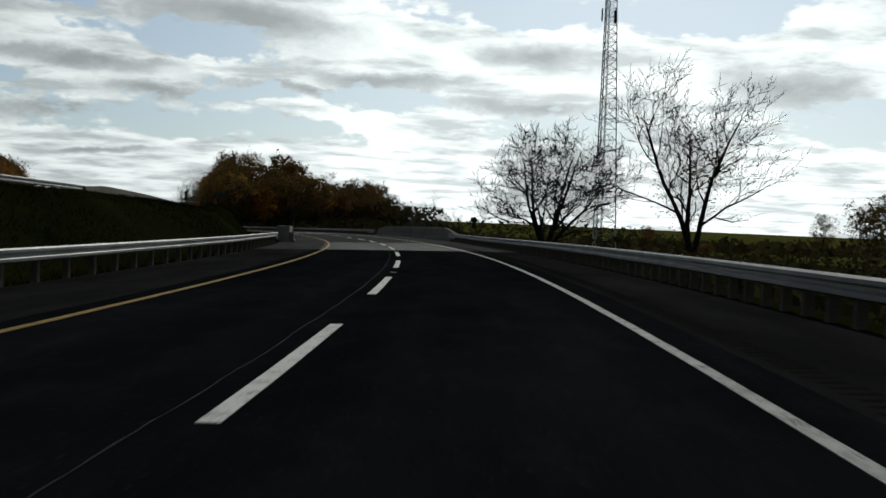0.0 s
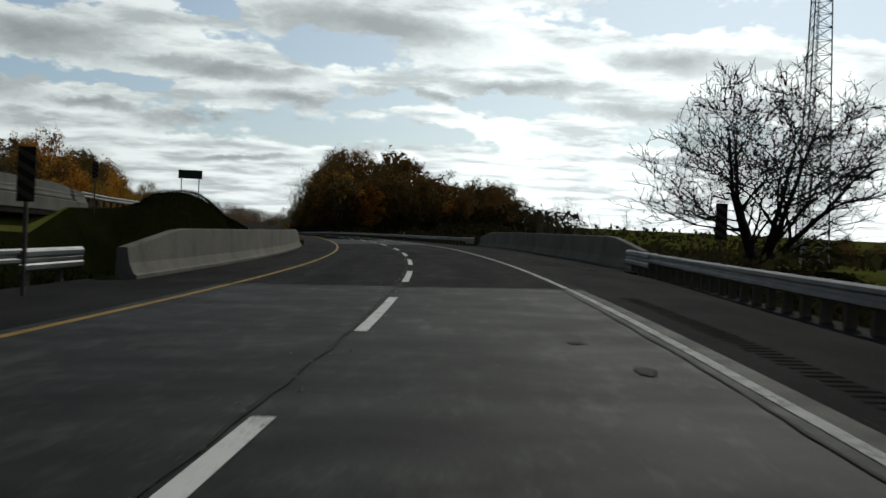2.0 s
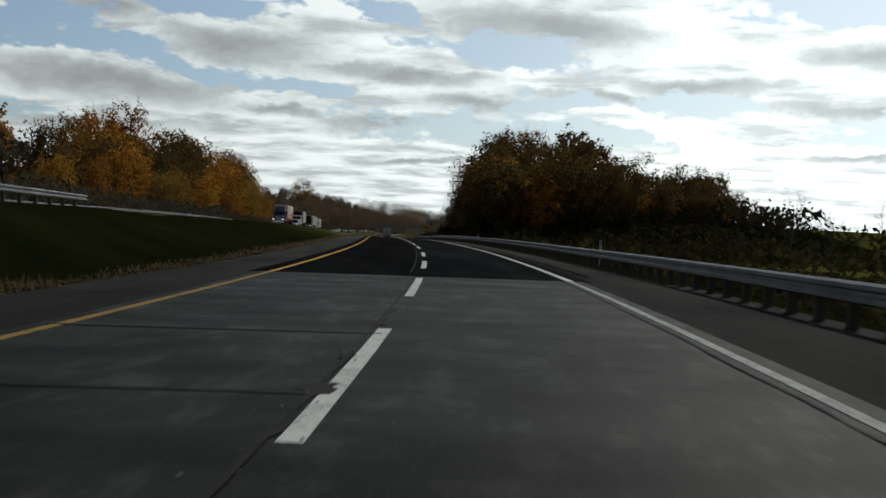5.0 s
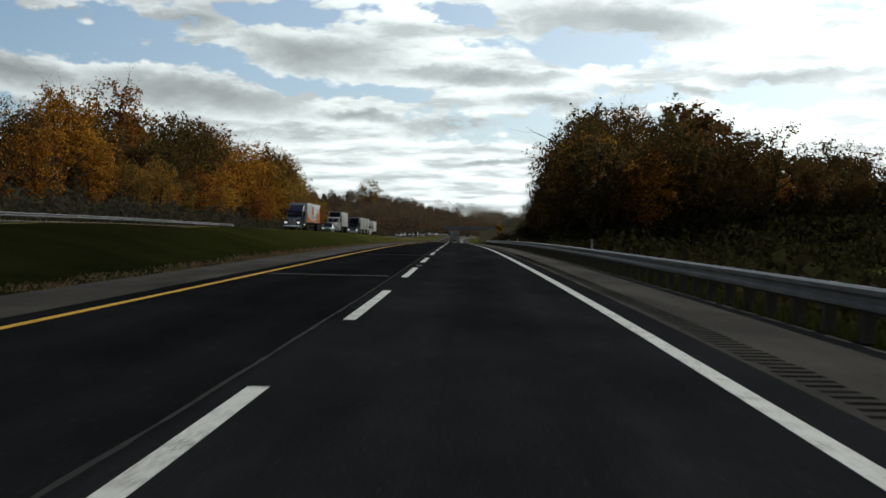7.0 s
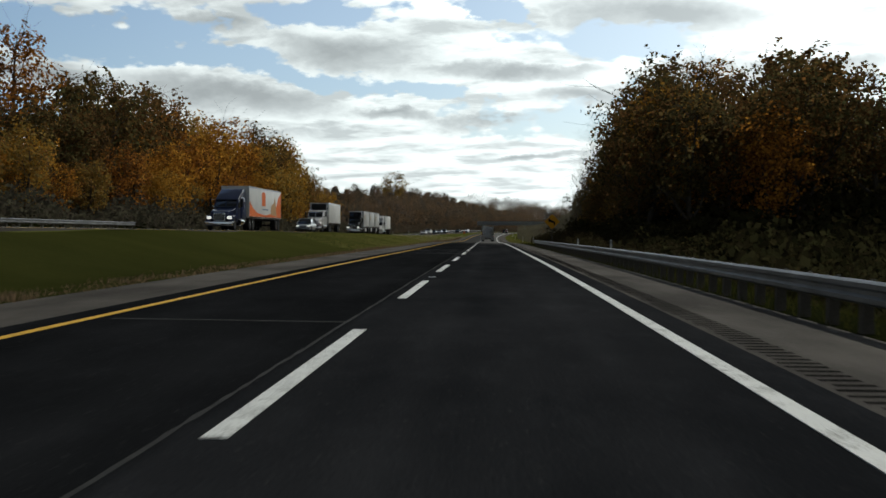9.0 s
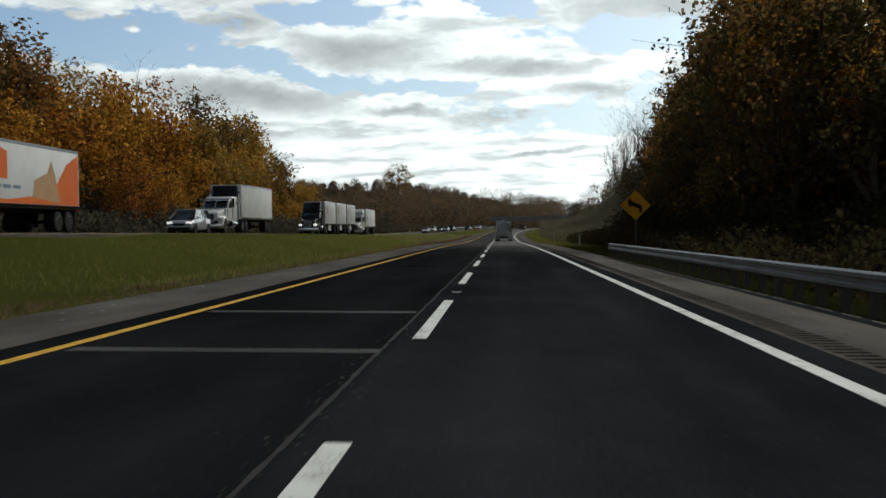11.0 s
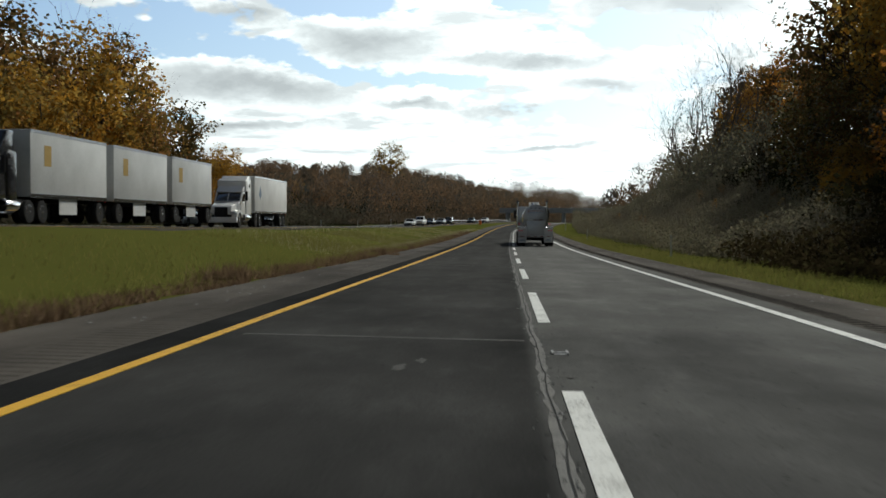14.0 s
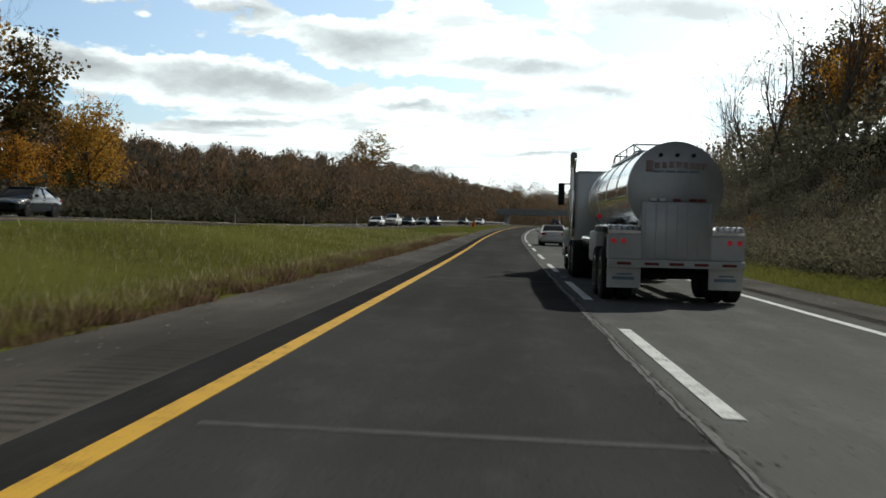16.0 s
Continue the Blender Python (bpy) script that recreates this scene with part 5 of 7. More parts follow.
TALL = {}
for group in (AUTUMN, DARK, LOW, LOW_AUTUMN, BARE):
    for ob in group:
        tips = max(c.bound_box[6][2] for c in ob.children)
        # the leafy canopy counts, not single shoots above it
        leafy = [c for c in ob.children if c.name.startswith("crown") and len(c.data.vertices) > 2000]
        if leafy:
            zs = np.zeros(len(leafy[0].data.vertices) * 3, dtype=np.float32)
            leafy[0].data.vertices.foreach_get("co", zs)
            tips = float(np.percentile(zs[2::3], 96))
        TALL[ob.name] = tips


def put_to(kinds, s, u, top, wide=1.0, least=4.0):
    """A tree whose tip reaches the height top above the road's plane."""
    k = rng_t.choice(kinds)
    size = max(least, top - float(land(s, u)) + 0.3) / TALL[k.name]
    put([k], s, u, size, wide)


# woods beyond the opposite road
for u0, gap, kinds, rise, wide in ((46, 7.0, AUTUMN, 0.62, 1.1), (52, 8.0, AUTUMN * 3 + DARK, 0.82, 1.05), (60, 8.5, AUTUMN * 3 + BARE, 1.0, 1.0), (69, 9.0, LOW_AUTUMN * 4 + BARE, 1.03, 1.1), (81, 10.0, LOW_AUTUMN * 2 + LOW, 0.97, 1.15)):
    for s in np.arange(283 + (u0 - 41) * 0.4, 560 - (u0 - 46) * 0.2, gap):
        top = float(np.interp(s, [283, 300, 324, 346, 376, 405, 430, 480, 552, 562], [12, 15, 18, 20, 22.5, 25, 27, 27.5, 28, 22]))
        put_to(kinds, s + rng_t.uniform(-2.5, 2.5), u0 + rng_t.uniform(-2.5, 3.0), top * rise * rng_t.uniform(1.0, 1.15), wide * 1.02)
# how high the canopy of the hill woods stands above the road's plane, by station and distance to the right
HILL_S, HILL_U = [370, 400, 430, 460, 490, 520, 560, 600, 640], [16, 22, 28, 35, 43, 52, 66, 82, 98, 114]
HILL_TOP = np.array([
    [8, 17.5, 20, 20.5, 20, 18.5, 17, 13.5, 9, 9], [7, 16, 24.5, 26, 26, 24, 21.5, 20.5, 13, 9], [6.5, 13, 24.5, 29.5, 30, 30, 26, 24, 20.5, 10],
    [6, 10.5, 20.5, 31.5, 34, 34, 31.5, 28, 25.5, 18], [5.5, 9.5, 18, 31, 36, 36, 36, 31, 30, 25.5], [6.5, 9, 15, 26.5, 36, 36, 36, 35, 33, 30],
    [6, 8, 12, 22.5, 33.5, 36, 36, 35, 34, 33], [6, 7.5, 10, 21.5, 29, 36, 36, 35, 34, 33], [5.5, 8.5, 12.5, 20.5, 28, 36, 36, 35, 34, 33]])


def hill_top(s, u):
    return float(np.interp(s, HILL_S, [np.interp(-u, HILL_U, row) for row in HILL_TOP]))


# woods on the hill beside the outer shoulder: a close canopy
for u0, gap, s0 in ((-21, 6.5, 384), (-27, 7.5, 378), (-34, 8.5, 376), (-42, 9.0, 380), (-51, 9.0, 384), (-60, 9.0, 388), (-69, 9.0, 392), (-78, 9.0, 398), (-87, 9.0, 406), (-96, 9.0, 416), (-105, 9.0, 432), (-113, 9.0, 450)):
    s1 = 655 if -44 < u0 < -30 else 470 if u0 > -22 else 530 if u0 > -28 else 600 if u0 > -50 else s0 + (56 if u0 > -80 else 46)
    for s in np.arange(s0, s1, gap):
        late = s > 520
        edge = 10 * float(ss(s, 430, 540)) if u0 > -35 else 0.0
        inner = u0 < -46 and s > s0 + 16
        kinds = LOW * 5 + LOW_AUTUMN if inner else DARK * (1 if s > 445 else 4) + AUTUMN * (3 if s > 445 else 1) + (BARE * 4 if late else [])
        s2, u2 = s + rng_t.uniform(-2.0, 2.0), u0 - edge + rng_t.uniform(-2.0, 2.0)
        # the trees nearest the road stay low enough to leave it in the sun
        put_to(kinds, s2, u2, min(hill_top(s2, u2) * rng_t.uniform(0.93, 1.03), (-u2 - 8.5) / 0.78), 1.12)
for s, u, top in ((545, -36, 37), (552, -30, 34), (560, -33, 36), (567, -38, 36), (574, -36, 35), (580, -30, 33), (586, -31, 34), (592, -37, 35), (598, -35, 35), (604, -31, 33), (610, -32, 34), (622, -36, 33), (634, -33, 31), (644, -36, 30), (655, -33, 27), (664, -35, 24)):
    put_to(BARE, s, u, top)
# saplings and bushes on the open slope below the woods
for s in np.arange(405, 650, 3.4):
    put(BUSH * 3 + BARE[1:2], s + rng_t.uniform(-1.5, 1.5), -15.5 - rng_t.uniform(0, 1) * (4 + 10 * float(ss(s, 430, 540))), rng_t.uniform(0.28, 0.5))
# thin bare trees past the right end of the hill
for s, u, k in ((441, -121, 0.72), (446, -128, 0.8), (440, -136, 0.85), (450, -142, 0.7), (438, -150, 0.65), (455, -112, 0.7), (470, -165, 0.6), (430, -172, 0.6), (335, -60, 0.35), (345, -72, 0.4), (352, -80, 0.42), (362, -66, 0.4), (330, -85, 0.4), (375, -95, 0.5), (370, -110, 0.5), (385, -125, 0.5), (140, -17, 0.26), (143, -20, 0.24), (146, -19, 0.3), (149, -22, 0.26), (151, -16.5, 0.22), (154, -19, 0.24), (158, -21, 0.3), (162, -23, 0.26), (166, -20, 0.28), (171, -22, 0.24), (176, -24, 0.3), (184, -27, 0.3)):
    put(BARE, s, u, k * (1.0 if s < 200 else 0.8))
for s, u, k in ((300, -150, 0.5), (310, -170, 0.5), (290, -190, 0.55), (255, -120, 0.45), (262, -128, 0.5), (270, -136, 0.4), (140, -95, 0.55), (146, -104, 0.6), (152, -88, 0.45), (128, -48, 0.42), (131, -53, 0.5), (124, -56, 0.36), (109, -58, 0.5), (112, -64, 0.45)):
    put(DARK, s, u, k * 0.72)

for s, u, k in ((80, -41, 0.52), (86, -47, 0.55), (94, -53, 0.5)):
    put(DARK, s, u, k)
for s, u, k in ((112, -33, 0.30), (116, -30.5, 0.26), (104, -43, 0.24)):
    put(BARE[1:2], s, u, k)
# two large open-grown trees on the flat land by the mast
big_1 = make_tree("roadside_tree", 7, 15.5, 260, 0.16, "large almost leafless tree spreading from one low fork", M["bare_bark"], M["dull_leaves"], levels=4, spread=1.0, forks=(7, 6, 5, 3), low=0.15, up=0.14, twig=0.044, stems=6, thick=0.021, splay=(0.15, 0.95))
x, y, z = place(139.6, -32.7, -1.7)
big_1.matrix_basis = pose(x, y, z, 0, 0, 40)
big_2 = make_tree("roadside_tree", 11, 19.0, 2600, 0.21, "tall open tree with a few last brown leaves", M["bare_bark"], M["dull_leaves"], levels=4, spread=0.9, forks=(8, 6, 4, 3), low=0.2, up=0.2, twig=0.042, stems=3, thick=0.023, splay=(0.1, 0.45))
x, y, z = place(108.1, -38.5, -1.7)
big_2.matrix_basis = pose(x, y, z, 0, 0, 0) @ Matrix.Scale(0.86, 4)

# ---- underbrush, far woods, grass: uncounted ----
rng_n = np.random.default_rng(3)


def brush(name, n, s0, s1, u_fn, height, size, material, label, clump=1.0):
    s = rng_n.uniform(s0, s1, n)
    w = rng_n.uniform(0, 1, n)
    u = u_fn(s, w)
    hump = np.array([0.55 + 0.75 * noise.noise(Vector((a * 0.16 * clump, b * 0.16 * clump, 1.7))) + 0.35 * noise.noise(Vector((a * 0.6, b * 0.6, 9.0))) for a, b in zip(s, u)])
    h = np.clip(hump, 0.12, 1.6) * height * np.sqrt(rng_n.uniform(0.0, 1, n))
    p = place(s, u, land(s, u) + h - 0.05)
    return tagged(quads(name, p, rng_n.uniform(size * 0.5, size * 1.5, n), rng_n.normal(size=(n, 3)) + (0, 0, 0.2), material, rng_n, 1.3), label, "underbrush", kind="stuff")


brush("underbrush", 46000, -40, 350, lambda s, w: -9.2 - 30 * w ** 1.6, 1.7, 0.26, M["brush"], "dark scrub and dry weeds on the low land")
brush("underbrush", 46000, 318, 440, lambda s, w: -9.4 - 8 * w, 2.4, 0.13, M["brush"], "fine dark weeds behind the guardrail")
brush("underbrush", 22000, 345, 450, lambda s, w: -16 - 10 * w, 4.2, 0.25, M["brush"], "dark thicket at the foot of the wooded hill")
brush("underbrush", 120000, 440, 560, lambda s, w: -9.6 - 10 * w - 8 * ss(s, 430, 540) * w, 3.0, 0.085, M["thicket"], "brown thicket at the foot of the wooded hill")
brush("underbrush", 70000, 540, 660, lambda s, w: -9.6 - 14 * w - 10 * ss(s, 430, 540) * w, 3.6, 0.14, M["thicket"], "brown thicket at the foot of the wooded hill")
brush("underbrush", 52000, 240, 620, lambda s, w: 36 + 14 * w, 4.2, 0.3, M["scrub"], "brown thicket below the autumn trees")
brush("underbrush", 12000, 300, 470, lambda s, w: 47 + 22 * w, 8.0, 0.5, M["scrub"], "brown thicket between the autumn trunks")
brush("underbrush", 34000, 440, 660, lambda s, w: -27 - 20 * w, 10.0, 0.26, M["thicket"], "brown undergrowth between the trunks on the hill")
brush("underbrush", 26000, 600, 1000, lambda s, w: 34 + 16 * w, 3.2, 0.36, M["scrub"], "brown thicket below the far ridge")
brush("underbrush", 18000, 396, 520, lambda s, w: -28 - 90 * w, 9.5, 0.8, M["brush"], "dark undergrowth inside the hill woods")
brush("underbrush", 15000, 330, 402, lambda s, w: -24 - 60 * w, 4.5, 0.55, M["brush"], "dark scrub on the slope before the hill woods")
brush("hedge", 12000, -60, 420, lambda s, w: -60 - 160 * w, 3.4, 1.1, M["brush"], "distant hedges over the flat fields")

# upright bare canes and saplings stand through the thicket
n = 15000
s = rng_n.choice(rng_n.uniform(438, 600, 260), n) + rng_n.normal(0, 0.8, n)
u = -10.5 - rng_n.uniform(0, 1, n) * (10 + 8 * ss(s, 430, 540))
tagged(blades("thicket_canes", place(s, u, land(s, u)), rng_n.uniform(0.8, 4.2, n) * rng_n.uniform(0.4, 1.0, n), 0.26, 0.013, M["canes"], rng_n), "bare grey canes and saplings in the thicket", "underbrush", kind="stuff")


def far_woods(name, spots, label, twigs=420):
    """Crowns of fine upright twigs over a core of small leaves."""
    cs, sz, ns, ts = [], [], [], []
    for s, u, h in spots:
        n = 150
        base = place(s, u, float(land(s, u)))
        q = rng_n.normal(size=(n + twigs, 3))
        q /= np.linalg.norm(q, axis=1, keepdims=True)
        q *= rng_n.uniform(0.35, 1.0, (n + twigs, 1)) ** 0.5
        size = np.array((h * 0.34, h * 0.34, h * 0.50))
        p = base + (0, 0, h * 0.46) + q * size + rng_n.normal(0, 0.35, (n + twigs, 3))
        cs.append(p[:n]), ts.append(p[n:])
        sz.append(rng_n.uniform(0.3, 0.8, n))
        ns.append(q[:n] + rng_n.normal(0, 0.45, (n, 3)))
    c, z, t = np.concatenate(cs), np.concatenate(sz), np.concatenate(ts)
    tagged(blades("far_twigs", t - (0, 0, 0.6), rng_n.uniform(0.7, 2.0, len(t)), 0.55, 0.075, M["woods"], rng_n), "bare twigs of the " + label, "woods", kind="stuff")
    return tagged(quads(name, c, z, np.concatenate(ns), M["woods"], rng_n, 1.2), label, "woods", kind="stuff")


spots = []
# the canopy of the far ridge above the road's plane, by station and distance to the left
RIDGE_S, RIDGE_U = [560, 600, 640, 680, 760, 840, 920, 1000, 1080], [46, 60, 70, 82, 95, 110, 130, 150]
RIDGE_TOP = np.array([
    [10, 15.5, 24, 31, 33, 33, 33, 33], [11, 12.5, 13.5, 16.5, 30, 33, 33, 33], [14.5, 13.5, 14, 15.5, 17.5, 28.5, 33, 33], [14.5, 18, 17, 16.5, 18, 19.5, 23, 33],
    [16, 19, 20, 21, 26, 22.5, 23.5, 26], [15, 17.5, 23.5, 24.5, 25.5, 27, 32, 28.5], [17, 18, 20, 23.5, 29, 30, 32, 37], [18.5, 20, 21, 22.5, 25, 33, 35, 37], [23, 21.5, 22.5, 24, 25.5, 28, 36, 39]])
for row in range(8):
    for s in np.arange(566 + 3 * row, 1100, 8.5 + row):
        s2, u = s + rng_t.uniform(-4, 4), 47 + row * 12.5 + rng_t.uniform(-4, 4)
        top = float(np.interp(s2, RIDGE_S, [np.interp(u, RIDGE_U, line) for line in RIDGE_TOP]))
        h = top * rng_t.choice((0.80, 0.86, 0.92, 0.97, 1.02)) - float(land(s2, u))
        if h > 4:
            spots.append((s2, u, min(h, 23.0)))
far_woods("far_woods", spots, "grey and russet woods along the far ridge")
put_to(AUTUMN[:1], 797, 84, 34, 1.2)
for s, u, top in ((846, 60, 15), (853, 63, 17), (861, 60, 15), (868, 64, 16), (716, 62, 15), (724, 65, 17), (640, 60, 13)):
    put_to(LOW_AUTUMN, s, u, top, 1.2)
spots = []
for row in range(4):
    for s in np.arange(660, 1240, 13):
        spots.append((s + rng_t.uniform(-5, 5), -20 - row * 14 - rng_t.uniform(-5, 5), rng_t.uniform(9, 14)))
far_woods("far_woods", spots, "hazy woods beyond the hill")
spots = []
for s in np.arange(1180, 1500, 20):
    for u in np.arange(-40, 140, 15):
        spots.append((s + rng_t.uniform(-5, 5), u + rng_t.uniform(-5, 5), rng_t.uniform(15, 22)))
far_woods("far_woods", spots, "woods closing the view where the road bends away")

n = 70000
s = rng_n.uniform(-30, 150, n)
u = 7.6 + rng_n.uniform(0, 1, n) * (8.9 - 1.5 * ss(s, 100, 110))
tagged(blades("bank_grass", place(s, u, land(s, u) - 0.02), rng_n.uniform(0.06, 0.2, n), 0.5, 0.02, M["bank"], rng_n), "long embankment grass, coloured dark in place of shade", "grass", kind="stuff")
# grass and dry weeds along the shoulders
n = 60000
s = np.concatenate([rng_n.uniform(330, 560, n // 2), rng_n.uniform(430, 500, n // 4), rng_n.uniform(445, 480, n // 4)])
u = 6.15 + rng_n.uniform(0, 1, n) ** 1.5 * 8.0
tagged(blades("verge_grass", place(s, u, land(s, u) - 0.02), rng_n.uniform(0.08, 0.26, n), 0.35, 0.012, M["blades"], rng_n), "short green grass along the median", "grass", kind="stuff")
# bleached seed heads and stalks stand over the grass
n = 9000
s = rng_n.uniform(440, 560, n)
u = 6.4 + rng_n.uniform(0, 1, n) ** 1.8 * 9.0
tagged(blades("pale_stalks", place(s, u, land(s, u)), rng_n.uniform(0.15, 0.36, n), 0.3, 0.008, M["straw"], rng_n), "bleached stalks standing over the median grass", "grass", kind="stuff")
n = 84000
s = np.concatenate([rng_n.uniform(150, 400, n // 4), rng_n.uniform(400, 540, n - n // 4)])
u = 5.93 + np.abs(rng_n.normal(0, 0.55, n)) + 0.16 * np.sin(s * 0.9) + 0.14 * np.sin(s * 2.3)
# a few low bushes root in the cracked edge itself
tuft = rng_n.uniform(0, 1, n) < 0.05
at = rng_n.choice(np.array([456.3, 459.9, 463.2, 469.0, 476.5, 437.0, 428.0]), n)
s, u = np.where(tuft, at + rng_n.normal(0, 0.28, n), s), np.where(tuft, 5.66 + 0.12 * np.sin(at * 5) + rng_n.normal(0, 0.12, n), u)
hh = np.array([0.10 + 0.42 * max(0.0, noise.noise(Vector((a * 0.5, 0, 4)))) for a in s]) * np.where(s > 380, 1.0, 0.7) * rng_n.uniform(0.5, 1.4, n)
tagged(blades("verge_weeds", place(s, u, land(s, u) - 0.02), hh, 0.4, 0.014, M["weeds"], rng_n), "dry reddish weeds at the pavement's edge", "weeds", kind="stuff")
for name, n, s0, s1, material, label in (("rough_grass", 16000, 200, 405, "shaded_blades", "rough grass below the guardrail, coloured dark for shade"), ("verge_grass", 18000, 395, 520, "blades", "rough green grass below the outer shoulder")):
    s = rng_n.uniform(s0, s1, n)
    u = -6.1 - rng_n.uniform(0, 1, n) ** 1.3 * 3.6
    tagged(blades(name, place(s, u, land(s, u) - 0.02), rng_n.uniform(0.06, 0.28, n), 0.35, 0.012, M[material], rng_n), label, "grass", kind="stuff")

# ---- vehicles ----
V = dict(
    white=mat("white_paint", (0.62, 0.62, 0.61), (0.72, 0.72, 0.71), 1.5, 0.35, coat=0.5, spec=0.5),
    silver=mat("silver_paint", (0.36, 0.38, 0.40), (0.44, 0.46, 0.48), 1.5, 0.3, metal=0.5, coat=0.6),
    grey=mat("grey_paint", (0.20, 0.22, 0.24), (0.26, 0.28, 0.30), 1.5, 0.3, metal=0.4, coat=0.6),
    dark=mat("dark_paint", (0.02, 0.028, 0.032), (0.032, 0.04, 0.045), 1.5, 0.25, coat=0.8),
    black=mat("black_paint", (0.010, 0.010, 0.012), (0.02, 0.02, 0.022), 1.5, 0.25, coat=0.8),
    navy=mat("navy_paint", (0.012, 0.018, 0.05), (0.02, 0.028, 0.07), 1.5, 0.3, coat=0.7),
    box_white=mat("trailer_white", (0.55, 0.55, 0.54), (0.70, 0.70, 0.69), 0.5, 0.5, fine=0.25),
    box_grey=mat("trailer_grey", (0.42, 0.43, 0.43), (0.55, 0.56, 0.56), 0.5, 0.5, fine=0.25),
    orange=mat("trailer_orange", (0.62, 0.13, 0.03), (0.70, 0.18, 0.05), 1, 0.5),
    tan=mat("trailer_tan", (0.40, 0.24, 0.12), (0.5, 0.32, 0.18), 2, 0.6),
    brown=mat("emblem_gold", (0.32, 0.22, 0.08), (0.4, 0.28, 0.1), 2, 0.6),
    blue_grey=mat("emblem_blue", (0.16, 0.22, 0.30), (0.22, 0.28, 0.36), 2, 0.6),
    chrome=mat("chrome", (0.62, 0.63, 0.64), (0.72, 0.72, 0.73), 1, 0.14, metal=1.0),
    tank=mat("brushed_tank", (0.66, 0.67, 0.68), (0.80, 0.80, 0.80), 0.9, 0.15, metal=1.0, fine=0.25, stretch=(1, 0.3, 1)),
    tank_end=mat("tank_end", (0.30, 0.31, 0.325), (0.44, 0.45, 0.46), 0.8, 0.4, metal=0.55, coat=0.15, fine=0.12),
    tractor_silver=mat("tractor_silver", (0.44, 0.46, 0.47), (0.52, 0.54, 0.55), 0.8, 0.32, metal=0.25, coat=0.5, fine=0.1),
    dull_red=mat("dull_red_lens", (0.13, 0.03, 0.03), (0.22, 0.06, 0.055), 9, 0.4),
    rubber=mat("rubber", (0.012, 0.012, 0.012), (0.025, 0.025, 0.025), 3, 0.85),
    under=mat("underbody", (0.012, 0.012, 0.012), (0.03, 0.028, 0.026), 2, 0.8),
    trim=mat("black_trim", (0.015, 0.015, 0.016), (0.028, 0.028, 0.03), 2, 0.5),
    glass=glass_mat("tinted_glass", (0.012, 0.014, 0.016)),
    red=mat("red_lens", (0.30, 0.012, 0.012), (0.4, 0.02, 0.02), 4, 0.25),
    red_on=glow_mat("lit_red_lamp", (0.5, 0.02, 0.03), 0.22),
    lamp=mat("clear_lens", (0.6, 0.6, 0.6), (0.75, 0.75, 0.75), 4, 0.15, metal=0.3),
    lamp_on=glow_mat("lit_headlamp", (1.0, 0.98, 0.92), 1.4),
    red_letter=mat("faded_red_letters", (0.27, 0.20, 0.205), (0.36, 0.265, 0.265), 9, 0.6),
)


def lathe_bm(profile, n=24, axis="X", at=(0, 0, 0)):
    """(radius, along) points turned round an axis."""
    bm = bmesh.new()
    rings = []
    for r, a in profile:
        ring = []
        for i in range(n):
            t = 2 * math.pi * i / n
            c, s = r * math.cos(t), r * math.sin(t)
            p = (a, c, s) if axis == "X" else (c, a, s)
            ring.append(bm.verts.new((p[0] + at[0], p[1] + at[1], p[2] + at[2])))
        rings.append(ring)
    for a, b in zip(rings, rings[1:]):
        for i in range(n):
            bm.faces.new((a[i], a[(i + 1) % n], b[(i + 1) % n], b[i]))
    bm.faces.new(rings[0]), bm.faces.new(rings[-1])
    bmesh.ops.recalc_face_normals(bm, faces=bm.faces[:])
    return bm


def wheel(parent, x, y, r, w, rim, out):
    """A wheel at x, y; out: +1 when its face looks to +x."""
    h = w / 2
    tyre = part("wheel", lathe_bm([(r * 0.55, -h), (r * 0.9, -h), (r, -h * 0.72), (r, h * 0.72), (r * 0.9, h), (r * 0.55, h)], 28, at=(x, y, r)), V["rubber"], parent)
    o = h * out
    part("rim", lathe_bm([(r * 0.62, o * 0.96), (r * 0.58, o * 1.02), (r * 0.5, o * 0.7), (r * 0.28, o * 0.62), (r * 0.24, o * 0.95), (r * 0.10, o * 1.02), (r * 0.02, o * 1.02)], 20, at=(x, y, r)), rim, tyre)


def loft_bm(stations):
    """Half rings of (x, z) points, each at a y, mirrored and joined into one body."""
    bm = bmesh.new()
    rings = []
    for y, half in stations:
        full = half + [(-x, z) for x, z in reversed(half) if x > 1e-4]
        rings.append([bm.verts.new((x, y, z)) for x, z in full])
    n = len(rings[0])
    for a, b in zip(rings, rings[1:]):
        for i in range(n):
            bm.faces.new((a[i], a[(i + 1) % n], b[(i + 1) % n], b[i]))
    bm.faces.new(rings[0]), bm.faces.new(rings[-1])
    bmesh.ops.recalc_face_normals(bm, faces=bm.faces[:])
    return bm


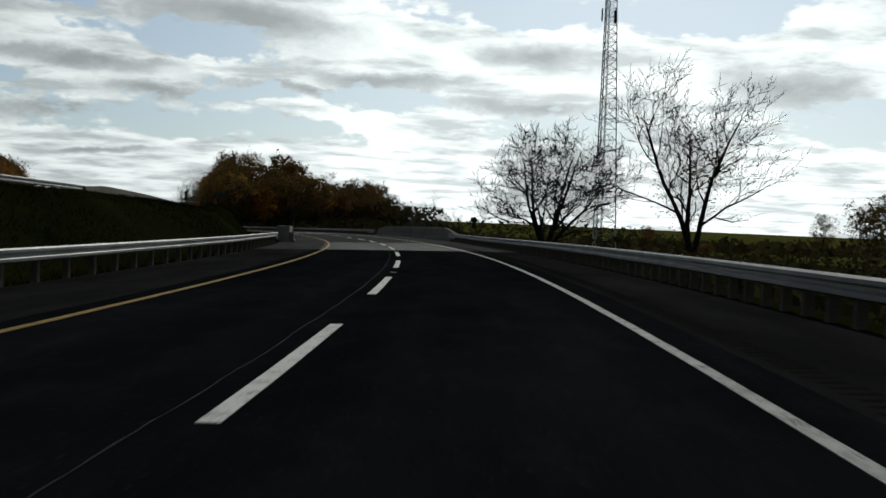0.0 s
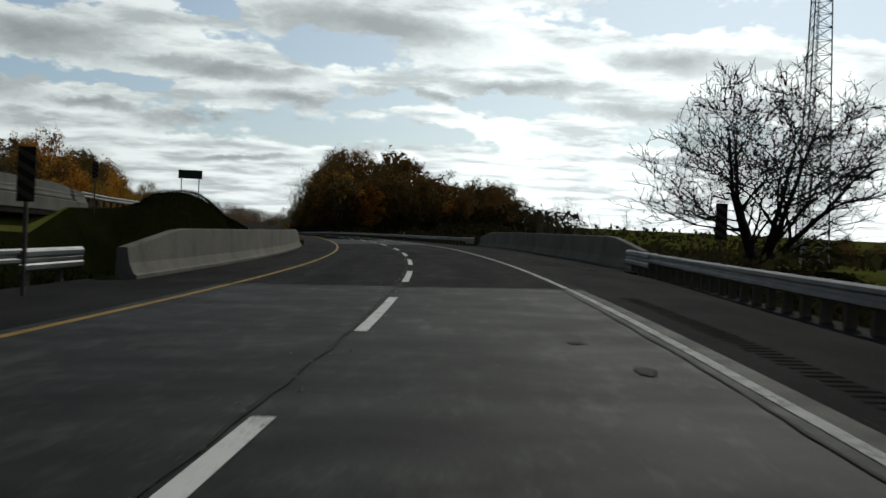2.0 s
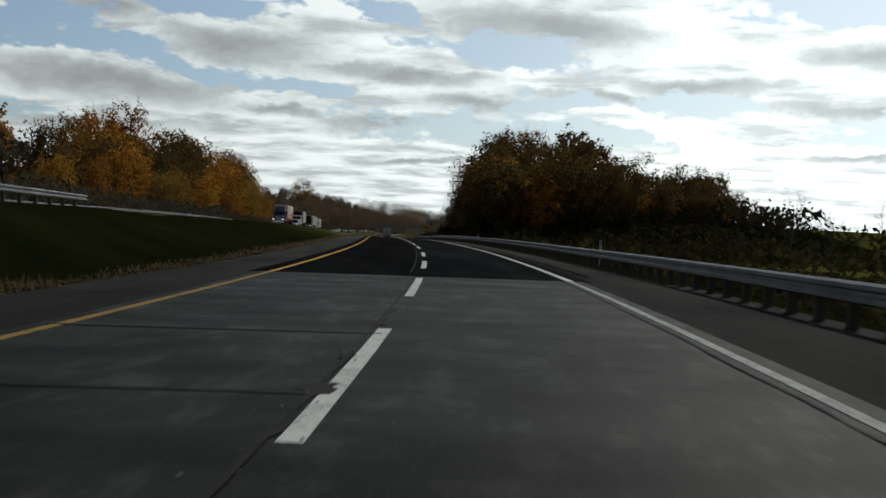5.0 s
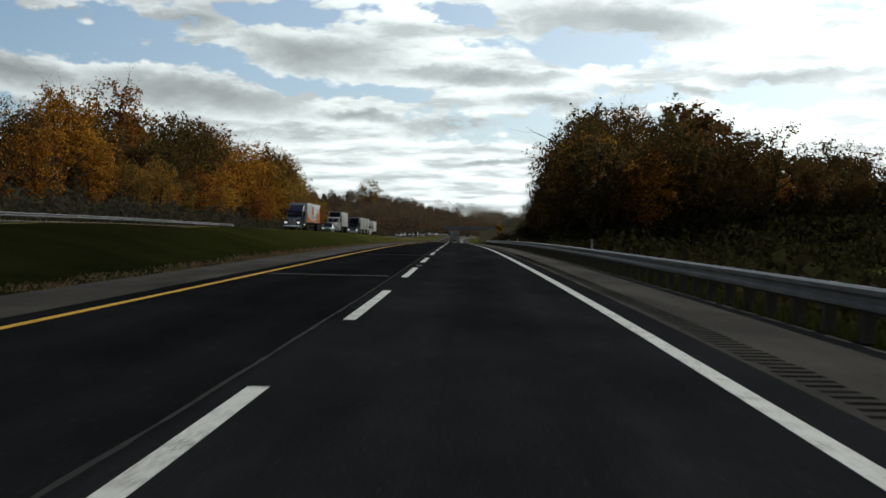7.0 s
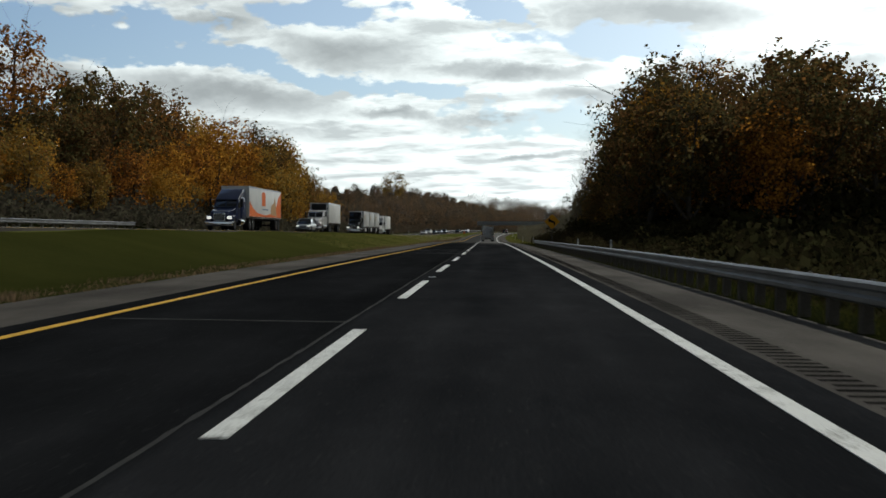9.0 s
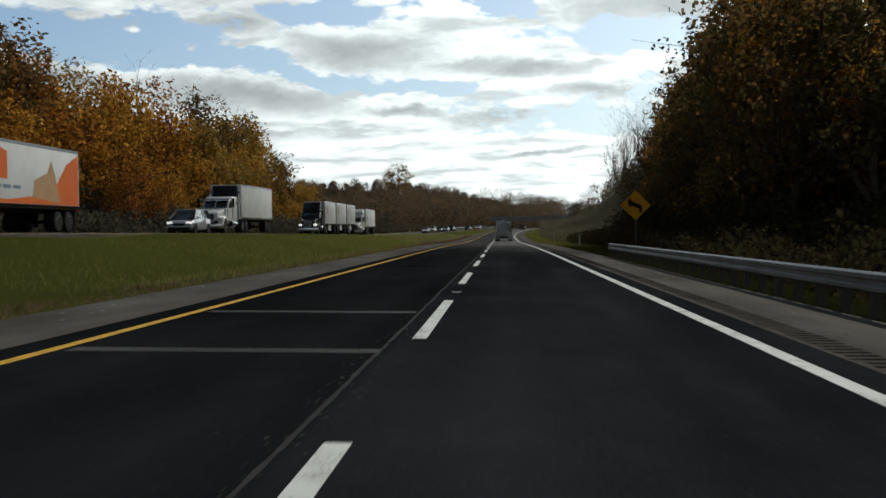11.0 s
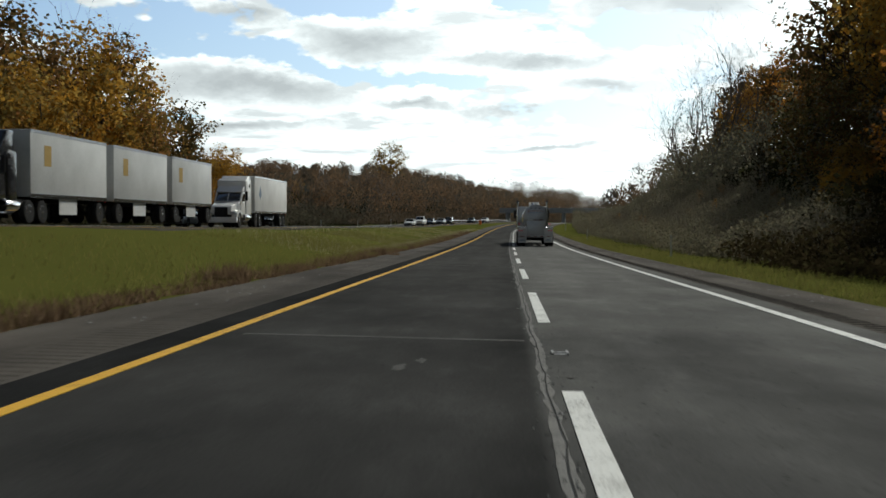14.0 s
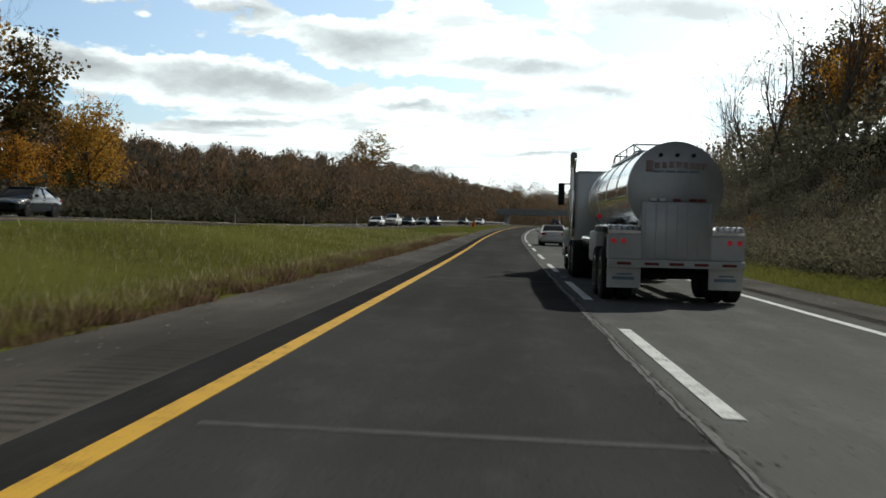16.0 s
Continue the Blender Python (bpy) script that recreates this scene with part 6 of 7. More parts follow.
def car(m, paint, label, kind="sedan", lights=False, group="cars on the motorway"):
    t = thing("pickup_truck" if kind == "pickup" else "minivan" if kind == "van" else "car", m, label, "pickup" if kind == "pickup" else "minivan" if kind == "van" else "car", group)
    L, W, H, belt, hood = dict(sedan=(4.75, 0.91, 1.45, 0.96, 0.90), van=(5.05, 0.98, 1.76, 1.08, 1.02), pickup=(5.7, 0.99, 1.86, 1.22, 1.18))[kind]
    y0, y1 = -L / 2, L / 2

    def ring(w, zb, zt):
        return [(0.0, zb), (w * 0.86, zb), (w * 0.97, zb + 0.10), (w, zb + 0.28), (w, (zb + zt) / 2 + 0.08), (w * 0.965, zt - 0.10), (w * 0.88, zt - 0.01), (0.0, zt + 0.02)]
    tail = belt + (0.06 if kind != "pickup" else 0.0)
    st = [(y0, ring(W * 0.80, 0.42, tail - 0.22)), (y0 + 0.10, ring(W * 0.92, 0.30, tail - 0.05)), (y0 + 0.5, ring(W * 0.985, 0.24, tail)), (-0.9, ring(W, 0.20, belt + 0.03)), (0.3, ring(W, 0.20, belt)),
          (y1 - 1.35, ring(W, 0.20, hood + 0.02)), (y1 - 0.6, ring(W * 0.98, 0.22, hood - 0.10)), (y1 - 0.15, ring(W * 0.90, 0.26, hood - 0.22)), (y1, ring(W * 0.74, 0.36, hood - 0.34))]
    part("body", loft_bm(st), paint, t)
    if kind == "sedan":
        yb0, yt0, yt1, yb1 = -1.80, -1.02, 0.22, 1.15
    elif kind == "van":
        yb0, yt0, yt1, yb1 = y0 + 0.08, y0 + 0.35, 0.55, 1.65
    else:
        yb0, yt0, yt1, yb1 = -0.75, -0.62, 0.75, 1.45
    wb, wt = W * 0.93, W * 0.70
    bm = bmesh.new()
    lo = [bm.verts.new(p) for p in ((-wb, yb0, belt - 0.03), (wb, yb0, belt - 0.03), (wb, yb1, belt - 0.06), (-wb, yb1, belt - 0.06))]
    hi = [bm.verts.new(p) for p in ((-wt, yt0, H - 0.05), (wt, yt0, H - 0.05), (wt, yt1, H - 0.05), (-wt, yt1, H - 0.05))]
    bm.faces.new(hi), bm.faces.new(lo[::-1])
    for i in range(4):
        bm.faces.new((lo[i], lo[(i + 1) % 4], hi[(i + 1) % 4], hi[i]))
    bmesh.ops.recalc_face_normals(bm, faces=bm.faces[:])
    bmesh.ops.bevel(bm, geom=bm.edges[:], offset=0.05, segments=2, profile=0.5, affect="EDGES")
    part("cabin_glass", bm, V["glass"], t, "dark tinted glass")
    part("roof", box_bm(-wt - 0.02, wt + 0.02, yt0 - 0.05, yt1 + 0.05, H - 0.075, H, 0.035, 3), paint, t)
    for sx in (-1, 1):
        posts = [(yb0, yt0), (yb1, yt1), ((yb0 + yb1) / 2 - 0.1, (yt0 + yt1) / 2 - 0.1)]
        if kind == "van":
            posts.append((yb0 + 1.3, yt0 + 1.15))
        for a, b in posts:
            part("pillar", tube_bm((sx * wb * 1.0, a, belt - 0.05), (sx * wt * 1.02, b, H - 0.05), 0.045, 0.04, 6), paint, t)
        part("side_mirror", box_bm(min(sx * W * 0.98, sx * (W + 0.17)), max(sx * W * 0.98, sx * (W + 0.17)), yb1 - 0.42, yb1 - 0.30, belt - 0.02, belt + 0.12, 0.03), paint, t)
        for y in (y0 + 0.95, y1 - 0.92):
            r = 0.33 if kind != "pickup" else 0.38
            part("wheel_arch", lathe_bm([(0.02, sx * W * 0.6), (r * 1.18, sx * W * 0.6), (r * 1.18, sx * (W + 0.004)), (0.02, sx * (W + 0.004))], 24, at=(0, y, r)), V["under"], t)
            wheel(t, sx * (W - 0.10), y, r, 0.22, V["chrome"], sx)
        part("headlight", box_bm(min(sx * 0.5 * W, sx * 0.90 * W), max(sx * 0.5 * W, sx * 0.90 * W), y1 - 0.26, y1 - 0.06, hood - 0.33, hood - 0.19, 0.03), V["lamp_on"] if lights else V["lamp"], t)
        part("tail_light", box_bm(min(sx * 0.55 * W, sx * 0.93 * W), max(sx * 0.55 * W, sx * 0.93 * W), y0 - 0.005, y0 + 0.2, tail - 0.28, tail - 0.12, 0.03), V["red"], t)
        part("door_handle", box_bm(min(sx * W * 0.99, sx * (W + 0.02)), max(sx * W * 0.99, sx * (W + 0.02)), -0.35, -0.15, belt - 0.16, belt - 0.12, 0.008), paint, t)
    part("grille", box_bm(-0.42 * W, 0.42 * W, y1 - 0.10, y1 + 0.012, hood - 0.48, hood - 0.30, 0.02), V["trim"], t)
    part("front_bumper", box_bm(-0.8 * W, 0.8 * W, y1 - 0.16, y1 + 0.03, 0.30, 0.44, 0.04), V["trim"], t)
    part("rear_bumper", box_bm(-0.84 * W, 0.84 * W, y0 - 0.035, y0 + 0.16, 0.36, 0.60, 0.05), paint, t)
    part("number_plate", box_bm(-0.15, 0.15, y0 - 0.012, y0 + 0.05, tail - 0.42, tail - 0.26, 0.004), V["box_white"], t, "plain pale plate")
    if kind == "pickup":
        part("cargo_bed", box_bm(-W * 0.82, W * 0.82, y0 + 0.12, -0.85, belt - 0.05, belt + 0.04, 0.01), V["under"], t)
    part("underbody", box_bm(-W * 0.8, W * 0.8, y0 + 0.25, y1 - 0.2, 0.16, 0.32), V["under"], t)
    return t


def axle(t, y, r=0.5, dual=True, rim=None, track=1.22):
    rim = rim or V["chrome"]
    for sx in (-1, 1):
        if dual:
            wheel(t, sx * (track - 0.36), y, r, 0.27, V["under"], sx)
        wheel(t, sx * (track - 0.05 - (0 if dual else 0.05)), y, r, 0.27, rim, sx)
    part("axle", tube_bm((-1.0, y, r), (1.0, y, r), 0.08, n=8), V["under"], t)


def tractor(t, paint, y_back, roof=3.0, sleeper=1.9, hood_len=2.1, fairing=0.0, chrome_front=True, stacks=True, lights=False, visor=False):
    """A road tractor whose frame ends at y_back; the cab's parts become parts of t."""
    yb = y_back + 2.6                      # back of the sleeper
    yc = yb + sleeper                      # back of the cab
    yw = yc + 1.35                         # foot of the windscreen
    yf = yw + hood_len
    part("chassis", join_bm(box_bm(-0.5, -0.35, y_back, yf - 0.3, 0.75, 1.0), box_bm(0.35, 0.5, y_back, yf - 0.3, 0.75, 1.0), box_bm(-0.5, 0.5, y_back, y_back + 0.1, 0.7, 1.05), box_bm(-0.6, 0.6, y_back + 0.5, y_back + 1.9, 0.98, 1.12, 0.03)), V["under"], t)
    part("cab", prism_bm([(yc - 0.02, 0.95), (yc - 0.02, 2.75), (yw - 0.62, 2.75), (yw, 1.95), (yw + 0.05, 0.95)], -1.05, 1.05, 0.08, 3), paint, t)
    part("sleeper", prism_bm([(yb, 0.95), (yb, roof), (yc - 0.1, roof), (yc + 0.25, roof - 0.18), (yc + 0.02, 0.95)], -1.12, 1.12, 0.10, 3), paint, t)
    if fairing:
        part("roof_fairing", prism_bm([(yb + 0.1, roof - 0.12), (yb + 0.1, roof + fairing), (yb + 0.7, roof + fairing), (yw - 0.45, 2.72), (yw - 0.75, 2.6)], -1.05, 1.05, 0.10, 3), paint, t)
    part("windscreen", prism_bm([(yw - 0.60, 2.66), (yw - 0.54, 2.68), (yw + 0.02, 2.03), (yw - 0.04, 2.0)], -0.92, 0.92, 0.02, 1), V["glass"], t, "dark glass")
    part("screen_divider", prism_bm([(yw - 0.56, 2.69), (yw - 0.53, 2.69), (yw + 0.03, 2.03), (yw, 2.03)], -0.03, 0.03), paint, t)
    if visor:
        part("sun_visor", prism_bm([(yw - 0.62, 2.76), (yw - 0.3, 2.62), (yw - 0.3, 2.58), (yw - 0.62, 2.7)], -1.0, 1.0, 0.01, 1), V["chrome"], t)
    bm = prism_bm([(yw - 0.05, 1.0), (yw - 0.05, 1.98), (yf - 0.75, 1.75), (yf - 0.18, 1.62), (yf, 1.45), (yf, 0.95)], -0.98, 0.98, 0.07, 3)
    for v in bm.verts:
        v.co.x *= 1 - 0.22 * max(0, min(1, (v.co.y - yw) / hood_len))
    part("bonnet", bm, paint, t)
    gr = part("grille", box_bm(-0.50, 0.50, yf - 0.06, yf + 0.04, 0.82, 1.52, 0.03), V["chrome"] if chrome_front else V["trim"], t)
    for i in range(11):
        x = -0.42 + 0.084 * i
        part("grille_slat", box_bm(x - 0.03, x + 0.03, yf + 0.038, yf + 0.05, 0.88, 1.46), V["trim"], gr)
    part("front_bumper", box_bm(-1.2, 1.2, yf - 0.25, yf + 0.14, 0.36, 0.78, 0.06, 2), V["chrome"] if chrome_front else paint, t)
    for sx in (-1, 1):
        a, b = sorted((sx * 0.78, sx * 1.2))
        part("front_fender", prism_bm([(yf - 1.75, 0.75), (yf - 1.6, 1.15), (yf - 1.25, 1.32), (yf - 0.6, 1.30), (yf - 0.12, 1.1), (yf - 0.05, 0.78), (yf - 0.32, 0.78), (yf - 0.5, 1.02), (yf - 0.9, 1.12), (yf - 1.3, 1.02), (yf - 1.5, 0.75)], a, b, 0.02, 1), paint, t)
        a, b = sorted((sx * 0.66, sx * 1.08))
        part("headlight", box_bm(a, b, yf - 0.12, yf + 0.02, 0.98, 1.2, 0.05), V["lamp_on"] if lights else V["lamp"], t)
        a, b = sorted((sx * 1.06, sx * 1.075))
        part("side_window", prism_bm([(yc + 0.28, 2.0), (yc + 0.28, 2.58), (yw - 0.62, 2.58), (yw - 0.18, 2.0)], a, b), V["glass"], t)
        a, b = sorted((sx * 1.12, sx * 1.13))
        part("sleeper_vent", box_bm(a, b, yb + 0.5, yb + 0.85, roof - 0.65, roof - 0.4, 0.004), V["trim"], t)
        part("fuel_tank", lathe_bm([(0.02, yc - 1.6), (0.30, yc - 1.6), (0.33, yc - 1.55), (0.33, yc + 0.25), (0.30, yc + 0.3), (0.02, yc + 0.3)], 20, "Y", (sx * 0.88, 0, 0.72)), V["chrome"], t)
        part("step", box_bm(*sorted((sx * 0.72, sx * 1.2)), yc + 0.35, yc + 1.25, 0.42, 0.5, 0.015), V["chrome"], t)
        for z in (2.1, 2.72):
            part("mirror_arm", tube_bm((sx * 1.05, yw - 0.35, z), (sx * 1.38, yw - 0.28, z), 0.02, n=6), V["chrome"], t)
        part("mirror", box_bm(*sorted((sx * 1.30, sx * 1.50)), yw - 0.34, yw - 0.24, 2.05, 2.75, 0.03), V["trim"], t)
        if stacks:
            bend = [(yb + 0.12, roof + 0.10), (yb + 0.10, roof + 0.24), (yb + 0.03, roof + 0.36), (yb - 0.10, roof + 0.43)]
            part("exhaust_pipe", join_bm(tube_bm((sx * 1.2, yb + 0.12, 1.1), (sx * 1.2, yb + 0.12, roof + 0.10), 0.085, n=16), *[tube_bm((sx * 1.2, *p), (sx * 1.2, *q), 0.085 + 0.008 * k, 0.093 + 0.008 * k, 16) for k, (p, q) in enumerate(zip(bend, bend[1:]))]), V["chrome"], t)
            part("heat_shield", lathe_bm([(0.11, 0.0), (0.125, 0.02), (0.125, 1.1), (0.11, 1.12)], 16, "Y", (0, 0, 0)), V["chrome"], t).matrix_basis = pose(sx * 1.2, yb + 0.12, 1.35, 90)
        wheel(t, sx * 1.02, yf - 0.92, 0.5, 0.29, V["chrome"], sx)
    for y in (y_back + 0.7, y_back + 1.95):
        axle(t, y)
        for sx in (-1, 1):
            part("mud_flap", box_bm(*sorted((sx * 0.62, sx * 1.22)), y_back - 0.08, y_back - 0.06, 0.25, 0.85), V["rubber"], t)
    for x in (-0.8, -0.4, 0, 0.4, 0.8):
        part("roof_lamp", box_bm(x - 0.06, x + 0.06, yw - 0.78, yw - 0.66, 2.74, 2.80, 0.015), V["tan"], t)
    return yf


def van_trailer(t, y0, y1, skin, top=4.05, floor=1.15, axles=(1.3, 2.5), skirt=False, ribs=0):
    """A box trailer from its doors at y0 to its nose at y1."""
    part("trailer_box", box_bm(-1.29, 1.29, y0, y1, floor, top, 0.03, 2), skin, t)
    for sx in (-1, 1):
        part("side_rail", box_bm(*sorted((sx * 1.27, sx * 1.305)), y0 + 0.02, y1 - 0.02, floor - 0.05, floor + 0.14, 0.008), V["chrome"], t)
        part("top_rail", box_bm(*sorted((sx * 1.25, sx * 1.303)), y0 + 0.02, y1 - 0.02, top - 0.12, top + 0.012, 0.008), V["silver"], t)
        for i in range(ribs):
            y = y0 + 0.3 + (y1 - y0 - 0.6) * i / max(1, ribs - 1)
            part("side_post", box_bm(*sorted((sx * 1.288, sx * 1.296)), y - 0.03, y + 0.03, floor + 0.14, top - 0.12), skin, t)
        if skirt:
            part("side_skirt", box_bm(*sorted((sx * 1.18, sx * 1.2)), y0 + 3.4, y1 - 3.0, 0.4, floor, 0.005), V["box_grey"], t)
        part("landing_leg", box_bm(*sorted((sx * 0.5, sx * 0.62)), y1 - 2.7, y1 - 2.55, 0.45, floor), V["under"], t)
        part("mud_flap", box_bm(*sorted((sx * 0.62, sx * 1.25)), y0 + axles[0] - 0.75, y0 + axles[0] - 0.73, 0.25, floor - 0.05), V["rubber"], t)
        part("tail_light", box_bm(*sorted((sx * 0.8, sx * 1.2)), y0 - 0.02, y0 + 0.02, floor - 0.12, floor - 0.03), V["red"], t)
        part("rear_door", box_bm(*sorted((sx * 0.01, sx * 1.22)), y0 - 0.025, y0 + 0.01, floor + 0.08, top - 0.1, 0.008), skin, t)
    part("underride_guard", join_bm(box_bm(-1.1, 1.1, y0 - 0.03, y0 + 0.05, 0.5, 0.6), box_bm(-0.55, -0.48, y0, y0 + 0.06, 0.5, floor), box_bm(0.48, 0.55, y0, y0 + 0.06, 0.5, floor)), V["under"], t)
    part("subframe", box_bm(-0.55, 0.55, y0 + 0.3, y1 - 0.6, floor - 0.22, floor, 0.01), V["under"], t)
    for a in axles:
        axle(t, y0 + a, 0.5)


def semi(name, front_s, u, label, paint, skin, length, roof, fairing, **kw):
    """An oncoming lorry: its nose at front_s."""
    t = thing(name, stand(front_s, u, opp(front_s) + 0.02, 180), label, "lorry", "lorries on the opposite road")
    yf = tractor(t, paint, -9.0, roof=roof, fairing=fairing, **kw)
    return t, yf


def shift_to(t, yf, front_s, u):
    """Move the lorry so that its nose, at yf ahead of its origin, stands at front_s."""
    s = front_s + yf
    t.matrix_basis = stand(s, u, opp(s) + 0.02, 180)


# lorry with a white and orange trailer
t, yf = semi("articulated_lorry", 345, 21.8, "navy blue lorry with a white and orange box trailer", V["navy"], None, 0, 3.0, 0.75, lights=True, stacks=False)
van_trailer(t, -21.2, -6.75, V["box_white"])
for sx in (-1, 1):
    x0, x1 = sorted((sx * 1.293, sx * 1.298))
    pr = [(-21.1, 1.3), (-21.1, 3.85), (-19.7, 3.3), (-18.6, 2.3), (-17.2, 1.75), (-13.5, 1.45), (-10.0, 1.65), (-8.2, 2.1), (-6.85, 2.7), (-6.85, 1.3)]
    part("colour_panel", prism_bm(pr, x0, x1), V["orange"], t, "orange swoosh panel")
    x0, x1 = sorted((sx * 1.293, sx * 1.300))
    part("emblem", prism_bm([(-13.6, 2.35), (-13.6, 3.55), (-12.8, 3.75), (-12.0, 3.55), (-12.0, 2.35)], x0, x1), V["orange"], t, "plain orange shield")
    x0, x1 = sorted((sx * 1.293, sx * 1.303))
    part("picture_panel", prism_bm([(-18.9, 1.4), (-18.4, 2.7), (-18.0, 3.4), (-17.6, 2.8), (-16.2, 2.4), (-16.0, 1.6)], x0, x1), V["tan"], t, "plain tan shape")
    for i in range(3):
        part("caption_bar", box_bm(x0, x1, -14.8 + 0.9 * i, -14.1 + 0.9 * i, 1.95, 2.1), V["blue_grey"], t)
shift_to(t, yf, 338.5, 21.8)

# grey and white lorry with a refrigerated trailer
t, yf = semi("articulated_lorry", 386, 21.8, "white long-nosed lorry with a ribbed white refrigerated trailer", V["white"], None, 0, 2.95, 0.0, sleeper=1.7, visor=True)
van_trailer(t, -18.2, -6.75, V["box_white"], ribs=15, top=4.0)
part("cooling_unit", box_bm(-1.0, 1.0, -6.75, -6.2, 2.2, 3.9, 0.08, 2), V["trim"], t)
part("stripe_panel", box_bm(1.121, 1.127, -6.2, -5.0, 1.0, 2.8), V["grey"], t)
shift_to(t, yf, 386.3, 21.8)

# black lorry with three short trailers
t, yf = semi("lorry_train", 428, 21.8, "black lorry pulling three short grey box trailers", V["black"], None, 0, 3.05, 0.8, sleeper=0.75, hood_len=1.8, lights=True, stacks=False)
for i in range(3):
    y1 = -7.2 - 9.25 * i
    van_trailer(t, y1 - 8.3, y1, V["box_grey"], axles=(0.9,), skirt=True, top=4.0)
    for sx in (-1, 1):
        part("emblem", box_bm(*sorted((sx * 1.293, sx * 1.3)), y1 - 2.0, y1 - 1.3, 2.5, 3.4, 0.002), V["brown"], t, "plain gold shield")
    if i:
        axle(t, y1 - 0.7, 0.5)
        part("drawbar", box_bm(-0.1, 0.1, y1 - 0.7, y1 + 1.4, 0.75, 0.9), V["under"], t)
shift_to(t, yf, 428.4, 21.8)

# white lorry
t, yf = semi("articulated_lorry", 466, 21.8, "white lorry with a tall sleeper and a plain white box trailer", V["white"], None, 0, 3.75, 0.25, sleeper=1.6, hood_len=1.75, chrome_front=False, stacks=False)
van_trailer(t, -18.4, -6.75, V["box_white"], ribs=0)
for sx in (-1, 1):
    part("emblem", prism_bm([(-9.0, 2.6), (-8.55, 3.3), (-8.1, 2.6), (-8.55, 2.2)], *sorted((sx * 1.293, sx * 1.3))), V["blue_grey"], t, "plain grey-blue emblem")
shift_to(t, yf, 466.4, 21.8)

# cars
def oncoming(s, u, paint, label, kind="sedan", lights=False):
    return car(stand(s, u, opp(s) + 0.02, 180), paint, label, kind, lights)


oncoming(381.5, 21.8, V["silver"], "silver minivan with its headlights on", "van", True)
oncoming(468.5, 25.4, V["silver"], "silver saloon car in the far lane")
oncoming(495.0, 25.2, V["dark"], "dark green saloon car in the far lane")
oncoming(590.0, 21.8, V["white"], "white saloon car far along the opposite road")
oncoming(603.0, 21.8, V["white"], "white pickup truck far along the opposite road", "pickup")
oncoming(616.0, 21.8, V["dark"], "dark saloon car far along the opposite road")
oncoming(630.0, 21.8, V["grey"], "grey saloon car far along the opposite road")
oncoming(641.0, 21.8, V["dark"], "dark estate car far along the opposite road", "van")
oncoming(672.0, 21.8, V["dark"], "small dark car in the distance")
oncoming(692.0, 21.8, V["white"], "small pale car in the distance")
car(stand(518.6, -1.6, 0.0), V["white"], "silver-white saloon car driving ahead of the tanker")
car(stand(640.0, -1.5, 0.0), V["dark"], "dark car far ahead in the inner lane")

# ---- the tanker lorry ----
t = thing("tanker_lorry", stand(464.9, -1.55, 0.0), "grey tractor with a polished steel tank trailer", "tanker", "lorries ahead")
tractor(t, V["tractor_silver"], 8.6, roof=3.02, sleeper=1.4, hood_len=1.9, visor=False)
R_T, Z_T = 0.88, 2.12
tank = part("tank", lathe_bm([(0.05, 0.30), (0.55, 0.34), (0.80, 0.42), (R_T, 0.52), (R_T, 10.9), (0.80, 11.0), (0.5, 11.08), (0.05, 11.1)], 48, "Y", (0, 0, Z_T)), V["tank"], t, "polished steel barrel")
part("tank_end", lathe_bm([(0.02, 0.285), (0.5, 0.30), (0.78, 0.36), (0.885, 0.40), (0.885, 0.55), (0.86, 0.55)], 48, "Y", (0, 0, Z_T)), V["tank_end"], tank, "dull grey rear head")
for y in (2.4, 4.6, 6.8, 9.0):
    part("tank_band", lathe_bm([(R_T - 0.01, y - 0.05), (R_T + 0.018, y - 0.04), (R_T + 0.018, y + 0.04), (R_T - 0.01, y + 0.05)], 48, "Y", (0, 0, Z_T)), V["tank"], tank)
# faded lettering on the rear head, as plain bars, and three small marks over it
for i, (x, w, h) in enumerate(((-0.50, 0.12, 0.20), (-0.36, 0.09, 0.11), (-0.23, 0.08, 0.11), (-0.10, 0.08, 0.11), (0.03, 0.09, 0.11), (0.16, 0.08, 0.11), (0.28, 0.08, 0.11), (0.40, 0.08, 0.11), (0.51, 0.07, 0.11))):
    part("letter_bar", box_bm(x - w / 2, x + w / 2, 0.262, 0.272 + abs(x) * 0.10, Z_T + 0.45 - h / 2 - abs(x) * 0.06, Z_T + 0.45 + h / 2 - abs(x) * 0.06, 0.004), V["red_letter"], tank)
for x in (-0.34, -0.12, 0.1, 0.32):
    part("caption_bar", box_bm(x - 0.09, x + 0.09, 0.266, 0.30, Z_T + 0.30, Z_T + 0.335), V["blue_grey"], tank)
for x in (-0.3, 0.0, 0.3):
    part("marker_lamp", lathe_bm([(0.005, 0.25), (0.035, 0.255), (0.04, 0.30)], 12, "Y", (x, 0, Z_T + 0.62)), V["trim"], tank)
for x in (-0.44, -0.28, 0.0, 0.30, 0.46):
    part("decal", box_bm(x - 0.055, x + 0.055, 0.10, 0.30, Z_T - 0.235, Z_T - 0.185), V["dull_red"] if x > -0.1 else V["box_white"], tank)
cab = part("rear_cabinet", box_bm(-0.64, 0.66, 0.12, 0.72, 0.76, 1.88, 0.03, 2), V["tank_end"], t, "grey metal valve cabinet")
for i in range(7):
    x = -0.58 + 0.196 * i
    part("cabinet_rib", box_bm(x - 0.012, x + 0.012, 0.108, 0.124, 0.80, 1.84, 0.004), V["tank_end"], cab)
part("bumper_beam", box_bm(-1.24, 1.24, 0.02, 0.20, 0.66, 0.80, 0.02, 2), V["box_grey"], t, "pale bumper beam with red marks")
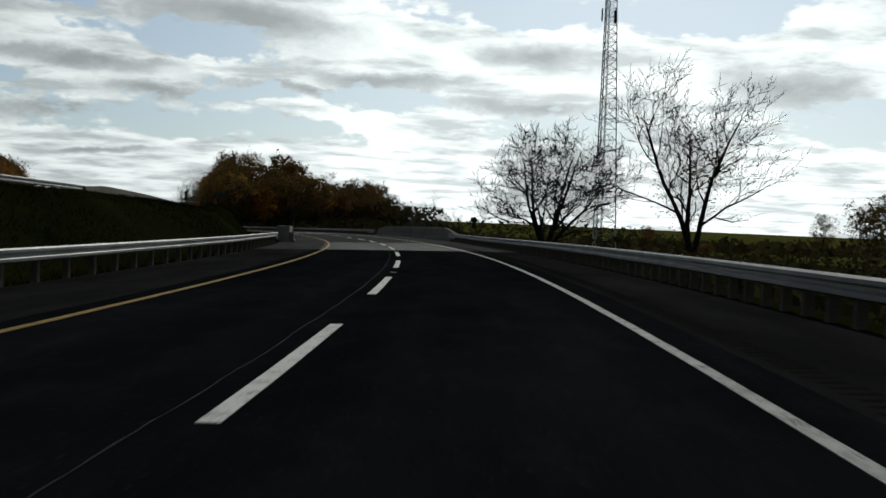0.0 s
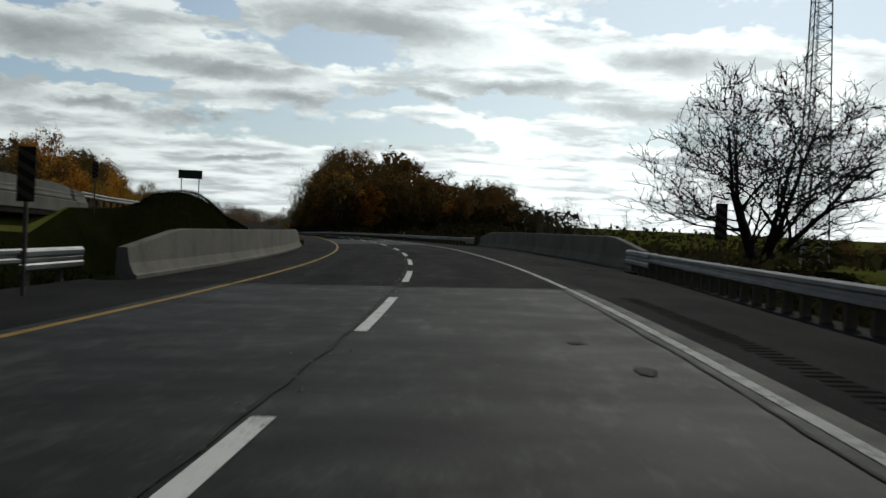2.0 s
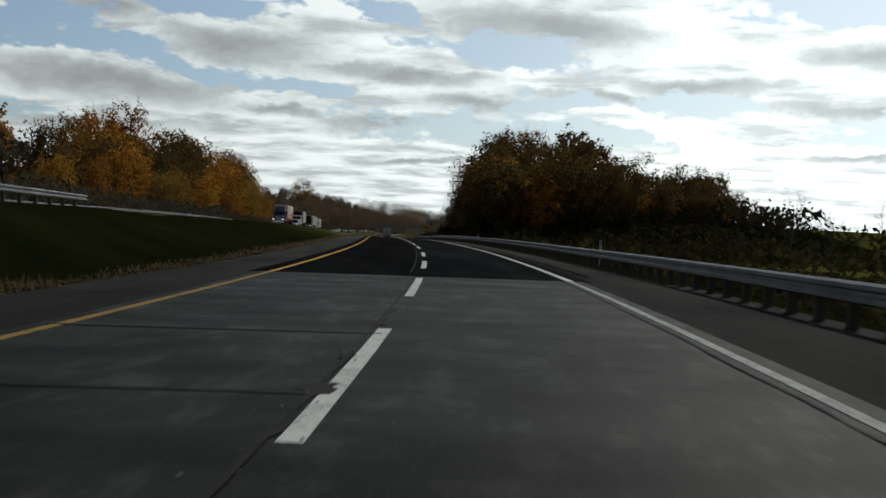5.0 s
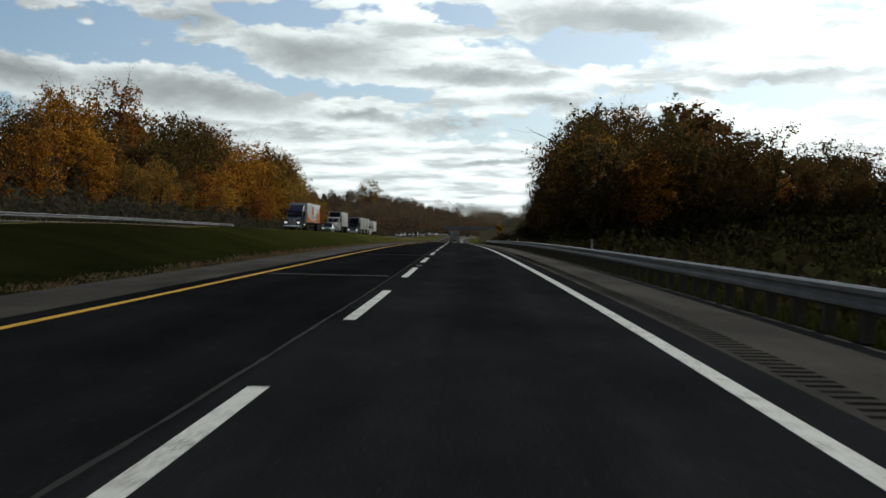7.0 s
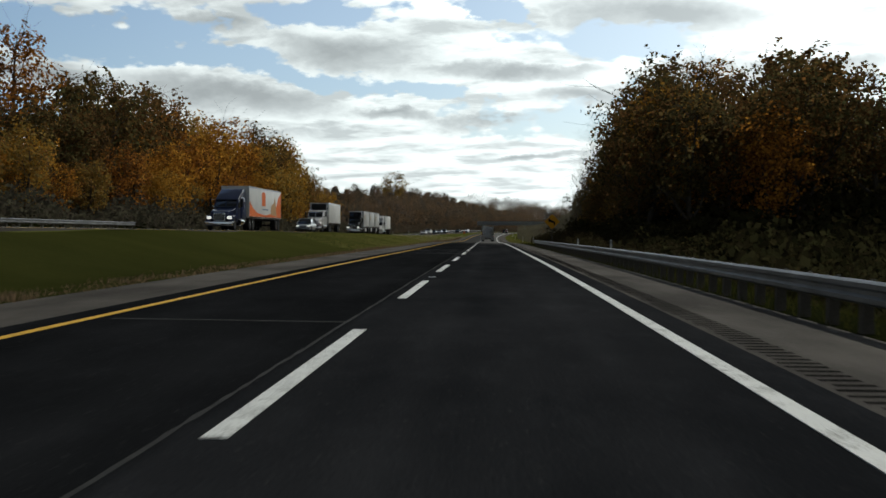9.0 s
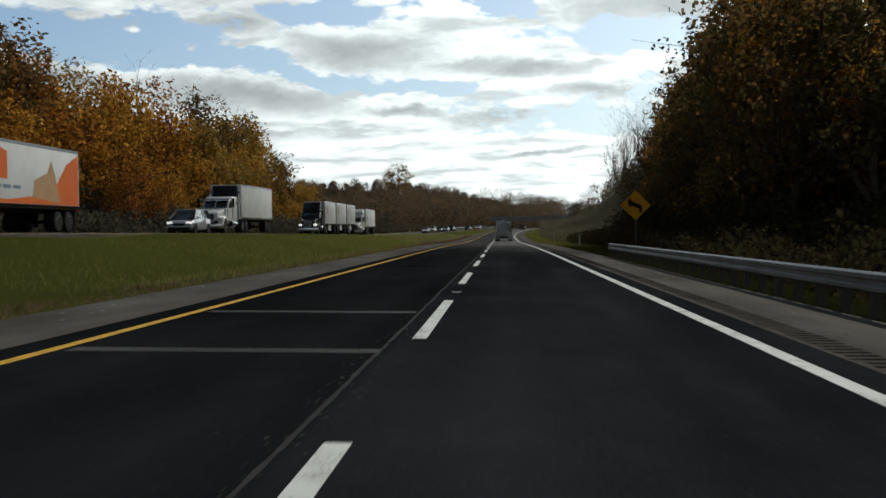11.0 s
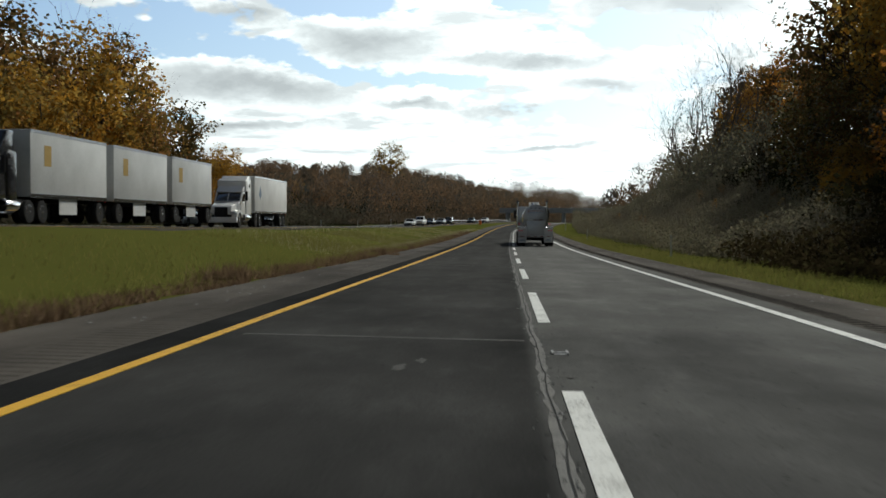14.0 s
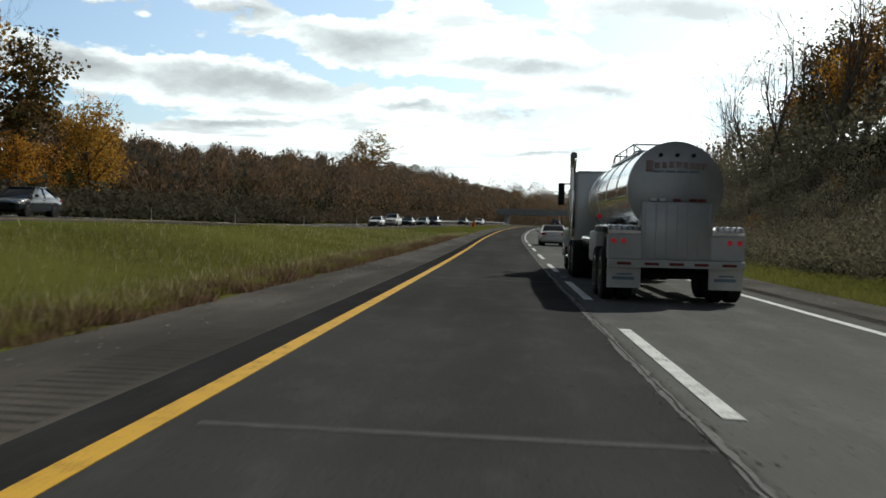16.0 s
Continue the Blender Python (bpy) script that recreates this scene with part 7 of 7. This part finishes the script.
for x in (-0.95, -0.45, 0.0, 0.45, 0.95):
    part("reflector_strip", box_bm(x - 0.13, x + 0.13, 0.012, 0.022, 0.705, 0.755), V["dull_red"], t)
for sx in (-1, 1):
    a, b = sorted((sx * 0.62, sx * 1.24))
    part("light_box", box_bm(a, b, 0.10, 0.42, 0.80, 1.26, 0.02), V["box_grey"], t)
    for x in (0.96, 1.14):
        part("tail_light", lathe_bm([(0.005, 0.07), (0.045, 0.075), (0.05, 0.12)], 14, "Y", (sx * x, 0, 1.14)), V["red_on"], t)
    # ribbed bright fender over the wheels
    pr = [(0.16 - 0.0, 1.24), (0.14, 1.34), (0.28, 1.42), (2.9, 1.42), (3.05, 1.34), (3.05, 1.28), (2.9, 1.38), (0.3, 1.38), (0.2, 1.30)]
    fd = part("wheel_fender", prism_bm(pr, a, b, 0.008, 1), V["chrome"], t)
    for i in range(6):
        x = a + 0.05 + i * (b - a - 0.1) / 5
        part("fender_rib", box_bm(x - 0.018, x + 0.018, 0.13, 3.0, 1.41, 1.435, 0.006), V["chrome"], fd)
    fl = part("mud_flap", box_bm(a, b, 0.22, 0.24, 0.27, 0.66, 0.004), V["box_white"], t, "dirty white mud flap")
    part("flap_bar", box_bm(a + 0.10, b - 0.12, 0.212, 0.218, 0.42, 0.48), V["blue_grey"], fl)
    part("flap_bar", box_bm(a + 0.18, b - 0.16, 0.212, 0.218, 0.51, 0.54), V["blue_grey"], fl)
    part("flap_holder", box_bm(a, b, 0.20, 0.26, 0.64, 0.69, 0.004), V["chrome"], t)
    part("hose_tube", tube_bm((sx * 1.02, 3.4, 1.05), (sx * 1.02, 8.0, 1.05), 0.13, n=14), V["tank"], t)
    part("side_lamp", lathe_bm([(0.005, 3.30), (0.05, 3.31), (0.055, 3.36)], 12, "Y", (sx * 1.12, 0, 1.62)), V["red_on"], t)
    part("side_cover", box_bm(*sorted((sx * 1.02, sx * 1.2)), 3.2, 4.9, 0.62, 1.30, 0.06, 2), V["box_grey"], t)
for y in (0.95, 2.2):
    axle(t, y, 0.5)
part("trailer_frame", join_bm(box_bm(-0.55, -0.4, 0.2, 10.6, 0.85, 1.1), box_bm(0.4, 0.55, 0.2, 10.6, 0.85, 1.1), box_bm(-0.5, 0.5, 3.9, 4.2, 0.6, 1.0), box_bm(-0.8, 0.8, 0.5, 2.6, 0.95, 1.05)), V["under"], t)
rail = []
for x in (-0.32, 0.32):
    rail += [tube_bm((x, 3.0, Z_T + R_T + 0.02), (x, 4.2, Z_T + R_T + 0.24), 0.02, n=6), tube_bm((x, 4.2, Z_T + R_T + 0.24), (x, 8.2, Z_T + R_T + 0.24), 0.02, n=6), tube_bm((x, 8.2, Z_T + R_T + 0.24), (x, 8.9, Z_T + R_T), 0.02, n=6)]
    rail += [tube_bm((x, y, Z_T + R_T - 0.06), (x, y, Z_T + R_T + 0.24), 0.018, n=6) for y in (4.2, 5.6, 7.0, 8.2)]
rail += [tube_bm((-0.32, y, Z_T + R_T + 0.24), (0.32, y, Z_T + R_T + 0.24), 0.018, n=6) for y in (4.2, 8.2)]
part("roll_rail", join_bm(*rail), M["steel"], t)
for y in (5.0, 7.2):
    part("manhole", lathe_bm([(0.02, 0), (0.27, 0), (0.27, 0.12), (0.2, 0.2), (0.02, 0.22)], 18, "Y", (0, 0, 0)), V["tank"], t).matrix_basis = pose(0, y, Z_T + R_T - 0.04, 90)
part("walkway", box_bm(-0.36, 0.36, 3.2, 8.8, Z_T + R_T - 0.03, Z_T + R_T + 0.02, 0.005), V["tank_end"], t)
